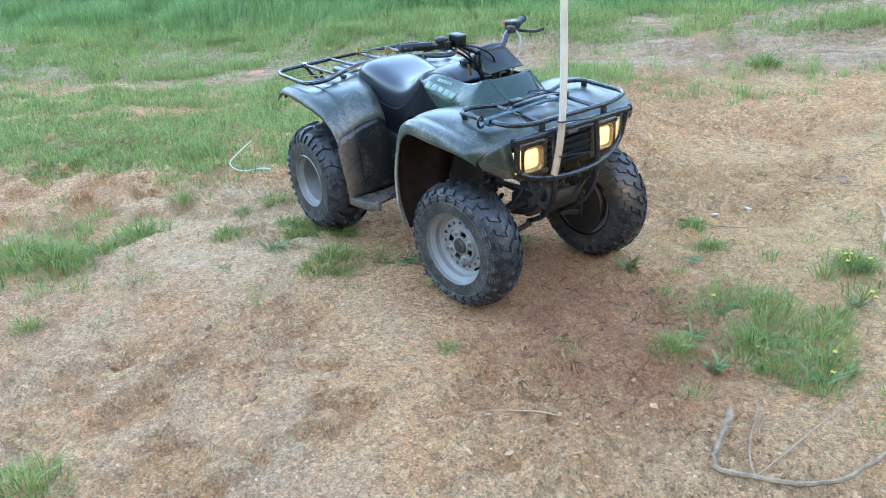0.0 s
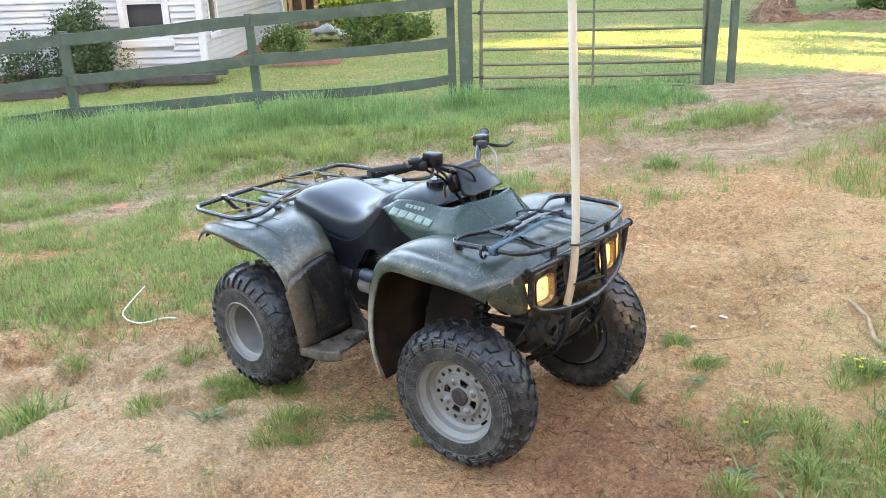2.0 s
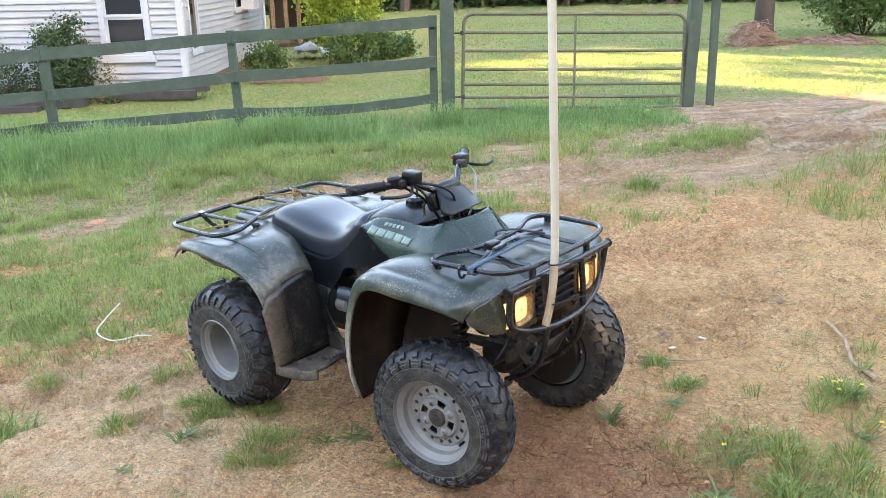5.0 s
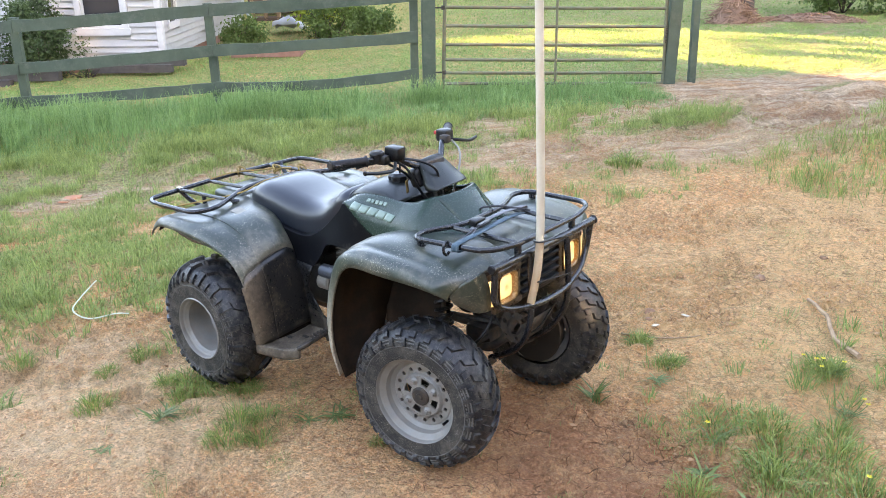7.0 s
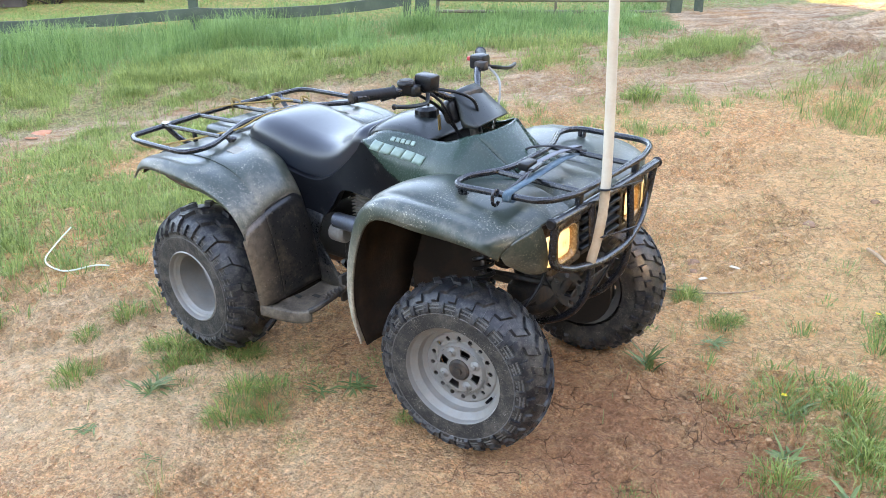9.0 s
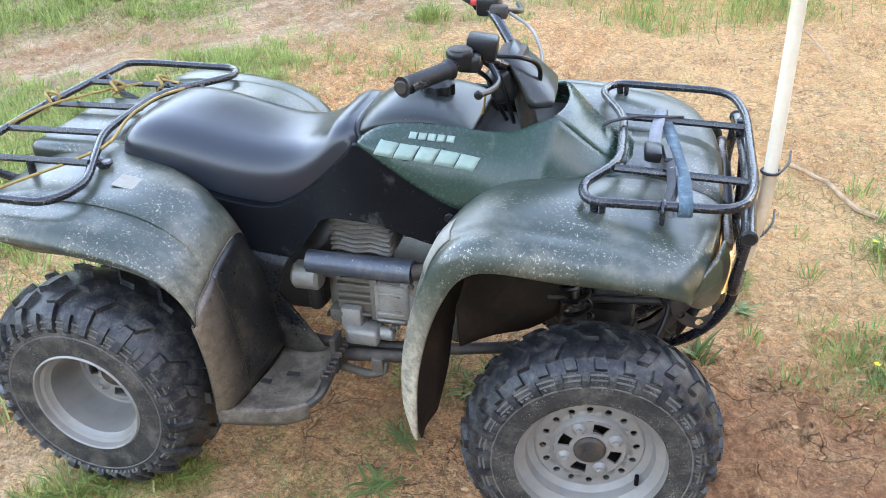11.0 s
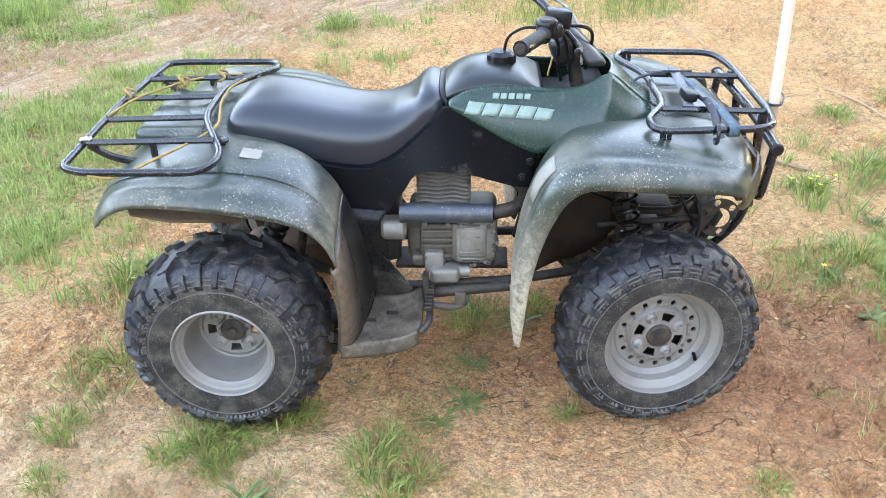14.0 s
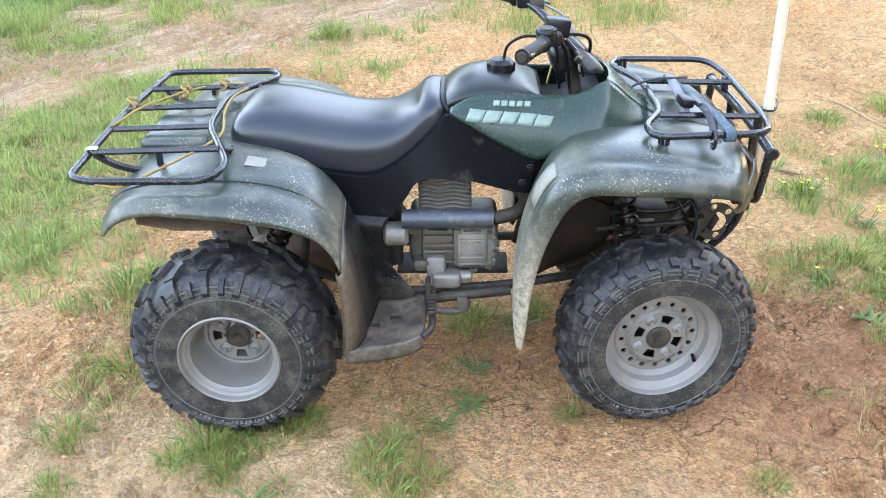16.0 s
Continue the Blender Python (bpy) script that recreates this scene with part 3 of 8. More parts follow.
    # fresh orange clay where the crust has broken away
    pit = n.new("ShaderNodeAttribute")
    pit.attribute_name = "pit"
    col = mix(op("MULTIPLY", pit.outputs["Fac"], rng(tex(16, 5, 0.7), 0.36, 0.56, 0.25, 0.9)), col, mix(rng(tex(34, 5, 0.7), 0.38, 0.60), (0.40, 0.165, 0.06), (0.66, 0.33, 0.125)))
    # pale dry sand washed over the clay
    sand = n.new("ShaderNodeAttribute")
    sand.attribute_name = "sand"
    pale = mix(rng(tex(24, 6, 0.7), 0.35, 0.65), (0.58, 0.36, 0.185), (0.84, 0.60, 0.37))
    col = mix(op("MULTIPLY", sand.outputs["Fac"], rng(tex(7, 7, 0.75), 0.34, 0.56, 0.18, 0.78)), col, pale)
    col = mix(rng(tex(110, 5, 0.75), 0.51, 0.59, 0, 0.70), col, (0.82, 0.54, 0.29))
    col = mix(rng(tex(80, 4, 0.7), 0.55, 0.62, 0, 0.52), col, (0.20, 0.10, 0.048))
    # red-brown damp clay, with the quad's soft shadow painted into the same colour
    col = mix(op("MULTIPLY", damp_and_shade.outputs["Fac"], rng(tex(6, 5), 0.3, 0.6, 0.44, 0.80)), col, mix(rng(tex(60, 5, 0.7), 0.4, 0.6), (0.30, 0.115, 0.056), (0.45, 0.20, 0.10)))
    soil = n.new("ShaderNodeAttribute")
    soil.attribute_name = "soil"
    brown = mix(rng(tex(7, 6, 0.7), 0.35, 0.65), (0.32, 0.215, 0.135), (0.57, 0.44, 0.31))
    brown = mix(rng(tex(30, 5, 0.7), 0.50, 0.60, 0, 0.55), brown, (0.17, 0.095, 0.05))
    # streaks that wheels have drawn along the track
    turn = n.new("ShaderNodeMapping")
    turn.inputs["Rotation"].default_value = (0, 0, radians(-45))
    stretch = n.new("ShaderNodeVectorMath")
    stretch.operation = "MULTIPLY"
    stretch.inputs[1].default_value = (1.1, 10.0, 1.0)
    l.new(tc.outputs["Object"], turn.inputs["Vector"])
    l.new(turn.outputs[0], stretch.inputs[0])
    streak = n.new("ShaderNodeTexNoise")
    streak.inputs["Scale"].default_value, streak.inputs["Detail"].default_value, streak.inputs["Roughness"].default_value = 1.0, 6.0, 0.65
    l.new(stretch.outputs[0], streak.inputs["Vector"])
    brown = mix(rng(streak.outputs["Fac"], 0.48, 0.62, 0, 0.75), brown, (0.26, 0.125, 0.068))
    brown = mix(rng(streak.outputs["Fac"], 0.46, 0.36, 0, 0.6), brown, (0.68, 0.52, 0.36))
    col = mix(op("MULTIPLY", soil.outputs["Fac"], rng(tex(3, 4), 0.25, 0.6, 0.45, 0.95)), col, brown)
    # loose grains and crumbs, each with its own tone
    def grains(scale):
        warp = n.new("ShaderNodeTexNoise")
        warp.inputs["Scale"].default_value, warp.inputs["Detail"].default_value = scale * 0.6, 3.0
        l.new(tc.outputs["Object"], warp.inputs["Vector"])
        mad = n.new("ShaderNodeVectorMath")
        mad.operation = "MULTIPLY_ADD"
        mad.inputs[1].default_value = (0.8 / scale, 0.8 / scale, 0.0)
        l.new(warp.outputs["Color"], mad.inputs[0])
        l.new(tc.outputs["Object"], mad.inputs[2])
        vor = n.new("ShaderNodeTexVoronoi")
        vor.inputs["Scale"].default_value = scale
        l.new(mad.outputs[0], vor.inputs["Vector"])
        sep = n.new("ShaderNodeSeparateColor")
        l.new(vor.outputs["Color"], sep.inputs[0])
        return vor.outputs["Distance"], sep.outputs[0]

    def tone(f, lo, hi):
        c = n.new("ShaderNodeCombineColor")
        v = rng(f, 0.0, 1.0, lo, hi)
        for k in range(3):
            l.new(v, c.inputs[k])
        return c.outputs[0]

    far_d, far_c = grains(48.0)
    near_d, near_c = grains(125.0)
    col = mix(rng(tex(3.5, 4, 0.6), 0.38, 0.58, 0.35, 1.0), col, mix(1.0, col, tone(far_c, 0.84, 1.17), "MULTIPLY"))
    col = mix(0.85, col, mix(1.0, col, tone(near_c, 0.80, 1.22), "MULTIPLY"))
    # shrinkage cracks: a wide net, and a finer one where the clay lies bare
    dry = n.new("ShaderNodeAttribute")
    dry.attribute_name = "parched"
    col = mix(op("MULTIPLY", dry.outputs["Fac"], rng(tex(9, 6, 0.7), 0.36, 0.60, 0.10, 0.50)), col, (0.82, 0.50, 0.225))
    mask = op("MAXIMUM", rng(tex(1.3, 4), 0.52, 0.64, 0, 0.5), op("MAXIMUM", rng(damp_and_shade.outputs["Fac"], 0.10, 0.45, 0, 0.9), op("MULTIPLY", dry.outputs["Fac"], 0.8)))
    crack = op("MULTIPLY", rng(cells(9.0, 6.0, 0.24), 0.023, 0.005), op("MULTIPLY", mask, rng(tex(7, 3), 0.42, 0.53)))
    fine_crack = op("MULTIPLY", rng(cells(21.0, 11.0, 0.13), 0.045, 0.012), op("MULTIPLY", dry.outputs["Fac"], rng(tex(5, 3), 0.44, 0.56)))
    crack = op("MAXIMUM", crack, op("MULTIPLY", fine_crack, 0.7))
    col = mix(op("MULTIPLY", crack, 0.75), col, (0.105, 0.055, 0.03))
    # dead stems between the grass, and the shade on the soil there painted dark
    thatch_and_shade = mix(rng(tex(38, 5, 0.7), 0.40, 0.60), (0.10, 0.11, 0.035), (0.36, 0.34, 0.14))
    lawn = n.new("ShaderNodeAttribute")
    lawn.attribute_name = "lawn"
    thatch_and_shade = mix(lawn.outputs["Fac"], thatch_and_shade, mix(rng(tex(20, 5, 0.7), 0.38, 0.62), (0.085, 0.15, 0.034), (0.26, 0.36, 0.105)))
    edge = op("MULTIPLY", at.outputs["Fac"], rng(tex(14, 4, 0.7), 0.30, 0.62, 0.15, 1.1))
    col = mix(rng(edge, 0.12, 0.75, 0, 0.80), col, thatch_and_shade)
    l.new(col, b.inputs["Base Color"])
    b.inputs["Roughness"].default_value = 0.95
    b.inputs["Specular IOR Level"].default_value = 0.2
    h = op("ADD", op("ADD", op("MULTIPLY", tex(14, 5, 0.6), 2.0), op("MULTIPLY", tex(45, 6, 0.65), 1.2)), op("MULTIPLY", tex(170, 4, 0.7), 0.45))
    h = op("SUBTRACT", h, op("ADD", op("MULTIPLY", crack, 0.7), op("ADD", op("MULTIPLY", far_d, 0.16), op("MULTIPLY", near_d, 0.12))))
    bp = n.new("ShaderNodeBump")
    bp.inputs["Strength"].default_value, bp.inputs["Distance"].default_value = 1.0, 0.045
    l.new(h, bp.inputs["Height"])
    l.new(bp.outputs[0], b.inputs["Normal"])
    return m


def graded(lo, hi, step, far, grow=1.16):
    """Coordinates that lie close together between lo and hi and ever wider out to far."""
    a = list(np.arange(lo, hi + step / 2, step))
    s = step
    while a[-1] < far:
        s *= grow
        a.append(a[-1] + s)
    s = step
    front = [a[0]]
    while front[-1] > -far:
        s *= grow
        front.append(front[-1] - s)
    return np.array(front[:0:-1] + a)


def build_ground():
    xs, ys = graded(-3.0, 3.4, 0.019, 2500), graded(-2.5, 6.8, 0.021, 2500)
    gx, gy = np.meshgrid(xs, ys, indexing="ij")
    gz = height(gx, gy)
    v = np.stack([gx, gy, gz], -1).reshape(-1, 3)
    nx, ny = len(xs), len(ys)
    i, j = np.meshgrid(np.arange(nx - 1), np.arange(ny - 1), indexing="ij")
    a = (i * ny + j).ravel()
    tri = np.concatenate([np.stack([a, a + ny, a + ny + 1], 1), np.stack([a, a + ny + 1, a + 1], 1)])
    me = raw_mesh("ground", v, tri, ground_material(), True)
    at = me.attributes.new("cover", "FLOAT", "POINT")
    at.data.foreach_set("value", cover(gx, gy).ravel().astype(np.float32))
    at = me.attributes.new("damp_and_shade", "FLOAT", "POINT")
    # damp soil by the front wheel, and painted shade under the quad
    d = np.clip(1.0 * blob(gx, gy, 1.55, -0.12, 0.55, 0.45) + 0.7 * blob(gx, gy, 1.90, -0.22, 0.42, 0.38) + 0.75 * blob(gx, gy, 0.75, 0.0, 0.65, 0.38), 0, 1)
    at.data.foreach_set("value", d.ravel().astype(np.float32))
    at = me.attributes.new("sand", "FLOAT", "POINT")
    d = np.clip(sandy(gx, gy), 0, 1)
    at.data.foreach_set("value", d.ravel().astype(np.float32))
    at = me.attributes.new("crust", "FLOAT", "POINT")
    d = np.maximum(smooth_step(-0.8, -1.5, gy), 0.06)
    at.data.foreach_set("value", d.ravel().astype(np.float32))
    at = me.attributes.new("pit", "FLOAT", "POINT")
    at.data.foreach_set("value", chips(gx, gy)[1].ravel().astype(np.float32))
    at = me.attributes.new("parched", "FLOAT", "POINT")
    d = smooth_step(0.5, 1.4, gx) * smooth_step(0.3, 1.0, gy) * (1 - smooth_step(3.6, 4.8, gy))
    at.data.foreach_set("value", d.ravel().astype(np.float32))
    at = me.attributes.new("soil", "FLOAT", "POINT")
    u, v = uv_of(gx, gy)
    d = np.maximum(0.92 * smooth_step(2.3, 3.2, v) * (1 - smooth_step(6.2, 7.5, v)), smooth_step(2.6, 4.0, u) * smooth_step(2.6, 3.6, v))
    d = np.maximum(d, bare_yard(u, v))
    at.data.foreach_set("value", d.ravel().astype(np.float32))
    at = me.attributes.new("lawn", "FLOAT", "POINT")
    d = np.maximum(smooth_step(6.3, 7.0, v), 0.7 * smooth_step(0.0, 0.5, v - fence_edge(u)))
    at.data.foreach_set("value", d.ravel().astype(np.float32))
    ob = new("ground", me)
    tagged(ob, "bare orange clay ground with shrinkage cracks and patchy grass", "ground", kind="structure")


build_ground()

# ---- the quad bike ----
# Its own axes: x ahead from the rear axle, y to its left, z up from the tyres' contact.
quad = thing("quad_bike", "worn dark green and black quad bike parked on bare clay", "quad bike",
             at=pose(0, 0, 0, 1.32, -1.50, 0))


def both(name, g, material, label="", parent=None, **kw):
    """A part of the right side and its mirror image on the left."""
    a = part(name, g, material, parent or quad, label, **kw)
    b = part(name, g.mirrored(), material, parent or quad, label, **kw)
    return a, b


def spline(rows, k=3):
    """Denser rows of a grid by Catmull-Rom between the given ones."""
    rows = [[Vector(p) for p in r] for r in rows]
    out = []
    for i in range(len(rows) - 1):
        p0, p1, p2, p3 = rows[max(i - 1, 0)], rows[i], rows[i + 1], rows[min(i + 2, len(rows) - 1)]
        for s in range(k):
            t = s / k
            out.append([0.5 * ((2 * b) + (c - a) * t + (2 * a - 5 * b + 4 * c - d) * t * t + (3 * b - a - 3 * c + d) * t ** 3)
                        for a, b, c, d in zip(p0, p1, p2, p3)])
    out.append(rows[-1])
    return out


def transpose(rows):
    return [list(r) for r in zip(*rows)]


# -- wheels --
def tyre_profile(w, r, rim, n=17):
    """Half-round carcass section: (radius, across) from the outer bead to the inner bead."""
    pts = []
    for i in range(n):
        a = math.pi * i / (n - 1)
        across = -math.cos(a)
        rad = math.sin(a) ** 0.62
        pts.append((rim + (r - rim) * rad, across * w * 0.5 * (0.86 + 0.14 * math.sin(a) ** 0.5)))
    return pts


def lug(theta0, theta1, s0, s1, skew0, skew1, w, r, rim, h):
    """A tread block between two angles and two places across the tyre, both edges skewed."""
    g = Geo()

    def at(th, s, lift):
        a = math.acos(max(-1, min(1, -s)))
        rad = math.sin(a) ** 0.62
        rr = rim + (r - rim) * rad
        y = s * w * 0.5 * (0.86 + 0.14 * math.sin(a) ** 0.5)
        ny, nr = s ** 3 * 0.8, 1 - 0.35 * abs(s) ** 3
        return ((rr + lift * nr) * math.cos(th), y + lift * ny, (rr + lift * nr) * math.sin(th))
    m = 3
    low, top = [], []
    for k in range(m + 1):
        s = s0 + (s1 - s0) * k / m
        sk = skew0 + (skew1 - skew0) * k / m
        low.append([at(theta0 + sk, s, -0.004), at(theta1 + sk, s, -0.004)])
        d = (theta1 - theta0) * 0.10
        ss = s + (s1 - s0) * (0.06 if k == 0 else -0.06 if k == m else 0)
        top.append([at(theta0 + sk + d, ss, h), at(theta1 + sk - d, ss, h)])
    for k in range(m):
        a, b, c, e = low[k], low[k + 1], top[k], top[k + 1]
        g.add([c[0], c[1], e[1], e[0]], [(0, 1, 2, 3)])
        g.add([a[0], c[0], e[0], b[0]], [(0, 1, 2, 3)])
        g.add([c[1], a[1], b[1], e[1]], [(0, 1, 2, 3)])
    g.add([low[0][0], low[0][1], top[0][1], top[0][0]], [(0, 1, 2, 3)])
    g.add([low[m][1], low[m][0], top[m][0], top[m][1]], [(0, 1, 2, 3)])
    return g


def holed_ring(r0, r1, count, hole, y, round_hole=True, arc=0.5, depth=0.006):
    """A flat ring with a row of holes right through it."""
    g = Geo()
    mid = (r0 + r1) / 2
    step = 2 * math.pi / count
    m = 6
    loop = [(-1 + 2 * k / m, -1) for k in range(m + 1)] + [(1, 0)] + [(1 - 2 * k / m, 1) for k in range(m + 1)] + [(-1, 0)]
    n = len(loop)
    for k in range(count):
        c = k * step
        outer, inner, inner2 = [], [], []
        for u, v in loop:
            rr, th = mid + v * (r1 - r0) / 2, c + u * step / 2
            outer.append((rr * math.cos(th), y, rr * math.sin(th)))
            if round_hole:
                d = math.hypot(u, v)
                rr, th = mid + v / d * hole, c + u / d * hole / mid
            else:
                rr, th = mid + v * hole, c + u * arc * step / 2
            inner.append((rr * math.cos(th), y, rr * math.sin(th)))
            inner2.append((rr * math.cos(th), y + depth, rr * math.sin(th)))
        f = []
        for i in range(n):
            j = (i + 1) % n
            f += [(i, j, n + j, n + i), (n + i, n + j, 2 * n + j, 2 * n + i)]
        g.add(outer + inner + inner2, f)
    return g


def build_wheel(front, at, side):
    """side -1: the outer face looks to the quad's right (-y)."""
    w, r, rim = (0.192, 0.268, 0.150) if front else (0.262, 0.270, 0.122)
    lip = rim + 0.012
    # steel wheel; the outer face looks to -y
    g = Geo()
    wo = w * 0.5 - 0.018
    if front:
        g.join(lathe([(lip, -wo + 0.004), (lip + 0.002, -wo), (lip - 0.002, -wo - 0.004), (lip - 0.005, -wo - 0.001), (lip - 0.008, -wo + 0.012), (rim - 0.003, -wo + 0.016),
                      (rim - 0.009, -wo + 0.024), (rim - 0.014, -wo + 0.027), (rim - 0.019, -wo + 0.046), (rim - 0.025, -wo + 0.050), (0.117, -wo + 0.056), (0.112, -wo + 0.052)], 64))
        g.join(holed_ring(0.084, 0.112, 16, 0.0074, -wo + 0.052))
        g.join(lathe([(0.084, -wo + 0.052), (0.079, -wo + 0.044), (0.076, -wo + 0.042)], 64))
        g.join(holed_ring(0.036, 0.076, 4, 0.0125, -wo + 0.042, False, 0.34))
        g.join(lathe([(0.036, -wo + 0.042), (0.034, -wo + 0.041), (0.032, -wo + 0.041), (0.032, -wo + 0.07)], 32))
        g.join(lathe([(0.117, -wo + 0.056), (rim - 0.024, wo * 0.7), (rim, wo)], 48))
    else:
        g.join(lathe([(lip, -wo + 0.004), (lip + 0.002, -wo), (lip - 0.002, -wo - 0.004), (lip - 0.005, -wo - 0.001), (lip - 0.008, -wo + 0.012), (rim - 0.003, -wo + 0.016),
                      (rim - 0.008, -wo + 0.026), (rim - 0.012, -wo + 0.029), (rim - 0.016, -wo + 0.070), (rim - 0.021, -wo + 0.110), (0.096, -wo + 0.122), (0.090, -wo + 0.124), (0.082, -wo + 0.118)], 64))
        g.join(holed_ring(0.036, 0.082, 4, 0.0120, -wo + 0.118, False, 0.30))
        g.join(lathe([(0.036, -wo + 0.118), (0.034, -wo + 0.115), (0.030, -wo + 0.115), (0.030, -wo + 0.13)], 32))
        g.join(lathe([(rim - 0.021, -wo + 0.110), (rim - 0.024, wo), (rim, wo)], 48))
    depth = -wo + (0.042 if front else 0.116)
    for k in range(4):
        a = math.pi / 4 + k * math.pi / 2
        boss = lathe([(0.0001, -0.007), (0.008, -0.007), (0.013, -0.004), (0.018, 0.002)], 18)
        g.join(boss, Matrix.Translation((0.058 * math.cos(a), depth, 0.058 * math.sin(a))))
        g.join(drum(0.0085, 0.012, (0.058 * math.cos(a), depth - 0.008, 0.058 * math.sin(a)), "y", 6, 0.002))
    if side > 0:
        g = g.mirrored()
    wheel = part("wheel", g, M_RIM, quad, "dusty grey pressed steel wheel" if front else "deep dished grey steel wheel", angle=30, at=at)
    # tyre
    prof = tyre_profile(w, r, lip - 0.004)
    t = lathe(prof, 64)
    rnd = random.Random(4 if front else 7)
    treads = Geo()
    if front:
        k = 27
        for i in range(k):
            th = 2 * math.pi * i / k
            d = 2 * math.pi / k
            for sg in (-1, 1):
                o = 0 if sg > 0 else d * 0.5
                treads.join(lug(th + o, th + o + d * 0.36, sg * 0.84, sg * 0.975, 0, 0, w, r, lip, 0.008))
                treads.join(lug(th + o + d * 0.46, th + o + d * 0.92, sg * 0.62, sg * 0.82, 0, sg * 0.012, w, r, lip, 0.009))
                treads.join(lug(th + o - d * 0.02, th + o + d * 0.44, sg * 0.26, sg * 0.60, -0.05, 0.02, w, r, lip, 0.010))
            treads.join(lug(th + d * 0.40, th + d * 0.84, -0.18, 0.18, -0.05, 0.05, w, r, lip, 0.010))
    else:
        k = 17
        for i in range(k):
            th = 2 * math.pi * i / k
            d = 2 * math.pi / k
            for sg in (-1, 1):
                o = 0 if sg > 0 else d * 0.5
                # a long arm from the shoulder that bends forward, a short bar beside it, a block by the middle
                treads.join(lug(th + o, th + o + d * 0.27, sg * 0.64, sg * 0.955, 0.0, 0.0, w, r, lip, 0.013))
                treads.join(lug(th + o - d * 0.02, th + o + d * 0.34, sg * 0.40, sg * 0.645, -0.11, -0.01, w, r, lip, 0.015))
                treads.join(lug(th + o + d * 0.52, th + o + d * 0.72, sg * 0.76, sg * 0.95, 0.0, 0.0, w, r, lip, 0.010))
                treads.join(lug(th + o + d * 0.42, th + o + d * 0.78, sg * 0.06, sg * 0.34, -0.10, 0.0, w, r, lip, 0.015))
    if side > 0:
        t, treads = t.mirrored(), treads.mirrored()
    part("tyre", t, M_SIDEWALL, wheel, "dusty black knobbly rubber tyre", angle=60)
    band = lathe([(rr + 0.0012, yy) for rr, yy in prof[3:-3]], 64)
    part("tread_base", band if side < 0 else band.mirrored(), M_RUBBER, wheel, "dark rubber between the tread blocks")
    part("tread", treads, M_RUBBER, wheel, "worn black tread blocks", smooth=False)
    for q, rb in ((1.35, 0.0018), (2.15, 0.0022), (2.75, 0.0026)):
        i, f = int(q), q - int(q)
        rr, yy = (prof[i][0] * (1 - f) + prof[i + 1][0] * f, prof[i][1] * (1 - f) + prof[i + 1][1] * f)
        ring = tube([((rr + 0.0005) * math.cos(a), yy - 0.0005, (rr + 0.0005) * math.sin(a)) for a in np.linspace(0, 2 * math.pi, 64, endpoint=False)], rb, 5, True)
        part("sidewall_bead", ring if side < 0 else ring.mirrored(), M_MARKS, wheel)
    # unreadable raised moulding round the sidewall
    bars = Geo()
    i, f = 1, 0.75
    rr, yy = (prof[i][0] * (1 - f) + prof[i + 1][0] * f, prof[i][1] * (1 - f) + prof[i + 1][1] * f)
    for start, count in ((0.3, 15), (2.4, 11), (4.2, 17)):
        for q in range(count):
            if rnd.random() < 0.12:
                continue
            bars.join(block((0.011 + 0.004 * rnd.random(), 0.003, 0.004 + 0.004 * rnd.random()), (0, 0, 0), 0, 1), pose(0, 0, 0, 0, -math.degrees(start + q * 0.062), 0) @ pose(rr, yy, 0, 0, 0, -38))
    tagged(part("sidewall_moulding", bars if side < 0 else bars.mirrored(), M_MARKS, wheel, smooth=False), "small raised unreadable marks on the sidewall", kind="stuff")
    cap = lathe([(0.0001, depth - 0.016), (0.012, depth - 0.016), (0.014, depth - 0.010), (0.028, depth - 0.010), (0.034, depth - 0.005), (0.036, depth + 0.02)], 24)
    part("hub", cap if side < 0 else cap.mirrored(), M_STEEL, wheel, "dull dark hub cap")
    if front:
        v = tube([(0.122, depth + 0.002, -0.03), (0.120, depth - 0.022, -0.034)], 0.005, 8)
        part("valve", v if side < 0 else v.mirrored(), M_BLACK, wheel)
    return wheel


STEER = 8.0
build_wheel(False, pose(0, -0.395, 0.268), -1)
build_wheel(False, pose(0, 0.395, 0.268, 0, 37, 0), 1)
build_wheel(True, pose(1.133, -0.364, 0.266, 0, 20, STEER), -1)
build_wheel(True, pose(1.133, 0.364, 0.266, 0, 64, STEER), 1)

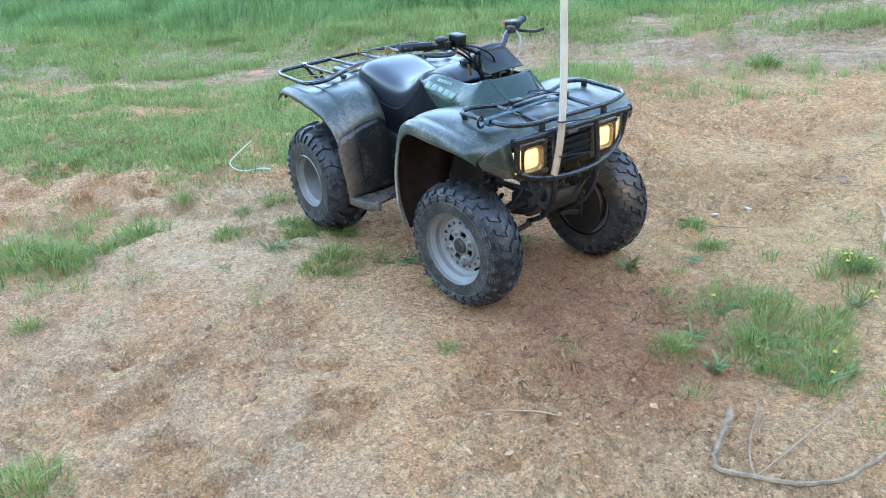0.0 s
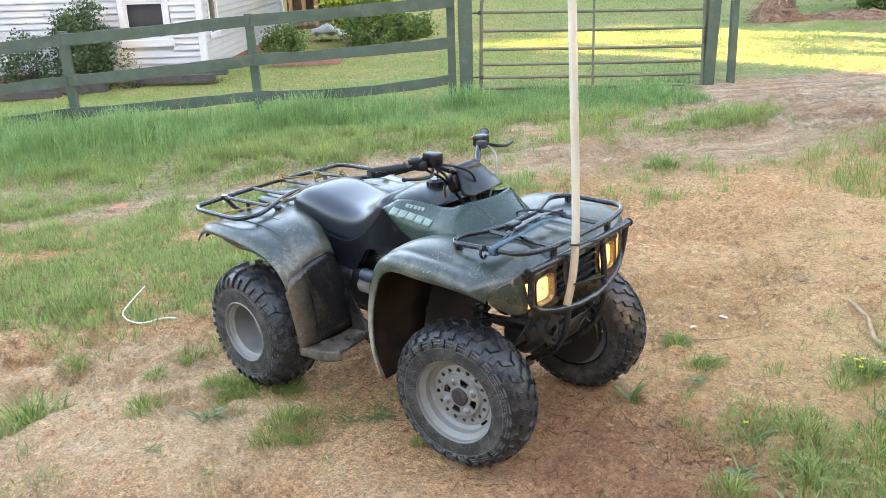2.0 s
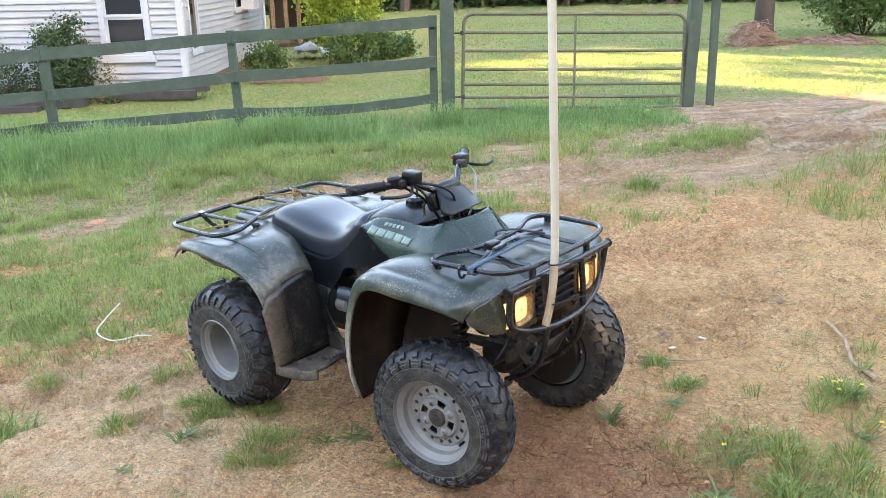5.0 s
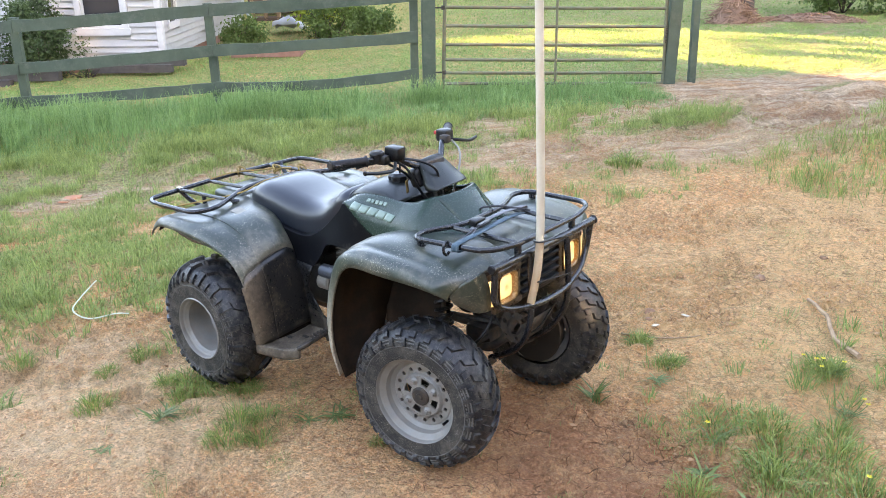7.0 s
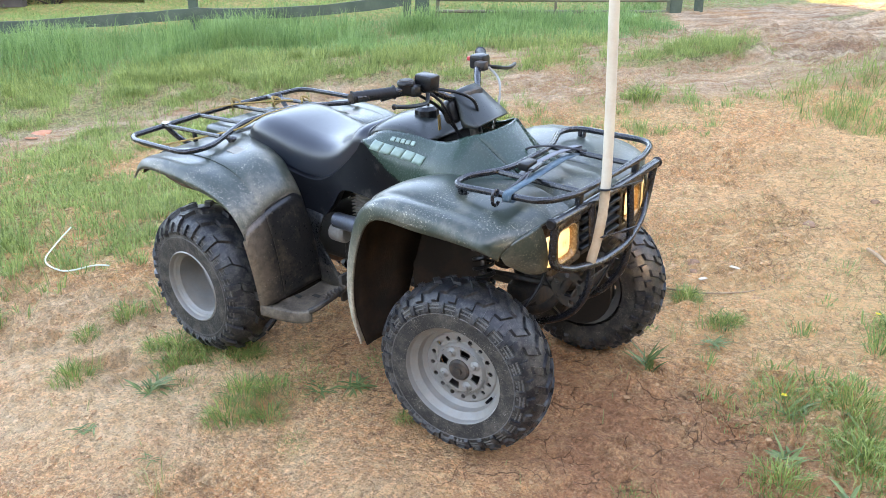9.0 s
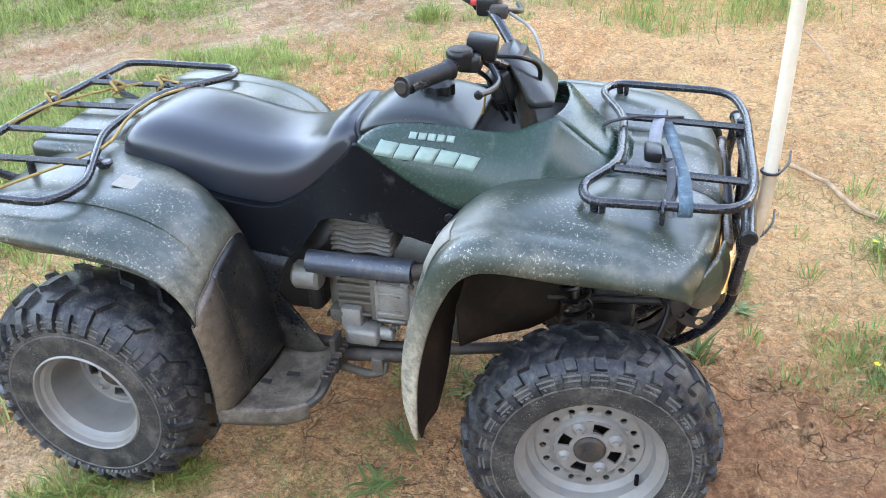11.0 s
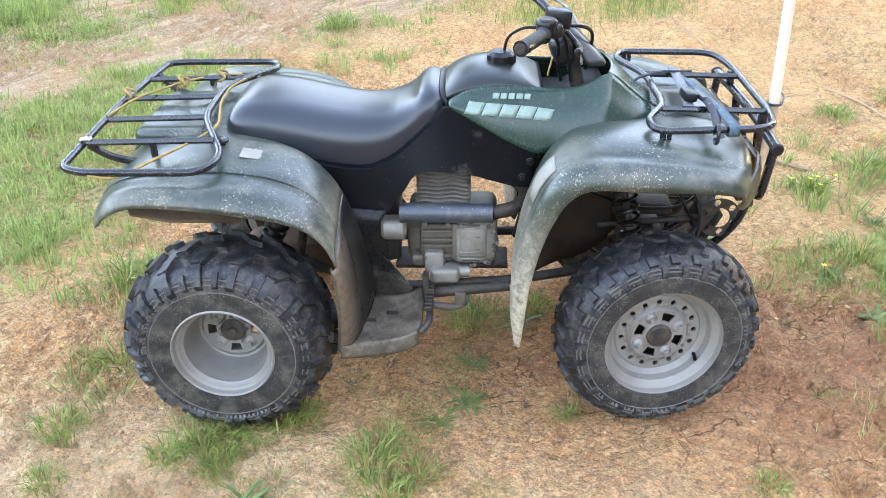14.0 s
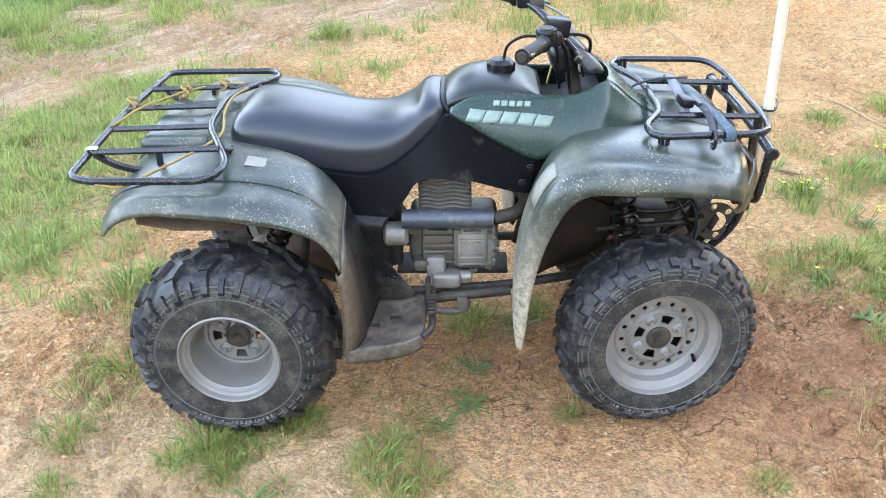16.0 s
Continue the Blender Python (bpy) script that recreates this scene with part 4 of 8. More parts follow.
# -- front fenders: inner edge, deck, crown, step, ridge, lip --
ff = [
    [(1.350, -0.120, 0.745), (1.345, -0.220, 0.742), (1.335, -0.300, 0.735), (1.322, -0.360, 0.720), (1.312, -0.395, 0.705), (1.300, -0.415, 0.685), (1.296, -0.420, 0.665)],
    [(1.300, -0.120, 0.785), (1.300, -0.220, 0.785), (1.295, -0.310, 0.778), (1.290, -0.380, 0.760), (1.285, -0.400, 0.750), (1.278, -0.445, 0.728), (1.275, -0.455, 0.695)],
    [(1.200, -0.120, 0.800), (1.205, -0.220, 0.806), (1.205, -0.320, 0.803), (1.200, -0.390, 0.787), (1.198, -0.408, 0.772), (1.195, -0.455, 0.760), (1.195, -0.472, 0.712)],
    [(1.070, -0.130, 0.800), (1.070, -0.220, 0.815), (1.070, -0.325, 0.818), (1.065, -0.390, 0.803), (1.062, -0.408, 0.785), (1.058, -0.458, 0.775), (1.060, -0.475, 0.716)],
    [(0.960, -0.150, 0.795), (0.955, -0.230, 0.815), (0.945, -0.325, 0.820), (0.938, -0.390, 0.806), (0.935, -0.408, 0.788), (0.930, -0.458, 0.776), (0.938, -0.476, 0.722)],
    [(0.890, -0.165, 0.765), (0.875, -0.240, 0.790), (0.866, -0.325, 0.795), (0.862, -0.390, 0.782), (0.864, -0.408, 0.766), (0.862, -0.457, 0.752), (0.882, -0.475, 0.700)],
    [(0.845, -0.180, 0.670), (0.826, -0.250, 0.715), (0.815, -0.325, 0.728), (0.812, -0.390, 0.722), (0.817, -0.408, 0.706), (0.818, -0.456, 0.698), (0.846, -0.474, 0.648)],
    [(0.805, -0.200, 0.520), (0.785, -0.265, 0.590), (0.776, -0.330, 0.615), (0.774, -0.390, 0.615), (0.780, -0.408, 0.602), (0.780, -0.454, 0.600), (0.812, -0.472, 0.560)],
    [(0.785, -0.215, 0.420), (0.764, -0.275, 0.470), (0.754, -0.335, 0.490), (0.752, -0.390, 0.492), (0.756, -0.408, 0.482), (0.754, -0.452, 0.484), (0.788, -0.468, 0.450)],
    [(0.780, -0.255, 0.340), (0.764, -0.300, 0.362), (0.752, -0.345, 0.372), (0.748, -0.390, 0.376), (0.750, -0.408, 0.370), (0.748, -0.444, 0.374), (0.778, -0.458, 0.360)],
    [(0.772, -0.330, 0.292), (0.766, -0.350, 0.288), (0.760, -0.370, 0.286), (0.758, -0.392, 0.285), (0.759, -0.402, 0.284), (0.760, -0.422, 0.284), (0.770, -0.434, 0.286)],
]
# the top of the fender lies a little under the rack
SINK = (0.028, 0.028, 0.026, 0.020, 0.012, 0.006, 0.0)
ff = [[(x, y, z - (d if 0 < i < 6 else 0.5 * d if i == 0 else 0.4 * d if i == 6 else 0)) for (x, y, z), d in zip(r, SINK)] for i, r in enumerate(ff)]
ff[-1] = [(x, y, z - 0.038) for x, y, z in ff[-1]]
ff[-2] = [(x, y, z - 0.016) for x, y, z in ff[-2]]
both("front_fender", sheet(transpose(spline(transpose(spline(ff, 4)), 3))), M_GREEN, "scuffed dusty dark green plastic fender", thick=0.006, angle=50)
inn = [[(x + (0.012 if i > 4 else 0), y + 0.012, z - 0.014) for x, y, z in r[:6]] for i, r in enumerate(ff)]
both("fender_liner", sheet(spline(inn, 3)), M_FENDER_IN, "brown mud-caked fender underside, darkened in colour for shade", thick=0.003)
# the corner piece that runs down beside the headlamp
cheek = [[(1.352, -0.300, 0.742), (1.338, -0.345, 0.728), (1.315, -0.385, 0.708), (1.300, -0.412, 0.680)],
         [(1.366, -0.292, 0.690), (1.350, -0.335, 0.682), (1.322, -0.372, 0.668), (1.300, -0.396, 0.652)],
         [(1.364, -0.282, 0.640), (1.350, -0.318, 0.634), (1.325, -0.346, 0.628), (1.302, -0.362, 0.628)],
         [(1.358, -0.274, 0.598), (1.348, -0.292, 0.594), (1.334, -0.308, 0.594), (1.318, -0.320, 0.598)]]
both("fender_corner", sheet(spline(cheek, 4)), M_GREEN, "", thick=0.006)
deck = [[(x, y, z + 0.012 * (1 - (y / 0.14) ** 2)) for y in (-0.14, -0.07, 0, 0.07, 0.14)] for x, z in ((1.352, 0.728), (1.30, 0.758), (1.20, 0.770), (1.10, 0.766), (1.02, 0.755))]
part("front_deck", sheet(spline(deck, 3)), M_GREEN, quad, "dusty green plastic deck under the rack", thick=0.006)

well = [[(0.815, -0.215, 0.350), (0.800, -0.190, 0.520), (0.835, -0.175, 0.680), (0.890, -0.160, 0.760)],
        [(0.880, -0.140, 0.340), (0.880, -0.125, 0.520), (0.900, -0.125, 0.680), (0.930, -0.130, 0.770)],
        [(0.960, -0.110, 0.350), (0.970, -0.105, 0.520), (0.980, -0.105, 0.680), (0.990, -0.120, 0.775)],
        [(1.030, -0.105, 0.400), (1.040, -0.100, 0.540), (1.040, -0.100, 0.680), (1.040, -0.120, 0.780)]]
both("wheel_well", sheet(transpose(spline(transpose(spline(well, 3)), 3))), M_FENDER_IN, "brown mud-caked inner panel of the wheel well, darkened in colour for shade", thick=0.004)

# -- rear fenders --
rf = [
    [(-0.285, -0.080, 0.700), (-0.285, -0.200, 0.700), (-0.280, -0.310, 0.692), (-0.275, -0.385, 0.682), (-0.272, -0.400, 0.672), (-0.266, -0.470, 0.655), (-0.262, -0.498, 0.632)],
    [(-0.235, -0.080, 0.735), (-0.235, -0.200, 0.735), (-0.230, -0.310, 0.728), (-0.228, -0.385, 0.718), (-0.226, -0.400, 0.706), (-0.222, -0.480, 0.700), (-0.220, -0.505, 0.668)],
    [(-0.150, -0.090, 0.762), (-0.150, -0.200, 0.760), (-0.150, -0.310, 0.750), (-0.150, -0.385, 0.738), (-0.150, -0.400, 0.724), (-0.150, -0.485, 0.722), (-0.148, -0.510, 0.690)],
    [(-0.040, -0.100, 0.770), (-0.040, -0.200, 0.770), (-0.040, -0.310, 0.758), (-0.040, -0.385, 0.744), (-0.038, -0.400, 0.728), (-0.036, -0.485, 0.722), (-0.030, -0.510, 0.684)],
    [(0.060, -0.140, 0.755), (0.060, -0.220, 0.768), (0.062, -0.310, 0.757), (0.064, -0.385, 0.742), (0.066, -0.400, 0.725), (0.074, -0.482, 0.712), (0.088, -0.508, 0.668)],
    [(0.145, -0.165, 0.720), (0.150, -0.230, 0.746), (0.155, -0.310, 0.738), (0.160, -0.385, 0.722), (0.163, -0.400, 0.704), (0.175, -0.478, 0.688), (0.194, -0.502, 0.645)],
    [(0.215, -0.175, 0.660), (0.222, -0.235, 0.700), (0.230, -0.310, 0.696), (0.236, -0.385, 0.682), (0.238, -0.400, 0.664), (0.248, -0.470, 0.645), (0.264, -0.494, 0.606)],
    [(0.275, -0.185, 0.590), (0.285, -0.240, 0.630), (0.290, -0.310, 0.628), (0.294, -0.380, 0.612), (0.294, -0.395, 0.598), (0.298, -0.460, 0.575), (0.304, -0.482, 0.535)],
    [(0.325, -0.195, 0.490), (0.330, -0.245, 0.520), (0.330, -0.310, 0.518), (0.328, -0.375, 0.505), (0.326, -0.388, 0.492), (0.322, -0.448, 0.470), (0.316, -0.468, 0.430)],
    [(0.352, -0.205, 0.385), (0.352, -0.250, 0.405), (0.348, -0.310, 0.402), (0.342, -0.370, 0.390), (0.338, -0.382, 0.380), (0.326, -0.436, 0.360), (0.312, -0.452, 0.330)],
    [(0.366, -0.210, 0.285), (0.364, -0.255, 0.285), (0.358, -0.310, 0.278), (0.348, -0.365, 0.268), (0.342, -0.378, 0.264), (0.322, -0.424, 0.254), (0.302, -0.438, 0.240)],
]
rf = [[(x, y, z - (d if i < 5 else 0.5 * d if i == 5 else 0)) for (x, y, z), d in zip(r, (0.028, 0.028, 0.022, 0.010, 0.004, 0, 0))] for i, r in enumerate(rf)]
rear_rows = transpose(spline(transpose(spline(rf, 4)), 3))
k_cut = 29
both("rear_fender", sheet(rear_rows[:k_cut + 1]), M_GREEN, "scuffed dusty dark green plastic fender", thick=0.006, angle=50)
both("leg_guard", sheet([r[:11] for r in rear_rows[k_cut:]]), M_GUARD, "muddy black plastic leg guard", thick=0.006, angle=50)
rim_rows = []
for r in rear_rows[k_cut:]:
    e = Vector(r[-1])
    swell = [tuple(Vector(p) + Vector((0.006, -0.006, 0)) * math.sin(math.pi * i / 8)) for i, p in enumerate(r[10:])]
    rim_rows.append(swell + [tuple(e + Vector(d)) for d in ((-0.006, -0.004, -0.005), (-0.012, 0.002, -0.006), (-0.014, 0.012, -0.004))])
both("leg_guard_rim", sheet(rim_rows), M_GUARD, "tan mud on the rolled rim of the leg guard", thick=0.006, angle=60)
seam = [tuple(Vector(p) + Vector((0.003, -0.003, 0.002))) for p in rear_rows[k_cut]]
both("guard_seam", tube(seam[4:], 0.0022, 6), M_LEGRIM)
inn = [[(x, y + 0.012, z - 0.016) for x, y, z in r[:6]] for r in rf]
both("rear_fender_liner", sheet(spline(inn, 3)), M_FENDER_IN, "brown mud-caked fender underside, darkened in colour for shade", thick=0.003)
rdeck = [[(x, y, z + 0.02 * (1 - (y / 0.11) ** 2)) for y in (-0.11, -0.055, 0, 0.055, 0.11)] for x, z in ((-0.290, 0.672), (-0.24, 0.708), (-0.15, 0.732), (-0.04, 0.738), (0.03, 0.730))]
part("rear_deck", sheet(spline(rdeck, 3)), M_GREEN, quad, "dusty green plastic deck under the rear rack", thick=0.006)
part("tail_box", block((0.20, 0.34, 0.05), (-0.165, 0.0, 0.728), 0.022, 4), M_GREEN, quad, "small green lid of the tool compartment")
tail = [[(-0.225, y, 0.69), (-0.212, y, 0.618), (-0.12, y, 0.600), (0.06, y, 0.600)] for y in (-0.40, -0.2, 0.0, 0.2, 0.40)]
part("rear_undertray", sheet(tail), M_RUST, quad, "brown mud-caked undertray", thick=0.008)

# -- footboards --
fb = [[(0.296, -0.444, 0.214), (0.37, -0.430, 0.210), (0.45, -0.414, 0.214), (0.500, -0.394, 0.226)],
      [(0.298, -0.443, 0.250), (0.37, -0.428, 0.246), (0.45, -0.411, 0.250), (0.502, -0.390, 0.262)],
      [(0.312, -0.412, 0.252), (0.37, -0.404, 0.246), (0.45, -0.390, 0.250), (0.505, -0.372, 0.266)],
      [(0.34, -0.36, 0.258), (0.39, -0.35, 0.250), (0.45, -0.345, 0.254), (0.508, -0.335, 0.276)],
      [(0.355, -0.28, 0.262), (0.40, -0.28, 0.256), (0.45, -0.28, 0.260), (0.508, -0.275, 0.284)],
      [(0.368, -0.212, 0.272), (0.41, -0.212, 0.268), (0.455, -0.212, 0.275), (0.500, -0.212, 0.296)]]
both("footboard", sheet(transpose(spline(transpose(spline(fb, 3)), 3))), M_LEGRIM, "mud-covered plastic footboard", thick=0.006, angle=35)
for x, y in ((0.368, -0.275), (0.360, -0.330), (0.425, -0.290)):
    both("drain_slot", block((0.040, 0.016, 0.003), (x, y, 0.2590), 0.001, 1, (3, 4, 8)), M_GREASE, "dark drain slot")
shield = [[(0.366, -0.210, 0.270), (0.352, -0.205, 0.385), (0.340, -0.204, 0.440), (0.325, -0.203, 0.490), (0.287, -0.207, 0.545)],
          [(0.43, -0.213, 0.272), (0.385, -0.207, 0.37), (0.352, -0.205, 0.440), (0.355, -0.205, 0.490), (0.345, -0.207, 0.540)],
          [(0.485, -0.214, 0.280), (0.416, -0.208, 0.372), (0.364, -0.206, 0.436), (0.386, -0.206, 0.488), (0.410, -0.207, 0.534)]]
both("inner_leg_shield", sheet(spline(shield, 3)), M_LEG, "", thick=0.006)
peg = tube(fillet([(0.515, -0.20, 0.300), (0.530, -0.30, 0.298), (0.528, -0.385, 0.285), (0.505, -0.405, 0.272)], 0.03), 0.010, 8)
for i in range(8):
    peg.join(block((0.022, 0.006, 0.014), (0.526, -0.22 - 0.018 * i, 0.309), 0.002, 1))
both("footpeg", peg, M_STEEL, "toothed steel footpeg")
both("footpeg_bracket", block((0.016, 0.05, 0.10), (0.514, -0.235, 0.30), 0.005).join(block((0.05, 0.012, 0.03), (0.50, -0.24, 0.268), 0.004)), M_STEEL)

# -- black side panels --
upper = [(0.10, -0.176, 0.700), (0.20, -0.178, 0.678), (0.29, -0.176, 0.660), (0.365, -0.170, 0.655), (0.425, -0.162, 0.677), (0.485, -0.155, 0.724), (0.548, -0.148, 0.786),
         (0.580, -0.160, 0.816), (0.665, -0.180, 0.772), (0.750, -0.190, 0.726), (0.815, -0.196, 0.702)]
ledge = [(x, y - 0.014, z - 0.007) for x, y, z in upper[:7]] + [(x, y - 0.005, z - 0.004) for x, y, z in upper[7:]]
lower = [(0.19, -0.190, 0.668), (0.255, -0.196, 0.590), (0.285, -0.206, 0.535), (0.395, -0.206, 0.528), (0.450, -0.200, 0.580), (0.495, -0.197, 0.640), (0.57, -0.198, 0.646),
         (0.64, -0.202, 0.640), (0.70, -0.205, 0.625), (0.750, -0.206, 0.612), (0.80, -0.206, 0.606)]
mid = [tuple(Vector(a) * 0.5 + Vector(b) * 0.5 + Vector((0, 0.001, 0))) for a, b in zip(ledge, lower)]
turn_in = [(x, y + 0.03, z + 0.003) for x, y, z in lower]
dense = [[q[0] for q in spline([[a] for a in r], 4)] for r in (upper, ledge, mid, lower, turn_in)]
both("side_panel", sheet(dense), M_BLACK, "dusty black plastic side panel", thick=0.004, angle=28)
for x, z in ((0.795, 0.681), (0.775, 0.637)):
    both("panel_bolt", drum(0.011, 0.006, (x, -0.209, z), "y", 14, 0.002).join(drum(0.005, 0.01, (x, -0.210, z), "y", 6, 0.001)), M_BLACK_CLEAN)

# -- seat --
stations = [(-0.024, 0.100, 0.757, 0.730), (-0.014, 0.148, 0.786, 0.724), (0.015, 0.166, 0.811, 0.715), (0.07, 0.175, 0.822, 0.701), (0.15, 0.178, 0.813, 0.684), (0.25, 0.176, 0.791, 0.664),
            (0.34, 0.168, 0.778, 0.650), (0.42, 0.160, 0.784, 0.668), (0.48, 0.152, 0.814, 0.716), (0.525, 0.145, 0.840, 0.760), (0.553, 0.138, 0.848, 0.788), (0.572, 0.124, 0.842, 0.802)]
rows = []
for x, w, zt, zb in stations:
    ring = []
    for k in range(17):
        a = math.pi * k / 16
        c, s = math.cos(a), math.sin(a)
        y = w * (abs(c) ** 0.5) * (1 if c > 0 else -1)
        z = zb + (zt - zb) * (s ** 0.58)
        ring.append((x - 0.02 * (z - zb) / max(zt - zb, 0.01) * (x > 0.5), -y, z))
    rows.append(ring)
seat = part("seat", sheet(spline(rows, 3)), M_SEAT, quad, "smooth scuffed black vinyl seat", angle=70)
# dark seal round the nose of the seat
seal = [tuple(Vector(q) + Vector((0.008, 0, 0.0))) for q in rows[-1]]
part("seat_front_seal", tube(seal, 0.007, 8), M_BLACK_CLEAN, seat, "dark rubber seal")
# pan under the seat's rim
pan = [(x, -w + 0.002, zb + 0.001) for x, w, zt, zb in stations]
both("seat_edge", tube([q[0] for q in spline([[a] for a in pan], 3)], 0.0035, 6), M_BLACK_CLEAN, parent=seat)

# -- tank cover and green shroud --
tank_top = [(0.566, 0.120, 0.846, 0.812), (0.60, 0.130, 0.872, 0.832), (0.65, 0.134, 0.890, 0.846), (0.72, 0.135, 0.890, 0.858), (0.78, 0.133, 0.872, 0.856), (0.83, 0.128, 0.842, 0.842)]
rows = []
for x, w, zt, zs in tank_top:
    rows.append([(x, w * math.sin(a) if abs(a) < 1.5 else w * math.copysign(1, a), zs + (zt - zs) * math.cos(a) ** 0.8 if abs(a) < 1.5 else zs) for a in np.linspace(-math.pi / 2, math.pi / 2, 13)])
part("tank_cover", sheet(spline(rows, 3)), M_TANK, quad, "smooth black plastic fuel tank cover", thick=0.005, angle=60)
cap = lathe([(0.0001, 0.040), (0.026, 0.039), (0.032, 0.034)], 36, "z")
ring = []
for i in range(72):
    a = 2 * math.pi * i / 72
    rr = 0.0385 + 0.0022 * math.cos(9 * a)
    ring.append([(0.032 * math.cos(a), 0.032 * math.sin(a), 0.034), (rr * math.cos(a), rr * math.sin(a), 0.029), (rr * math.cos(a), rr * math.sin(a), 0.006), (0.036 * math.cos(a), 0.036 * math.sin(a), 0.0)])
cap.join(sheet(ring, close_u=True))
part("fuel_cap", cap, M_BLACK_CLEAN, quad, "ribbed black plastic fuel cap", angle=25, at=pose(0.720, 0, 0.878))
part("vent_hose", tube(fillet([(0.728, 0, 0.915), (0.735, -0.005, 0.955), (0.775, -0.02, 0.985), (0.83, -0.03, 0.985)], 0.03, 6), 0.004, 8), M_BLACK_CLEAN, quad, "thin black vent hose")

up = [(0.580, -0.138, 0.822), (0.63, -0.135, 0.850), (0.70, -0.134, 0.862), (0.78, -0.134, 0.861), (0.86, -0.136, 0.856), (0.925, -0.135, 0.862), (0.992, -0.114, 0.886),
      (1.022, -0.106, 0.868), (1.062, -0.097, 0.832), (1.108, -0.086, 0.797), (1.16, -0.075, 0.773)]
lo = [(0.584, -0.166, 0.815), (0.66, -0.186, 0.774), (0.745, -0.196, 0.727), (0.815, -0.202, 0.701), (0.860, -0.206, 0.722), (0.90, -0.208, 0.745), (0.965, -0.204, 0.768),
      (1.0, -0.194, 0.771), (1.05, -0.176, 0.769), (1.10, -0.154, 0.767), (1.16, -0.130, 0.764)]
mi = [tuple((Vector(a) + Vector(b)) / 2 + Vector((0, -0.012, 0.003))) for a, b in zip(up, lo)]
shroud_rows = transpose(spline(transpose(spline(transpose([up, mi, lo]), 4)), 4))
both("tank_shroud", sheet(shroud_rows), M_GREEN_CLEAN, "dark green plastic tank shroud with pale stickers", thick=0.005, angle=60)
nose = []
for x, y, z in spline([[p] for p in up[6:]], 3) and [q[0] for q in spline([[p] for p in up[6:]], 3)]:
    f = 0.022 * max(0.0, 1 - (x - 0.992) / 0.12)
    nose.append([(x, y + 0.001, z + 0.0005), (x + 0.7 * f, y * 0.55, z + 0.008 - 0.4 * f), (x + f, 0, z + 0.011 - 0.5 * f), (x + 0.7 * f, -y * 0.55, z + 0.008 - 0.4 * f), (x, -y - 0.001, z + 0.0005)])
part("nose_cowl", sheet(transpose(spline(transpose(nose), 2))), M_GREEN_CLEAN, quad, "dark green plastic cowl ahead of the handlebar", thick=0.005)
# dark-coloured sheet stands in for the shade inside the open cockpit
part("cockpit_well", sheet([[(x, y, 0.80 if 0.82 < x < 0.95 else 0.83) for y in (-0.125, 0, 0.125)] for x in (0.80, 0.83, 0.90, 0.955, 1.0)]), M_DARK, quad, "dark sheet in place of the shade in the opening round the steering stem", thick=0.004)

# stickers: slanted pale blocks where the model's mark is, a small bar above
shroud_pts = [q for r in shroud_rows for q in r]


def on_shroud(x, z):
    """The shroud's skin at a place seen from the side, a hair proud."""
    near = sorted((((q[0] - x) ** 2 + (q[2] - z) ** 2, q[1]) for q in shroud_pts))[:5]
    w = [1 / (d + 1e-6) for d, _ in near]
    return (x, sum(a * q[1] for a, q in zip(w, near)) / sum(w) - 0.0045, z)


def sticker(x0, x1, z0, z1, fall, slant, material=None, sink=0.0, label="pale green slanted mark"):
    """A pale slanted patch that follows the skin."""
    rows = []
    n = 4 if x1 - x0 < 0.1 else 16
    for i in range(n + 1):
        t = i / n
        rows.append([tuple(Vector(on_shroud(x0 + (x1 - x0) * t + slant * k / 3, z0 + fall * (x0 + (x1 - x0) * t - 0.62) + (z1 - z0) * k / 3)) + Vector((0, sink, 0))) for k in range(4)])
    g = sheet(rows)
    for h in (g, g.mirrored()):
        part("sticker", h, material or M_DECAL, quad, label, thick=0.0015)


sticker(0.6165, 0.8465, 0.7995, 0.8345, -0.085, 0.0165, M_TANK, 0.0030, "dark outline round the pale mark")
for i in range(5):
    sticker(0.621 + 0.0447 * i, 0.6632 + 0.0447 * i, 0.803, 0.831, -0.085, 0.014)
for i in range(5):
    sticker(0.695 + 0.0205 * i, 0.712 + 0.0205 * i, 0.838, 0.850, -0.03, 0.002)
both("warning_label", block((0.055, 0.05, 0.0025), (0.085, -0.295, 0.7395), 0.001, 1, (5, 8, 0)), M_PAPER, "faded white warning label")
part("deck_label", block((0.060, 0.055, 0.0025), (0.985, 0.335, 0.792), 0.001, 1, (8, 4, 0)), M_PAPER, quad, "faded white warning label")
flap = transpose(spline(transpose(spline(ff, 4)), 3))
part("flap_label", sheet([[tuple(Vector(p) + Vector((-0.005, -0.0015, 0.0015))) for p in r[7:13]] for r in flap[21:27]]), M_PAPER, quad, "faded white label", thick=0.001)

# -- handlebar --
STEM = Vector((0.90, 0.0, 0.93))


def turned(p):
    """A point of the straight handlebar, turned with the steering."""
    drop = 0.022 * min(1.0, max(0.0, (0.352 - abs(p[1])) / 0.10)) * min(1.0, max(0.0, (p[2] - 0.96) / 0.05))
    q = Vector((p[0], p[1], p[2] - drop)) - STEM
    a = radians(5)
    return tuple(STEM + Vector((q.x * math.cos(a) - q.y * math.sin(a), q.x * math.sin(a) + q.y * math.cos(a), q.z)))


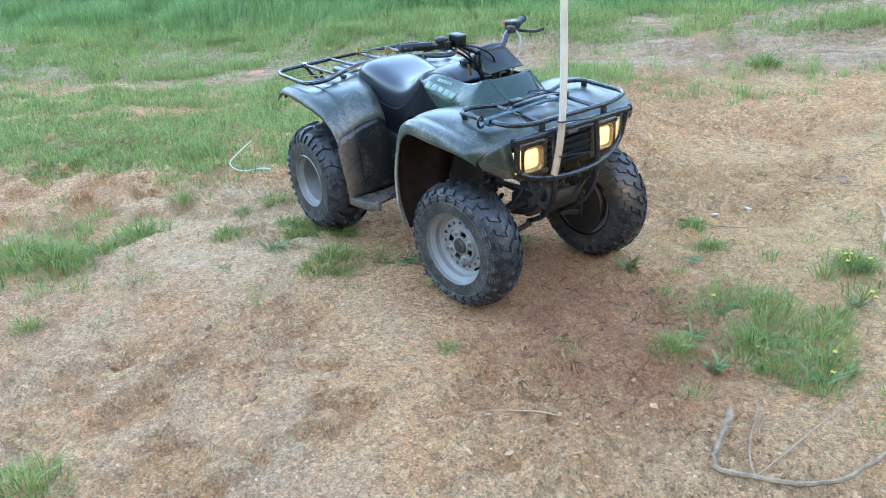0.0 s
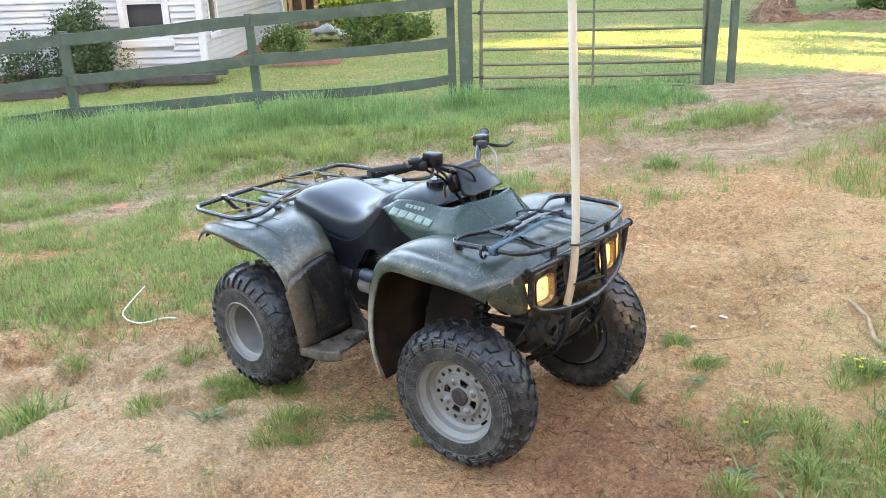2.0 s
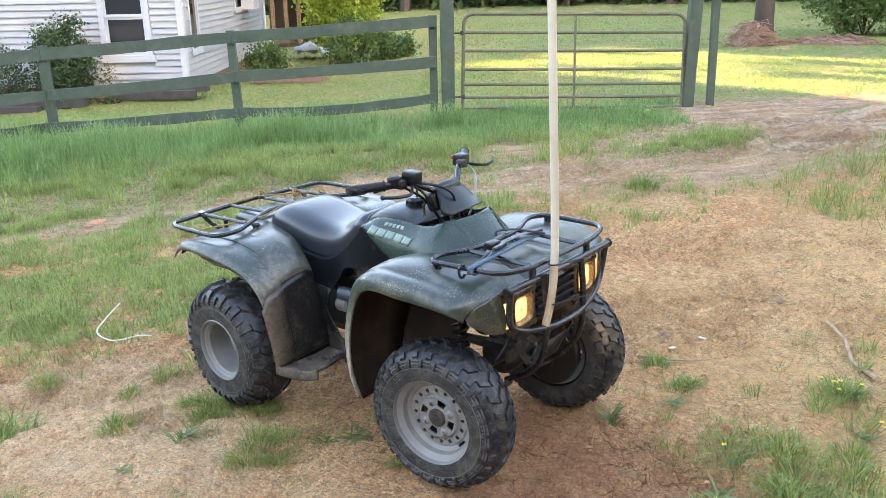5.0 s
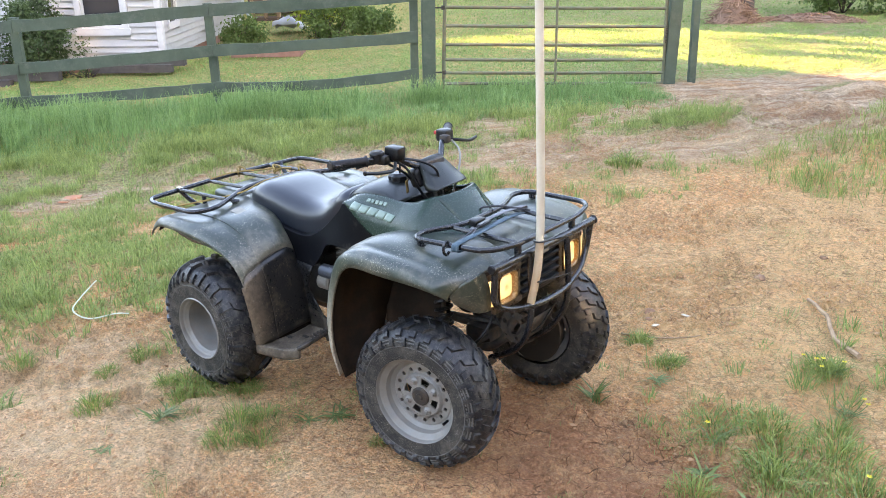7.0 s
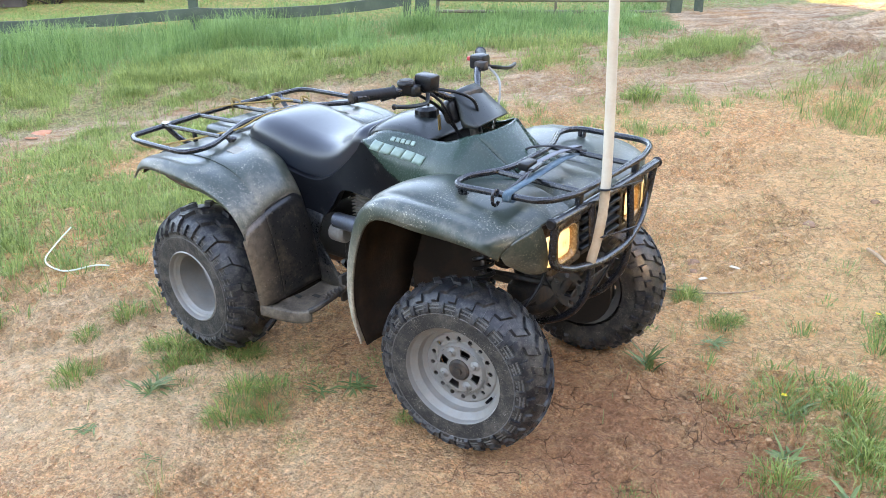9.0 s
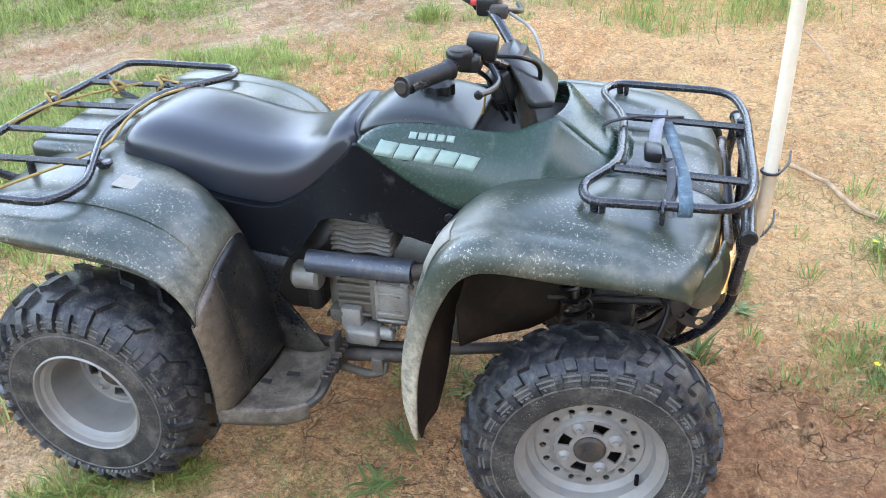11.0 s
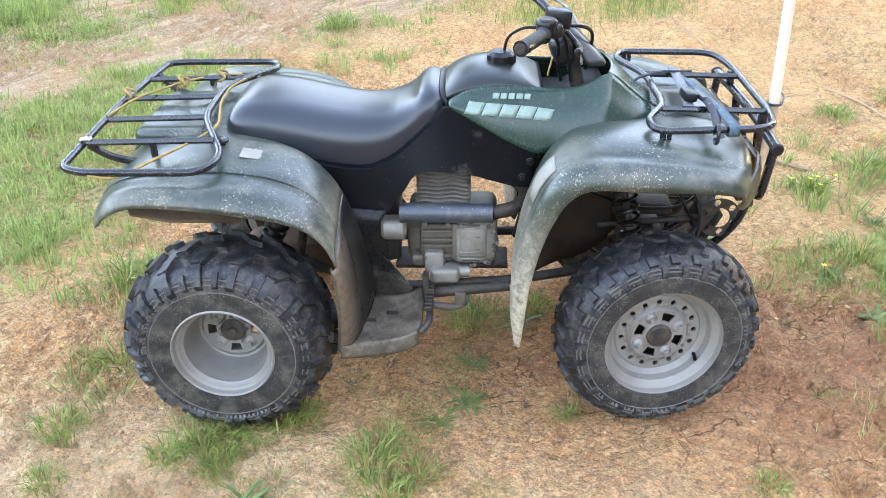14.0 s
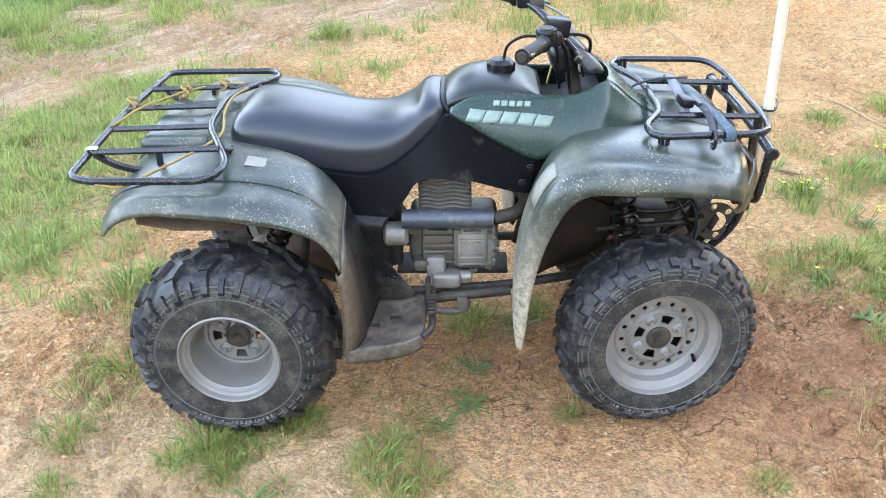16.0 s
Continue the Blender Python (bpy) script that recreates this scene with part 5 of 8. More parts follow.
bar_pts = [turned(p) for p in [(0.735, -0.352, 1.025), (0.795, -0.235, 1.050), (0.835, -0.15, 1.045), (0.885, -0.07, 0.985), (0.890, 0.0, 0.98),
                               (0.885, 0.07, 0.985), (0.835, 0.15, 1.045), (0.795, 0.235, 1.050), (0.735, 0.352, 1.025)]]
bar = part("handlebar", tube(fillet(bar_pts, 0.05, 5), 0.0115, 10), M_TUBE, quad, "black tubular steel handlebar")
for sg in (-1, 1):
    a, b = Vector(turned((0.722, sg * 0.358, 1.028))), Vector(turned((0.790, sg * 0.246, 1.048)))
    n = 22
    pts = [a + (b - a) * (i / n) for i in range(n + 1)]
    part("grip", tube(pts, [0.0195] + [0.0172 if i % 2 else 0.0158 for i in range(1, n)] + [0.0215], 14), M_GRIP, bar, "ribbed black rubber grip")
    part("grip_end", drum(0.013, 0.006, tuple(a + (a - b).normalized() * 0.003), "y", 14, 0.002), M_STEEL, bar)
right_box = Geo().join(block((0.062, 0.050, 0.046), turned((0.842, -0.148, 1.064)), 0.007, 2, (0, 6, 5)))
part("brake_reservoir", right_box, M_BLACK_CLEAN, bar, "square black brake fluid reservoir")
th = Geo().join(Geo().join(lathe([(0.0001, 0.017), (0.024, 0.017), (0.027, 0.013), (0.0275, 0.007), (0.0255, 0.006), (0.0255, -0.016), (0.022, -0.020), (0.0001, -0.020)], 24, "z"), Matrix.Translation(turned((0.805, -0.204, 1.058)))))
th.join(block((0.05, 0.036, 0.036), turned((0.822, -0.195, 1.046)), 0.01))
part("throttle_housing", th, M_BLACK_CLEAN, bar, "round black throttle housing")
part("throttle_cap", Geo().join(lathe([(0.0001, 0.004), (0.018, 0.003), (0.021, 0)], 20, "z"), Matrix.Translation(turned((0.805, -0.204, 1.0755)))), M_STEEL, bar, "dull metal cap")
lev = tube(fillet([turned((0.862, -0.175, 1.035)), turned((0.882, -0.205, 1.015)), turned((0.878, -0.28, 1.016)), turned((0.858, -0.335, 1.014))], 0.03, 5), 0.0062, 8)
lev.join(drum(0.0085, 0.012, turned((0.858, -0.337, 1.014)), "y", 12, 0.003))
part("brake_lever", lev, M_BLACK_CLEAN, bar, "black brake lever")
part("throttle_lever", tube(fillet([turned((0.80, -0.205, 1.036)), turned((0.772, -0.228, 1.030)), turned((0.752, -0.262, 1.022))], 0.02, 4), 0.006, 8), M_BLACK_CLEAN, bar)
lb = Geo().join(block((0.055, 0.050, 0.048), turned((0.815, 0.200, 1.056)), 0.010))
lb.join(drum(0.024, 0.03, turned((0.812, 0.215, 1.056)), "y", 16))
part("switch_box", lb, M_BLACK_CLEAN, bar, "black switch housing")
part("stop_switch", block((0.022, 0.022, 0.014), turned((0.785, 0.195, 1.064)), 0.003), M_RED, bar, "small red stop switch")
lev = tube(fillet([turned((0.85, 0.17, 1.05)), turned((0.885, 0.20, 1.042)), turned((0.888, 0.27, 1.022)), turned((0.872, 0.335, 1.008))], 0.03, 5), 0.0065, 8)
part("brake_lever", lev, M_BLACK_CLEAN, bar, "black brake lever")
part("brake_lever_clamp", block((0.04, 0.03, 0.03), turned((0.842, 0.165, 1.050)), 0.006), M_STEEL, bar)
part("brake_cable", tube(fillet([turned((0.865, 0.175, 1.045)), turned((0.92, 0.15, 1.02)), turned((0.95, 0.10, 0.95)), turned((0.95, 0.05, 0.86))], 0.05, 6), 0.004, 8), M_ALLOY, bar, "pale cable sheath")
for p in ([(0.86, -0.13, 1.04), (0.92, -0.10, 1.03), (0.955, -0.055, 0.99), (0.945, -0.02, 0.87)], [(0.84, -0.16, 1.04), (0.87, -0.12, 1.0), (0.885, -0.09, 0.92), (0.90, -0.06, 0.85)],
          [(0.83, -0.18, 1.03), (0.855, -0.11, 0.96), (0.86, -0.06, 0.90), (0.88, -0.02, 0.84)]):
    part("control_cable", tube(fillet([turned(q) for q in p], 0.04, 6), 0.005, 8), M_BLACK_CLEAN, bar, "black control cable")
cl = block((0.06, 0.10, 0.05), turned((0.888, 0, 0.975)), 0.01).join(tube([turned((0.895, 0, 0.97)), (0.935, 0, 0.80)], 0.02, 12))
part("bar_clamp", cl, M_STEEL, bar, "dark steel bar clamp and stem")
part("ignition_housing", block((0.055, 0.07, 0.075), turned((0.872, -0.055, 0.935)), 0.018, 3, (0, -20, 10)), M_BLACK_CLEAN, bar, "black instrument housing")
part("key_tag", block((0.004, 0.012, 0.055), turned((0.838, -0.085, 0.900)), 0.001, 1, (15, 10, 0)), M_YELLOW, bar, "yellow key tag")
# black cover plate ahead of the handlebar
cov = []
for x, z, w, back in ((0.884, 0.998, 0.050, 0.004), (0.896, 0.994, 0.062, 0.014), (0.940, 0.949, 0.080, 0.030), (0.972, 0.917, 0.095, 0.044), (0.984, 0.904, 0.094, 0.048)):
    cov.append([(x - back, -w - 0.004, z - 0.006), (x - 0.5 * back - 0.004, -w - 0.003, z - 0.005), (x - 0.005, -w, z - 0.004), (x, -w + 0.010, z), (x + 0.003, 0, z + 0.003),
                (x, w - 0.010, z), (x - 0.005, w, z - 0.004), (x - 0.5 * back - 0.004, w + 0.003, z - 0.005), (x - back, w + 0.004, z - 0.006)])
part("handlebar_cover", sheet(spline(cov, 3)), M_TANK, quad, "matt black-green plastic cover ahead of the handlebar", thick=0.005, angle=75, at=Matrix.Translation(STEM) @ pose(0, 0, 0, 0, 0, 5) @ Matrix.Translation(-STEM))

# -- racks --
R_TUBE = 0.0095
fr = [(1.090, -0.335, 0.815), (1.37, -0.318, 0.815), (1.402, -0.20, 0.806), (1.402, 0.20, 0.806), (1.37, 0.318, 0.815), (1.095, 0.335, 0.815), (1.066, 0.26, 0.818), (1.132, 0.105, 0.816), (1.140, -0.145, 0.816), (1.076, -0.27, 0.818)]
rack = part("front_rack", tube(fillet(fr, 0.055, 5, True), R_TUBE, 10, True), M_TUBE, quad, "black tubular steel front rack")
for y in (-0.172, 0.115):
    part("rack_bar", tube([(1.128, y, 0.813), (1.400, y, 0.805)], R_TUBE * 0.9, 8), M_TUBE, rack)
for sg in (-1, 1):
    foot = tube([(1.105, sg * 0.328, 0.812), (1.110, sg * 0.322, 0.765)], 0.008, 8).join(drum(0.019, 0.010, (1.111, sg * 0.320, 0.786), "z", 16)).join(tube([(1.122, sg * 0.328, 0.812), (1.122, sg * 0.322, 0.765)], 0.006, 8))
    part("rack_foot", foot, M_TUBE, rack)
    part("rack_foot", block((0.02, 0.022, 0.045), (1.392, sg * 0.165, 0.785), 0.005), M_TUBE, rack)
rr = [(-0.345, -0.430, 0.760), (-0.29, -0.452, 0.757), (0.0, -0.452, 0.757), (0.028, -0.36, 0.760), (-0.075, -0.13, 0.778), (-0.082, 0.13, 0.778), (0.028, 0.36, 0.760), (0.0, 0.432, 0.757), (-0.29, 0.432, 0.757), (-0.345, 0.410, 0.760), (-0.355, 0.0, 0.768)]
rack2 = part("rear_rack", tube(fillet(rr, 0.06, 5, True), R_TUBE * 1.05, 10, True), M_TUBE, quad, "black tubular steel rear rack")
for y, x1 in ((-0.285, -0.01), (-0.120, -0.077), (0.050, -0.080), (0.225, -0.035)):
    part("rack_bar", tube([(-0.352, y, 0.765), (x1, y, 0.772)], R_TUBE * 0.9, 8), M_TUBE, rack2)
for sg in (-1, 1):
    part("rack_stay", tube(fillet([(-0.335, sg * 0.285, 0.760), (-0.29, sg * 0.27, 0.72), (-0.22, sg * 0.26, 0.70)], 0.03), 0.010, 8), M_TUBE, rack2)
    part("rack_foot", tube([(-0.02, sg * 0.25, 0.765), (0.01, sg * 0.24, 0.725)], 0.010, 8).join(drum(0.016, 0.012, (0.0, sg * 0.242, 0.755), "z", 12)), M_TUBE, rack2)
    part("rack_foot", tube([(-0.17, sg * 0.28, 0.764), (-0.17, sg * 0.28, 0.722)], 0.009, 8), M_TUBE, rack2)
part("rack_tab", block((0.03, 0.02, 0.004), (-0.338, -0.285, 0.776), 0.0015, 1), M_CHROME, rack2, "worn bare metal weld tab")

# -- bumper, grille and headlamps --
bump = part("bumper", tube([(1.392, -0.305, 0.755), (1.400, -0.15, 0.757), (1.402, 0.0, 0.758), (1.400, 0.15, 0.757), (1.392, 0.310, 0.755)], 0.0135, 12), M_TUBE, quad, "black tubular steel front bumper")
for y in (-0.3085, 0.3135):
    part("bumper_end", drum(0.0165, 0.012, (1.392, y, 0.755), "y", 16), M_BLACK_CLEAN, bump)
low = [(1.392, -0.290, 0.750), (1.378, -0.285, 0.620), (1.395, -0.215, 0.585), (1.418, -0.08, 0.565), (1.418, 0.08, 0.565), (1.395, 0.215, 0.590), (1.378, 0.285, 0.640), (1.392, 0.295, 0.750)]
part("bumper_bar", tube(fillet(low, 0.05, 5), 0.0115, 10), M_TUBE, bump)
for sg in (-1, 1):
    part("bumper_bar", tube(fillet([(1.402, sg * 0.115, 0.755), (1.412, sg * 0.115, 0.60), (1.40, sg * 0.115, 0.47), (1.33, sg * 0.10, 0.37), (1.20, sg * 0.08, 0.30)], 0.07, 5), 0.0115, 10), M_TUBE, bump)
plate = Geo()
plate.join(sheet([[(1.35, y, 0.47), (1.30, y, 0.37)] for y in (-0.10, -0.03, 0.03, 0.10)]))
part("skid_plate", plate, M_STEEL, bump, "dirty steel skid plate", thick=0.004)
hol = holed_ring(0.030, 0.060, 6, 0.010, 0)
for sg in (-1, 1):
    part("bumper_gusset", Geo().join(hol, pose(1.335, sg * 0.115, 0.47, 0, 20, 0)), M_STEEL, bump)
grille = part("grille", block((0.03, 0.24, 0.165), (1.345, 0.0, 0.655), 0.01), M_BLACK_CLEAN, quad, "black slatted plastic grille")
for z in (0.605, 0.635, 0.665, 0.695, 0.722):
    part("grille_slat", block((0.020, 0.225, 0.012), (1.366, 0, z), 0.004, 2, (0, 18, 0)), M_BLACK_CLEAN, grille)
part("badge", block((0.004, 0.05, 0.012), (1.380, 0.01, 0.722), 0.001, 1), M_PAPER, grille, "small pale maker's mark")
for sg in (-1, 1):
    cy = sg * 0.192
    frame_g = Geo()
    for q in ((0.02, 0.155, 0.024, 0, 0.058), (0.02, 0.155, 0.024, 0, -0.062)):
        frame_g.join(block(q[:3], (1.362, cy, 0.652 + q[4]), 0.006))
    for dy in (-0.064, 0.064):
        frame_g.join(block((0.02, 0.026, 0.135), (1.360, cy + dy * 0.95, 0.650), 0.008))
    frame_g.join(block((0.02, 0.13, 0.12), (1.338, cy, 0.65), 0.004))
    lamp = part("headlamp", frame_g, M_AMBER, quad, "square headlamp, switched on, with warm light")
    def squircle(r, x, dy=0.0):
        """A rounded square round the lamp's middle."""
        q = []
        for k in range(28):
            c, w = math.cos(2 * math.pi * k / 28), math.sin(2 * math.pi * k / 28)
            e = (abs(c) ** 5 + abs(w) ** 5) ** -0.2
            q.append((x, cy + sg * dy + r * e * c, 0.653 + r * e * w))
        return q

    part("reflector", sheet([squircle(0.052, 1.3735), squircle(0.048, 1.3715), squircle(0.0395, 1.356, 0.004)], close_v=True), M_REFLECTOR, lamp, "reflector with the lamp's amber glow in its colour", thick=0.002)
    part("lens", sheet([squircle(r * 0.040, 1.3655 - 0.008 * r * r, 0.004) for r in (0.02, 0.35, 0.65, 0.88, 1.0)], close_v=True), M_LENS, lamp, "glowing warm white lens", thick=0.003)
    wrap = [[(1.373, cy + sg * 0.066, 0.705), (1.366, cy + sg * 0.086, 0.702), (1.352, cy + sg * 0.104, 0.697)], [(1.373, cy + sg * 0.066, 0.612), (1.368, cy + sg * 0.080, 0.610), (1.358, cy + sg * 0.090, 0.610)]]
    part("side_lens", sheet(wrap), M_LENS, lamp, "glowing side window of the lamp", thick=0.003)

# -- engine, frame and running gear --
cyl = block((0.13, 0.12, 0.16), (0.565, -0.02, 0.585), 0.012)
engine = part("engine", cyl, M_ENGINE, quad, "weathered grey finned engine")
for i in range(9):
    z = 0.535 + 0.0125 * i
    rows = [[(0.49 + 0.148 * t, y, z + 0.0035 * math.sin(t * 12)) for t in np.linspace(0, 1, 13)] for y in (-0.150, 0.10)]
    part("cooling_fin", sheet(rows), M_ENGINE, engine, thick=0.004)
case = block((0.26, 0.18, 0.15), (0.585, -0.03, 0.402), 0.025, 3).join(block((0.16, 0.05, 0.05), (0.530, -0.120, 0.470), 0.012, 2)).join(block((0.10, 0.06, 0.04), (0.520, -0.130, 0.350), 0.012, 2))
case.join(block((0.10, 0.04, 0.12), (0.545, -0.140, 0.425), 0.012))
part("crankcase", case, M_ENGINE, engine, "oily grey crankcase")
cover_g = block((0.125, 0.060, 0.150), (0.650, -0.142, 0.420), 0.022, 4).join(block((0.085, 0.03, 0.110), (0.645, -0.166, 0.424), 0.014, 3))
cover_g.join(drum(0.050, 0.03, (0.668, -0.160, 0.415), "y", 32, 0.012))
for z in (0.372, 0.392, 0.448, 0.468):
    cover_g.join(block((0.070, 0.008, 0.006), (0.640, -0.182, z), 0.002, 1))
cover_g.join(block((0.012, 0.012, 0.10), (0.605, -0.172, 0.415), 0.003))
for a in range(7):
    t = -1.6 + a * 0.52
    cover_g.join(drum(0.0055, 0.02, (0.652 + 0.060 * math.cos(t), -0.166, 0.418 + 0.072 * math.sin(t)), "y", 10, 0.002))
part("engine_cover", cover_g, M_ALLOY, engine, "grey clutch cover with bolts")
ribs = Geo()
for z in (0.470, 0.452, 0.425, 0.405, 0.372):
    ribs.join(block((0.085, 0.016, 0.008), (0.545, -0.164, z), 0.003, 2))
ribs.join(block((0.020, 0.022, 0.115), (0.597, -0.166, 0.420), 0.004, 2))
for x, z in ((0.512, 0.478), (0.575, 0.478), (0.512, 0.372), (0.640, 0.486), (0.690, 0.470), (0.705, 0.410), (0.690, 0.355), (0.640, 0.345)):
    ribs.join(drum(0.0075, 0.026, (x, -0.166, z), "y", 10, 0.002))
for z in (0.475, 0.44, 0.40, 0.365):
    ribs.join(tube([(0.615, -0.176, z), (0.665, -0.178, z)], 0.004, 6))
tagged(part("crankcase_ribs", ribs, M_ENGINE, engine), "ribs and bolts cast on the crankcase", kind="stuff")
part("starter_motor", drum(0.035, 0.070, (0.423, -0.150, 0.455), "x", 24, 0.008), M_ALLOY, engine, "round grey starter motor")
gb = block((0.085, 0.07, 0.045), (0.565, -0.165, 0.320), 0.012, 3).join(drum(0.018, 0.05, (0.615, -0.165, 0.322), "x", 14)).join(block((0.055, 0.05, 0.07), (0.535, -0.155, 0.355), 0.01))
part("gear_linkage", gb, M_ALLOY, engine, "pale alloy gear shift housing")
boot = [(0.017 + 0.003 * (i % 2), 0.009 * i) for i in range(10)]
part("rubber_boot", Geo().join(lathe(boot, 18, "z"), Matrix.Translation((0.418, -0.105, 0.335))), M_GREASE, engine, "ribbed black rubber boot")
ex = tube(fillet([(0.445, -0.185, 0.518), (0.70, -0.188, 0.520)], 0.03), 0.028, 16)
part("heat_shield", ex, M_HEAT, quad, "scuffed blue-grey exhaust heat shield")
part("exhaust_pipe", tube(fillet([(0.70, -0.188, 0.520), (0.77, -0.175, 0.530), (0.80, -0.12, 0.55), (0.72, -0.05, 0.60)], 0.06, 5), 0.020, 12), M_STEEL, quad, "dark exhaust pipe")
for y in (-0.12, 0.12):
    part("frame_tube", tube(fillet([(0.05, y, 0.40), (0.20, y, 0.30), (0.42, y * 1.3, 0.262), (0.74, y * 1.3, 0.285), (0.95, y, 0.30), (1.25, y * 0.8, 0.36), (1.33, y * 0.8, 0.50)], 0.08, 5), 0.0145, 10), M_STEEL, quad, "dirty black steel frame tube")
    part("frame_tube", tube(fillet([(0.78, y * 0.9, 0.29), (0.84, y * 0.8, 0.55), (0.95, y * 0.6, 0.76), (1.0, 0, 0.80)], 0.08, 5), 0.0145, 10), M_STEEL, quad, "dirty black steel frame tube")
    part("frame_tube", tube(fillet([(0.14, y, 0.34), (0.18, y, 0.55), (0.30, y, 0.645), (0.80, y * 0.8, 0.66)], 0.08, 5), 0.013, 10), M_STEEL, quad, "dirty black steel frame tube")
part("step_bar", tube(fillet([(0.50, -0.20, 0.232), (0.59, -0.215, 0.228), (0.622, -0.21, 0.24), (0.625, -0.20, 0.262)], 0.02), 0.011, 10).join(block((0.03, 0.02, 0.04), (0.61, -0.215, 0.262), 0.004)), M_ENGINE, quad, "bare metal brake pedal bar")
part("footpeg_tube", tube([(0.515, -0.20, 0.268), (0.75, -0.195, 0.292)], 0.016, 10), M_STEEL, quad)
part("belly_plate", block((0.34, 0.12, 0.012), (0.58, 0.02, 0.262), 0.004), M_STEEL, quad, "dirty steel belly plate")
part("gearbox", block((0.22, 0.18, 0.20), (0.32, 0.0, 0.40), 0.03, 3), M_GREASE, engine)
part("airbox", block((0.26, 0.22, 0.16), (0.26, 0.0, 0.62), 0.03, 3), M_BLACK_CLEAN, quad, "black plastic airbox")
part("battery_box", block((0.20, 0.20, 0.14), (0.72, 0.0, 0.74), 0.03, 3), M_BLACK_CLEAN, quad, "dark inner bodywork under the tank")
part("front_inner_panel", block((0.16, 0.20, 0.22), (1.05, 0, 0.66), 0.03, 3), M_BLACK, quad, "dark inner panel between the front wheels")
# rear axle
part("rear_axle", tube([(0, -0.36, 0.268), (0, 0.36, 0.268)], 0.022, 14).join(drum(0.075, 0.12, (0.0, 0.03, 0.268), "y", 24, 0.02)).join(block((0.26, 0.12, 0.09), (0.14, 0.03, 0.29), 0.02)), M_RUST, quad, "muddy rear axle and final drive")
part("rear_brake_drum", drum(0.085, 0.06, (0, -0.24, 0.268), "y", 28, 0.01), M_GREASE, quad, "rusty rear brake drum")
part("exhaust_muffler", drum(0.052, 0.30, (-0.08, 0.13, 0.50), "x", 22, 0.02), M_RUST, quad, "rusty brown muffler")
part("tail_crossmember", tube([(-0.10, -0.25, 0.60), (-0.10, 0.25, 0.60)], 0.014, 10).join(tube([(0.05, -0.16, 0.55), (-0.20, -0.16, 0.64)], 0.014, 10)).join(tube([(0.05, 0.16, 0.55), (-0.20, 0.16, 0.64)], 0.014, 10)), M_RUST, quad, "rusty frame tubes under the tail")


def coil_shock(a, b, r, turns):
    a, b = Vector(a), Vector(b)
    d = (b - a).normalized()
    u = d.orthogonal().normalized()
    w = d.cross(u)
    pts = []
    n = turns * 12
    for i in range(n + 1):
        t = i / n
        ang = 2 * math.pi * turns * t
        pts.append(a + (b - a) * (0.18 + 0.64 * t) + (u * math.cos(ang) + w * math.sin(ang)) * r)
    spring = tube(pts, 0.006, 6)
    body = tube([a, a + (b - a) * 0.5], 0.018, 12).join(tube([a + (b - a) * 0.5, b], 0.009, 10)).join(tube([a + (b - a) * 0.80, a + (b - a) * 0.84], 0.034, 14)).join(tube([a + (b - a) * 0.14, a + (b - a) * 0.18], 0.034, 14))
    return spring, body


for sg in (-1, 1):
    s, b = coil_shock((1.11, sg * 0.22, 0.30), (1.04, sg * 0.145, 0.66), 0.030, 8)
    sh = part("shock_absorber", b, M_STEEL, quad, "dusty front shock absorber")
    part("spring", s, M_BLACK_CLEAN, sh, "black coil spring")
    arm = tube([(1.22, sg * 0.08, 0.30), (1.14, sg * 0.28, 0.22)], 0.012, 8).join(tube([(1.02, sg * 0.08, 0.29), (1.12, sg * 0.28, 0.22)], 0.012, 8))
    arm.join(tube([(1.20, sg * 0.09, 0.39), (1.14, sg * 0.26, 0.345)], 0.010, 8)).join(tube([(1.04, sg * 0.09, 0.38), (1.12, sg * 0.26, 0.345)], 0.010, 8))
    part("suspension_arm", arm, M_STEEL, quad, "dirty steel suspension arm")
    # drum widened and a dark disc added to fill the wheel with shade
    part("front_knuckle", block((0.06, 0.05, 0.17), (1.133, sg * 0.285, 0.28), 0.015).join(drum(0.128, 0.05, (1.133, sg * 0.310, 0.266), "y", 24, 0.01)).join(drum(0.150, 0.008, (1.133 - sg * 0.011, sg * 0.284, 0.266), "y", 32, 0.003)), M_GREASE, quad, "dirty brake drum and steering knuckle with dark discs for the shade inside the wheel")
    part("tie_rod", tube([(1.06, sg * 0.05, 0.34), (1.07, sg * 0.27, 0.28)], 0.008, 8), M_STEEL, quad)
    s, b = coil_shock((0.02, sg * 0.10, 0.32), (0.16, sg * 0.12, 0.60), 0.030, 7)
    sh = part("shock_absorber", b, M_STEEL, quad, "dusty rear shock absorber")
    part("spring", s, M_BLACK_CLEAN, sh, "black coil spring")
    part("brake_hose", tube(fillet([(1.13, sg * 0.27, 0.33), (1.25, sg * 0.22, 0.42), (1.28, sg * 0.14, 0.52), (1.20, sg * 0.10, 0.62)], 0.06, 5), 0.005, 8), M_BLACK_CLEAN, quad, "black rubber brake hose")
mount = Geo()
mount.join(block((0.20, 0.10, 0.03), (1.12, 0, 0.46), 0.008)).join(block((0.12, 0.16, 0.10), (1.14, 0, 0.36), 0.02)).join(tube([(1.0, -0.1, 0.44), (1.3, -0.09, 0.46)], 0.01, 8)).join(tube([(0.98, -0.02, 0.78), (1.10, 0, 0.36)], 0.016, 10))
part("steering_gear", mount, M_STEEL, quad, "dirty steering shaft and brackets")
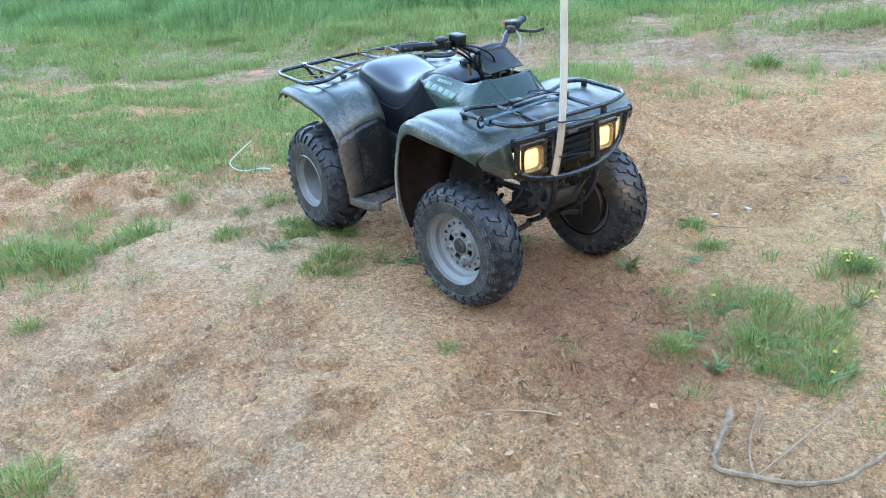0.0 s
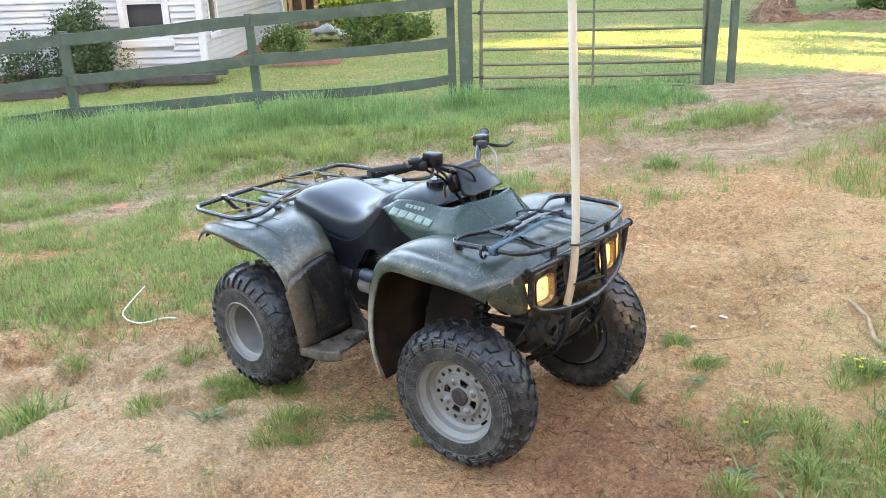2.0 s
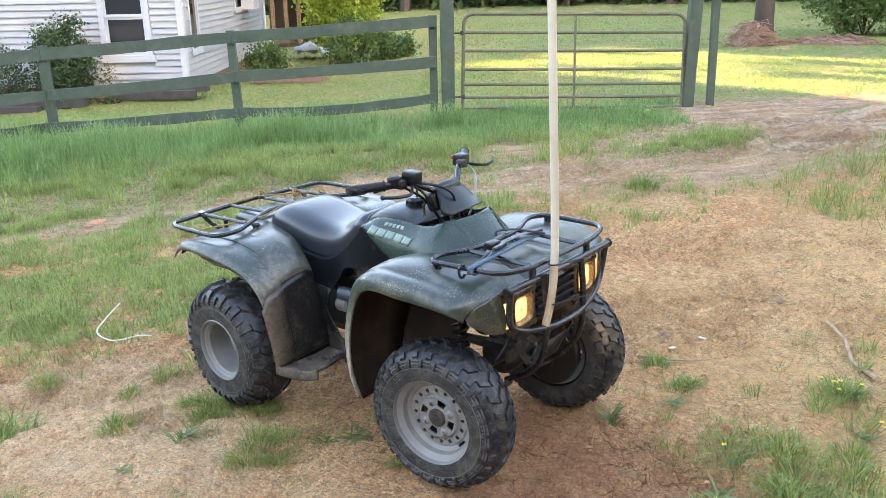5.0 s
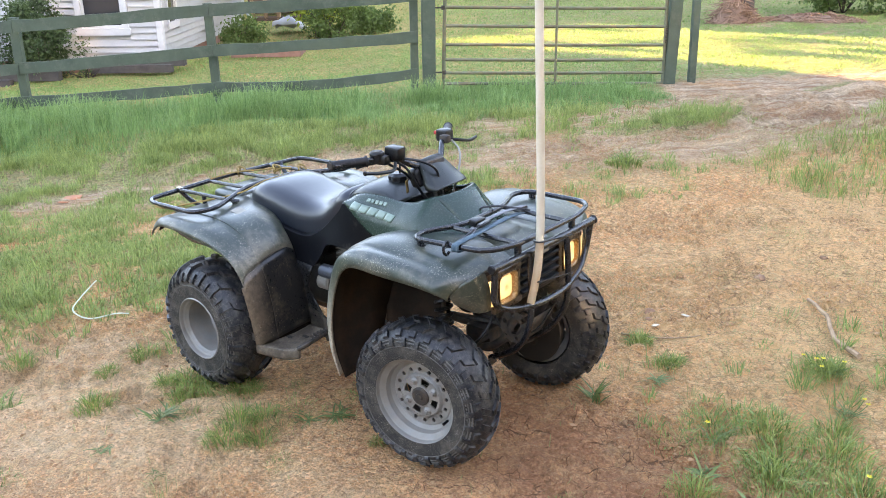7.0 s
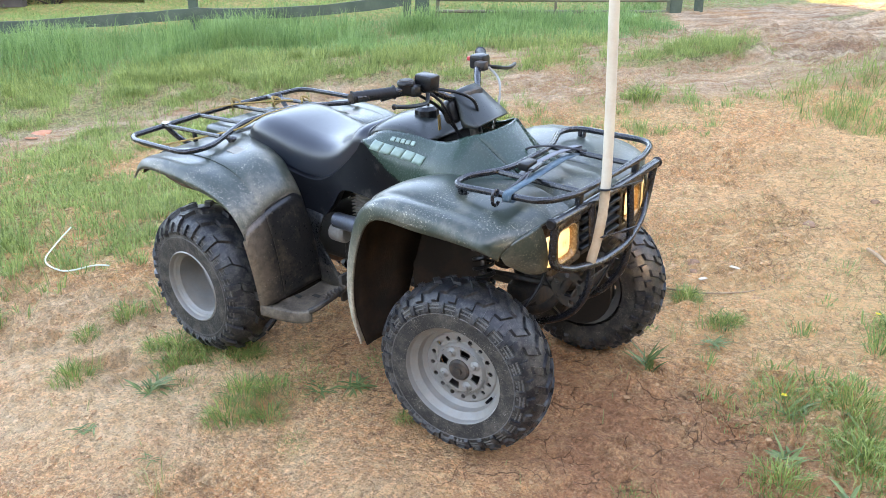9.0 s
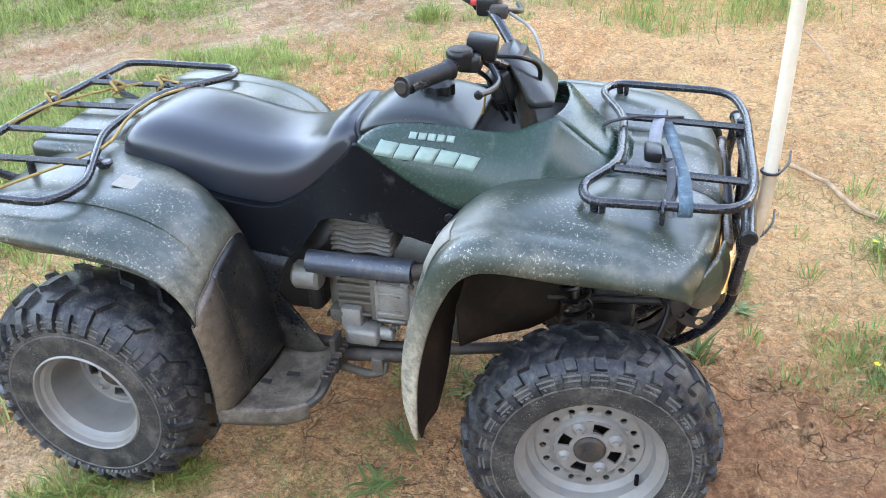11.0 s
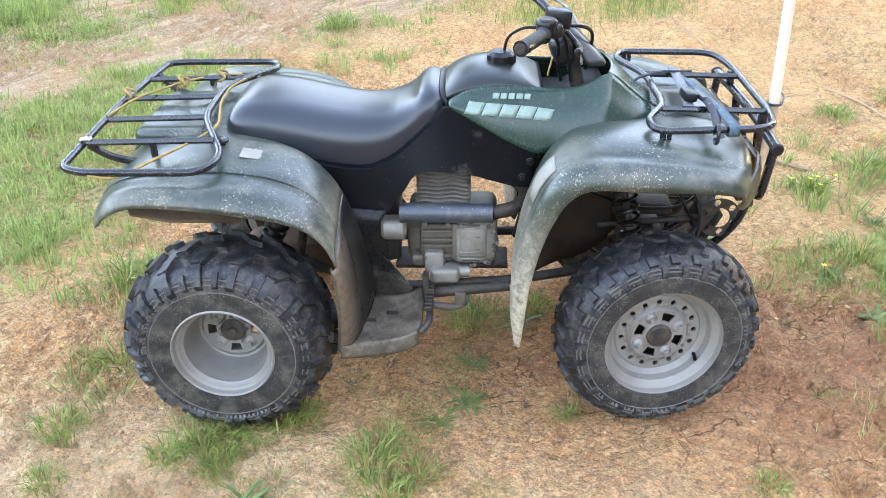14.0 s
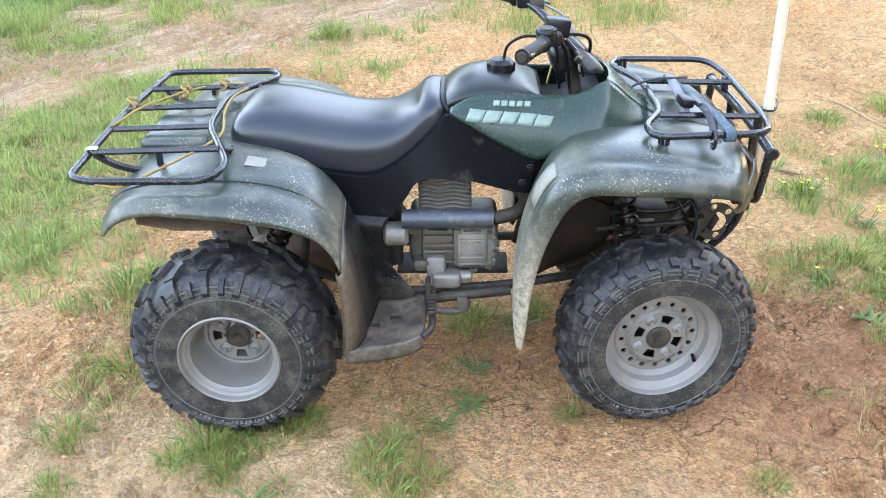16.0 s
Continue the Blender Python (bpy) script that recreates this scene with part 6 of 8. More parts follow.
for p in ([(0.95, -0.10, 0.55), (1.10, -0.13, 0.50), (1.26, -0.10, 0.50), (1.32, -0.04, 0.60)], [(0.98, 0.06, 0.60), (1.15, 0.08, 0.44), (1.30, 0.03, 0.46)], [(1.18, -0.08, 0.62), (1.27, -0.12, 0.44), (1.35, -0.02, 0.40), (1.37, 0.10, 0.50)]):
    part("loose_cable", tube(fillet(p, 0.08, 5), 0.0045, 6), M_BLACK_CLEAN, quad, "thin black cable")

# -- things tied to the quad bike --
T_QUAD = quad.matrix_basis.copy()
pole = thing("pvc_pole", "long bent weathered white plastic pipe tied to the bumper", "pole", at=T_QUAD)
pp = fillet([(1.408, -0.118, 0.580), (1.434, -0.112, 0.700), (1.437, -0.100, 0.82), (1.436, -0.092, 1.0), (1.433, -0.088, 1.25), (1.424, -0.074, 2.0), (1.416, -0.062, 2.55)], 0.08, 6)
cut = next(i for i, p in enumerate(pp) if p[2] > 0.80)
part("pipe", tube(pp[cut:], 0.0140, 16), M_PVC, pole)
part("pipe_foot", tube(pp[:cut + 1], 0.0141, 16), M_PVC_FOOT, pole, "tan mud-stained foot of the pipe")
for z, x in ((0.803, 1.436), (0.662, 1.426)):
    tie = tube([(x + 0.018 * math.cos(a), -0.105 + 0.018 * math.sin(a), z) for a in np.linspace(0, 2 * math.pi, 16, endpoint=False)], 0.003, 6, True)
    tie.join(tube(fillet([(x + 0.02, -0.105, z), (x + 0.04, -0.06, z + 0.002), (x + 0.05, 0.02, z - 0.006)], 0.03), 0.0026, 6))
    part("zip_tie", tie, M_BLACK_CLEAN, pole, "black zip tie with a loose tail")

strap = thing("ratchet_strap", "blue webbing strap with black buckle wound on the front rack", "strap", at=T_QUAD)


def ribbon(points, width, across, thick=0.002):
    """A flat band along points, its width along one direction."""
    a = Vector(across).normalized() * width / 2
    rows = [[tuple(Vector(p) - a), tuple(Vector(p) + a)] for p in points]
    return sheet(rows)


part("webbing", ribbon(fillet([(1.270, -0.300, 0.800), (1.272, -0.342, 0.800), (1.272, -0.342, 0.827), (1.266, -0.23, 0.829), (1.237, 0.0, 0.824), (1.225, 0.10, 0.812)], 0.015, 4), 0.026, (1, 0.15, 0)), M_BLUE, strap, "faded blue webbing", thick=0.0025)
part("webbing", ribbon(fillet([(1.215, 0.120, 0.805), (1.213, 0.137, 0.828), (1.205, 0.0, 0.834), (1.202, -0.122, 0.830), (1.20, -0.165, 0.812)], 0.02, 4), 0.026, (1, 0.1, 0.1)), M_GREYWEB, strap, "frayed grey webbing", thick=0.0025)
part("webbing", ribbon(fillet([(1.232, -0.12, 0.832), (1.240, -0.19, 0.838), (1.245, -0.26, 0.824), (1.232, -0.335, 0.808)], 0.03, 4), 0.018, (1, 0.1, 0.5)), M_BLACKWEB, strap, "frayed black webbing", thick=0.0025)
part("buckle", block((0.034, 0.060, 0.024), (1.203, -0.135, 0.838), 0.006, 2, (0, 6, 4)).join(block((0.020, 0.075, 0.012), (1.232, -0.135, 0.836), 0.004, 1, (0, 0, 8))), M_BLACK_CLEAN, strap, "black ratchet buckle")
part("hook", tube([(1.232, -0.336 + 0.016 * math.cos(a), 0.806 + 0.022 * math.sin(a)) for a in np.linspace(0.3, 5.6, 14)], 0.005, 8), M_TUBE, strap, "black coated hook")
part("cord", tube(fillet([(1.076, 0.026, 0.812), (1.10, 0.03, 0.83), (1.16, 0.06, 0.838), (1.22, 0.07, 0.835), (1.26, 0.10, 0.826)], 0.03, 4), 0.004, 6), M_BLACKWEB, strap, "thin black cord")
part("loose_tail", ribbon(fillet([(1.245, -0.20, 0.838), (1.258, -0.25, 0.815), (1.245, -0.29, 0.805), (1.250, -0.33, 0.795)], 0.02, 4), 0.012, (1, 0, 0.3)), M_GREYWEB, strap, thick=0.002)

rope = thing("rope", "thin yellow rope wound round the rear rack", "rope", at=T_QUAD)
part("strand", tube(fillet([(-0.345, -0.12, 0.775), (-0.30, -0.02, 0.792), (-0.22, 0.18, 0.775), (-0.14, 0.26, 0.770), (-0.05, 0.20, 0.79)], 0.05, 6), 0.0037, 8), M_YELLOW, rope)
part("strand", tube(fillet([(-0.27, -0.46, 0.752), (-0.21, -0.462, 0.743), (-0.16, -0.40, 0.752), (-0.06, -0.27, 0.768), (-0.02, -0.19, 0.775), (-0.052, -0.05, 0.790), (-0.060, 0.10, 0.786), (-0.04, 0.20, 0.775)], 0.05, 6), 0.0037, 8), M_YELLOW, rope)
for c in ((-0.345, 0.05), (-0.22, 0.16), (-0.12, 0.225)):
    knot = tube([(c[0] + 0.012 * math.cos(a * 2), c[1] + 0.020 * math.cos(a), 0.778 + 0.016 * math.sin(a)) for a in np.linspace(0, 2 * math.pi, 18, endpoint=False)], 0.0042, 8, True)
    knot.join(tube([(c[0], c[1], 0.79), (c[0] - 0.02, c[1] + 0.015, 0.77), (c[0] - 0.03, c[1] + 0.01, 0.74)], 0.0035, 6))
    part("knot", knot, M_YELLOW, rope)

# ---- fence and gate ----
def on_fence(u, z, off=0.0):
    """A point of the fence line: u along it, off metres towards the yard."""
    v = FENCE_V + off
    return ((u - v) * 0.70711, (u + v) * 0.70711, z)


def board(a, b, tall, thick, sag=0.0, seed=0, n=10):
    """A sawn board from a to b, slightly wavy along its edges."""
    rnd = random.Random(seed)
    a, b = Vector(a), Vector(b)
    side = Vector((-0.70711, 0.70711, 0)) * thick / 2
    rows = []
    for i in range(n + 1):
        t = i / n
        c = a + (b - a) * t + Vector((0, 0, -4 * sag * t * (1 - t) + rnd.uniform(-0.004, 0.004)))
        h = Vector((0, 0, tall / 2 + rnd.uniform(-0.006, 0.004)))
        rows.append([c - h - side, c + h - side, c + h + side, c - h + side])
    g = sheet(rows, close_v=True)
    k = len(g.v)
    g.f += [(3, 2, 1, 0), (k - 4, k - 3, k - 2, k - 1)]
    return g


def post(u, z0, z1, w, d, lean=0.0, off=0.0, seed=0):
    rnd = random.Random(seed)
    rows = []
    for i in range(7):
        t = i / 6
        c = Vector(on_fence(u + lean * (z0 + (z1 - z0) * t), z0 + (z1 - z0) * t, off))
        a, b = Vector((0.70711, 0.70711, 0)) * (w / 2 + rnd.uniform(-0.003, 0.003)), Vector((-0.70711, 0.70711, 0)) * d / 2
        rows.append([c - a - b, c + a - b, c + a + b, c - a + b])
    g = sheet(rows, close_v=True)
    k = len(g.v)
    g.f += [(3, 2, 1, 0), (k - 4, k - 3, k - 2, k - 1)]
    return g


def build_fence():
    fence = thing("board_fence", "weathered green painted three-board fence in tall grass", "fence")
    ups = [(-8.2, 0.72), (-5.9, 0.92), (-3.58, 1.02), (-1.39, 1.14), (0.955, 1.26)]
    for i, (u, top) in enumerate(ups):
        x, y, _ = on_fence(u, 0)
        part("post", post(u, float(height(x, y)) - 0.25, top, 0.095, 0.09, -0.02 if i == 3 else 0.0, 0.05, i), M_FENCE, fence, smooth=False)
    rails = [[0.60, 0.74, 0.93, 1.07, 1.195], [0.12, 0.27, 0.46, 0.615, 0.725], [-0.26, -0.10, 0.08, 0.19, 0.30]]
    for j, zs in enumerate(rails):
        for i in range(4):
            a, b = on_fence(ups[i][0] + 0.003, zs[i] + 0.0, -0.018), on_fence(ups[i + 1][0] - 0.003 + (0.045 if i == 3 else 0), zs[i + 1], -0.018)
            sag = 0.05 if (j, i) == (2, 3) else 0.01
            part("rail", board(a, b, 0.135 - 0.008 * j, 0.03, sag, 10 * j + i), M_FENCE, fence, smooth=False)
    for k, (u, z0, z1, w, lean, lab) in enumerate(((1.125, -0.35, 1.47, 0.155, 0.0, "thick weathered green timber gate post"), (4.07, -0.2, 2.2, 0.14, 0.028, "thick weathered green timber gate post"),
                                                   (4.37, -0.15, 2.2, 0.085, -0.010, "slim weathered green timber post"))):
        p = thing("gate_post", lab, "post", "gate posts")
        part("shaft", post(u, z0, z1, w, w * 0.9, lean, 0.02, 40 + k), M_FENCE, p, smooth=False)


def build_gate():
    gate = thing("field_gate", "rusty green tubular steel field gate, closed", "gate")
    left = [1.25, 1.055, 0.842, 0.625, 0.448, 0.293, 0.165]
    drop = 0.06
    u0, u1 = 1.325, 3.985
    fr = [on_fence(u0 - 0.03, 0.10), on_fence(u0, 1.27), on_fence(u1, 1.27 - drop), on_fence(u1 + 0.02, 0.10)]
    part("gate_frame", tube(fillet(fr, 0.14, 7), 0.022, 10), M_GATE, gate)
    for z in left[1:]:
        part("gate_bar", tube([on_fence(u0 - 0.02, z), on_fence((u0 + u1) / 2, z - drop / 2 - 0.004), on_fence(u1, z - drop)], 0.0185, 10), M_GATE, gate)
    part("gate_stile", tube([on_fence(2.655, 0.13, -0.015), on_fence(2.655, 1.235, -0.015)], 0.015, 8), M_GATE, gate)
    for z in (0.30, 1.05):
        part("hinge", tube([on_fence(1.20, z), on_fence(u0 - 0.02, z)], 0.010, 8).join(drum(0.026, 0.05, on_fence(u0 - 0.02, z), "z", 12)), M_STEEL, gate, "rusty hinge pin")
    ch = Geo()
    for i in range(7):
        c = Vector(on_fence(3.985 + 0.01 * (i % 2), 0.78 - 0.028 * i, -0.05))
        ch.join(tube([c + Vector((0.006 * math.cos(a), 0.006 * math.cos(a) * (i % 2), 0.018 * math.sin(a))) for a in np.linspace(0, 2 * math.pi, 10, endpoint=False)], 0.003, 5, True))
    part("chain", ch, M_STEEL, gate, "dangling rusty chain")


build_fence()
build_gate()

# ---- the house ----
HH, HR = Vector((-0.6606, 0.7507, 0)), Vector((0.7507, 0.6606, 0))
FRONT, CORNER, BACK, LEFT_END = 12.24, -3.98, 19.6, -17.0


def at_house(r, h, z):
    p = HR * r + HH * h
    return (p.x, p.y, z)


def house_box(r0, r1, h0, h1, z0, z1):
    g = Geo()
    v = [at_house(r, h, z) for z in (z0, z1) for r, h in ((r0, h0), (r1, h0), (r1, h1), (r0, h1))]
    return g.add(v, [(3, 2, 1, 0), (4, 5, 6, 7), (0, 1, 5, 4), (1, 2, 6, 5), (2, 3, 7, 6), (3, 0, 4, 7)])


def build_house():
    house = thing("house", "white vinyl-sided cottage with white trimmed windows", "house")
    base, eave = -0.14, 2.75
    wf = [(-5.47, -4.56, 0.30, 1.80), (-12.6, -11.7, 0.30, 1.80)]
    ws = [(12.62, 13.30, 0.36, 1.80), (16.35, 17.75, 0.95, 1.62)]

    def wall(pieces, flat):
        g = Geo()
        for p in pieces:
            g.join(flat(*p))
        return g

    def split(a, b, z0, z1, holes):
        """The rectangles of a wall left over round its openings."""
        out, x = [], a
        for p, q, s, t in sorted(holes):
            out += [(x, p, z0, z1), (p, q, z0, s), (p, q, t, z1)]
            x = q
        return out + [(x, b, z0, z1)]
    front = wall(split(LEFT_END, CORNER - 0.06, base, eave, wf), lambda a, b, s, t: house_box(a, b, FRONT + 0.03, FRONT + 0.18, s, t))
    side = wall(split(FRONT + 0.03, BACK, base, eave, ws), lambda a, b, s, t: house_box(CORNER - 0.18, CORNER - 0.03, a, b, s, t))
    part("front_wall", front, M_SIDING, house, "white wall", smooth=False)
    part("side_wall", side, M_SIDING, house, "white wall", smooth=False)
    part("back_wall", house_box(LEFT_END, CORNER - 0.18, BACK - 0.15, BACK, base, eave), M_SIDING, house, smooth=False)
    part("end_wall", house_box(LEFT_END - 0.15, LEFT_END, FRONT + 0.03, BACK, base, eave), M_SIDING, house, smooth=False)
    lap = 0.113
    n = int((eave - base) / lap)

    def siding(a, b, holes):
        for i in range(n):
            z0 = base + lap * i
            z1 = z0 + lap
            x = a
            spans = []
            for p, q, s, t in sorted(holes):
                if z0 < t + 0.04 and z1 > s - 0.04:
                    spans.append((x, p - 0.01))
                    x = q + 0.01
            spans.append((x, b))
            for p, q in spans:
                if q - p < 0.02:
                    continue
                yield p, q, z0, z1
    for p, q, z0, z1 in siding(LEFT_END, CORNER - 0.10, wf):
        rows = [[at_house(r, FRONT + d, z) for d, z in ((0.030, z0 + 0.004), (-0.012, z0 - 0.004), (-0.012, z0 + 0.012), (0.022, z1))] for r in (p, q)]
        part("siding_board", sheet(rows), M_SIDING, house.children[0], smooth=False)
    for p, q, z0, z1 in siding(FRONT + 0.10, BACK, ws):
        rows = [[at_house(CORNER - d, h, z) for d, z in ((0.030, z0 + 0.004), (-0.012, z0 - 0.004), (-0.012, z0 + 0.012), (0.022, z1))] for h in (p, q)]
        part("siding_board", sheet(rows), M_SIDING, house.children[1], smooth=False)
    part("corner_trim", house_box(CORNER - 0.10, CORNER + 0.012, FRONT - 0.012, FRONT + 0.10, base - 0.02, eave), M_TRIM, house, "white corner trim", smooth=False)
    part("floor_slab", house_box(LEFT_END, CORNER - 0.2, FRONT + 0.2, BACK - 0.16, base - 0.2, base + 0.05), M_DARK, house, smooth=False)
    part("foundation", house_box(LEFT_END, CORNER - 0.05, FRONT + 0.05, BACK, base - 0.5, base - 0.002), M_BRICK, house, "dark brick foundation", smooth=False)
    # windows
    for r0, r1, z0, z1 in wf:
        w = part("window", house_box(r0 - 0.0, r0 + 0.10, FRONT - 0.02, FRONT + 0.05, z0, z1).join(house_box(r1 - 0.10, r1, FRONT - 0.02, FRONT + 0.05, z0, z1))
                 .join(house_box(r0 + 0.10, r1 - 0.10, FRONT - 0.02, FRONT + 0.05, z1 - 0.10, z1)).join(house_box(r0 - 0.03, r1 + 0.03, FRONT - 0.035, FRONT + 0.05, z0 - 0.02, z0 + 0.10)), M_TRIM, house, "white framed sash window", smooth=False)
        zm = (z0 + z1) / 2 + 0.02
        for k, (a, b, d) in enumerate(((z0 + 0.10, zm, 0.06), (zm, z1 - 0.10, 0.035))):
            g = house_box(r0 + 0.10, r0 + 0.14, FRONT + d - 0.02, FRONT + d + 0.02, a, b).join(house_box(r1 - 0.14, r1 - 0.10, FRONT + d - 0.02, FRONT + d + 0.02, a, b))
            g.join(house_box(r0 + 0.14, r1 - 0.14, FRONT + d - 0.02, FRONT + d + 0.02, a, a + 0.05)).join(house_box(r0 + 0.14, r1 - 0.14, FRONT + d - 0.02, FRONT + d + 0.02, b - 0.045, b))
            part("sash", g, M_TRIM, w, smooth=False)
            part("pane", house_box(r0 + 0.13, r1 - 0.13, FRONT + d - 0.004, FRONT + d + 0.004, a + 0.04, b - 0.04), M_GLASS, w, "dark reflecting glass", smooth=False)
        part("blind", house_box(r0 + 0.14, r1 - 0.14, FRONT + 0.10, FRONT + 0.12, z0 + 0.10, z0 + 0.30), M_TRIM, w, "pale blind behind the glass", smooth=False)
    for h0, h1, z0, z1 in ws:
        w = part("window", house_box(CORNER - 0.05, CORNER + 0.02, h0, h0 + 0.09, z0, z1).join(house_box(CORNER - 0.05, CORNER + 0.02, h1 - 0.09, h1, z0, z1))
                 .join(house_box(CORNER - 0.05, CORNER + 0.02, h0 + 0.09, h1 - 0.09, z1 - 0.09, z1)).join(house_box(CORNER - 0.05, CORNER + 0.035, h0 - 0.03, h1 + 0.03, z0 - 0.02, z0 + 0.09)), M_TRIM, house, "white framed window", smooth=False)
        part("pane", house_box(CORNER - 0.03, CORNER - 0.022, h0 + 0.09, h1 - 0.09, z0 + 0.09, z1 - 0.09), M_GLASS, w, "dark reflecting glass", smooth=False)
    part("air_conditioner", house_box(CORNER + 0.02, CORNER + 0.32, 17.0, 17.55, 0.98, 1.36), M_TRIM, house, "white window air conditioner", smooth=False)
    part("downspout", tube([at_house(CORNER + 0.05, 19.45, 2.7), at_house(CORNER + 0.05, 19.45, 0.2), at_house(CORNER + 0.35, 19.2, -0.05)], 0.035, 8), M_TRIM, house, "white downspout")
    g = Geo()
    mid_h = (FRONT + BACK) / 2
    for a, b in ((FRONT - 0.4, mid_h), (BACK + 0.4, mid_h)):
        v = [at_house(r, h, z) for r, h, z in ((LEFT_END - 0.4, a, eave - 0.05), (CORNER + 0.3, a, eave - 0.05), (CORNER + 0.3, b, eave + 2.0), (LEFT_END - 0.4, b, eave + 2.0))]
        g.add(v + [(x, y, z + 0.12) for x, y, z in v], [(0, 1, 2, 3), (7, 6, 5, 4), (0, 4, 5, 1), (1, 5, 6, 2), (2, 6, 7, 3), (3, 7, 4, 0)])
    part("roof", g, M_ROOF, house, "grey shingle roof", smooth=False)
    gab = [at_house(r, h, z) for r in (CORNER - 0.15, CORNER - 0.03) for h, z in ((FRONT + 0.03, eave), (BACK, eave), (mid_h, eave + 1.95))]
    part("gable", Geo().add(gab, [(0, 1, 2), (5, 4, 3), (0, 3, 4, 1), (1, 4, 5, 2), (2, 5, 3, 0)]), M_SIDING, house, "white gable", smooth=False)


build_house()


def build_yard():
    # dark timber edging before the house
    for k, (r0, r1, h, z0, z1) in enumerate(((-5.1, -3.72, 11.6, -0.30, -0.17), (-4.9, -3.55, 11.85, -0.22, -0.10), (-9.6, -5.5, 11.2, -0.36, -0.20), (-9.9, -6.2, 10.9, -0.40, -0.30))):
        t = thing("landscape_timber", "dark weathered landscape timber along the house bed", "timber edging", "timber edging")
        part("beam", house_box(r0, r1, h, h + 0.16, z0, z1), M_TIMBER, t, smooth=False)
    bed = thing("raised_bed", "low reddish brick edged planting bed with pale cap", "planting bed")
    part("wall", house_box(-3.1, -1.75, 13.6, 14.4, -0.30, -0.16), M_BRICK, bed, smooth=False)
    part("cap", house_box(-3.12, -2.2, 13.58, 13.72, -0.158, -0.13), M_PAPER, bed, "pale cap board", smooth=False)
    # lean-to beside the house
    shed = thing("lean_to_shed", "brown open lean-to shed with white roof edge", "shed")
    part("back_wall", house_box(-4.4, -2.6, 22.6, 22.75, -0.35, 1.5), M_BROWNWOOD, shed, smooth=False)
    part("side_wall", house_box(-2.75, -2.6, 21.3, 22.6, -0.35, 0.98), M_BROWNWOOD, shed, smooth=False)
    for r, z in ((-3.98, 1.30), (-3.62, 1.16), (-3.28, 1.02)):
        part("post", house_box(r - 0.05, r + 0.05, 20.9, 21.0, -0.4, z), M_STICK, shed, "weathered post", smooth=False)
    v = [at_house(r, h, z) for r, h, z in ((-4.5, 20.7, 1.62), (-2.5, 20.7, 0.84), (-2.5, 22.9, 0.84), (-4.5, 22.9, 1.62))]
    part("roof", Geo().add(v + [(x, y, z + 0.05) for x, y, z in v], [(3, 2, 1, 0), (4, 5, 6, 7), (0, 1, 5, 4), (1, 2, 6, 5), (2, 3, 7, 6), (3, 0, 4, 7)]), M_ROOF, shed, smooth=False)
    e = [at_house(r, 20.68, z) for r, z in ((-4.5, 1.62), (-2.5, 0.84), (-2.5, 0.93), (-4.5, 1.71))]
    f = [at_house(r, 20.65, z) for r, z in ((-4.5, 1.62), (-2.5, 0.84), (-2.5, 0.93), (-4.5, 1.71))]
    part("fascia", Geo().add(e + f, [(0, 1, 2, 3), (7, 6, 5, 4), (0, 4, 5, 1), (1, 5, 6, 2), (2, 6, 7, 3), (3, 7, 4, 0)]), M_TRIM, shed, "white roof edge", smooth=False)
    part("ledge", house_box(-4.0, -2.75, 20.9, 21.3, -0.30, -0.10), M_BROWNWOOD, shed, smooth=False)
    tarp = thing("white_tarp", "crumpled pale tarpaulin lying by the shed", "tarp")
    rows = [[at_house(-3.0 + 0.14 * i, 18.0 + 0.12 * j, -0.16 + 0.28 * math.sin(0.5 + i * 0.45) * math.sin(0.4 + j * 0.55) + 0.04 * math.sin(i * 2.1 + j)) for j in range(6)] for i in range(7)]
    part("sheet", sheet(rows), M_TRIM, tarp, thick=0.01)
    bx = thing("flat_board", "pale flat board lying on the dirt bank", "board")
    part("board", block((0.45, 0.30, 0.03), (0.62, 8.55, float(height(0.62, 8.55)) + 0.03), 0.004, 1, (0, 0, 25)), M_STICK, bx)


build_yard()

# ---- plants ----
def leaf_cards(centres, size, rng, long=1.6):
    """Small bent leaves at the given places, turned at random: vertices and triangles."""
    n = len(centres)
    d = rng.normal(size=(n, 3))
    d /= np.linalg.norm(d, axis=1, keepdims=True)
    e = rng.normal(size=(n, 3))
    e -= d * (d * e).sum(1, keepdims=True)
    e /= np.linalg.norm(e, axis=1, keepdims=True)
    nrm = np.cross(d, e)
    s = size * rng.uniform(0.6, 1.3, (n, 1))
    a, b = centres - d * s * long / 2, centres + d * s * long / 2
    c1, c2 = centres + e * s / 2 + nrm * s * 0.18, centres - e * s / 2 + nrm * s * 0.18
    v = np.stack([a, c1, b, c2], 1).reshape(-1, 3)
    k = np.arange(n)[:, None] * 4
    tri = np.concatenate([k + [[0, 1, 2]], k + [[0, 2, 3]]])
    return v, tri


def clumped(rng, n, clumps, spread, shape):
    """Leaf places gathered in clumps whose centres are drawn by shape(rng, count)."""
    c = shape(rng, clumps)
    pick = rng.integers(0, clumps, n)
    return c[pick] + rng.normal(size=(n, 3)) * spread


def crown_ball(cx, cy, cz, rx, rz, hollow=0.35):
    def f(rng, n):
        d = rng.normal(size=(n, 3))
        d /= np.linalg.norm(d, axis=1, keepdims=True)
        r = rng.uniform(hollow, 1.0, (n, 1)) ** 0.6 * rng.uniform(0.8, 1.1, (n, 1))
        return np.array([cx, cy, cz]) + d * r * np.array([rx, rx, rz])
    return f


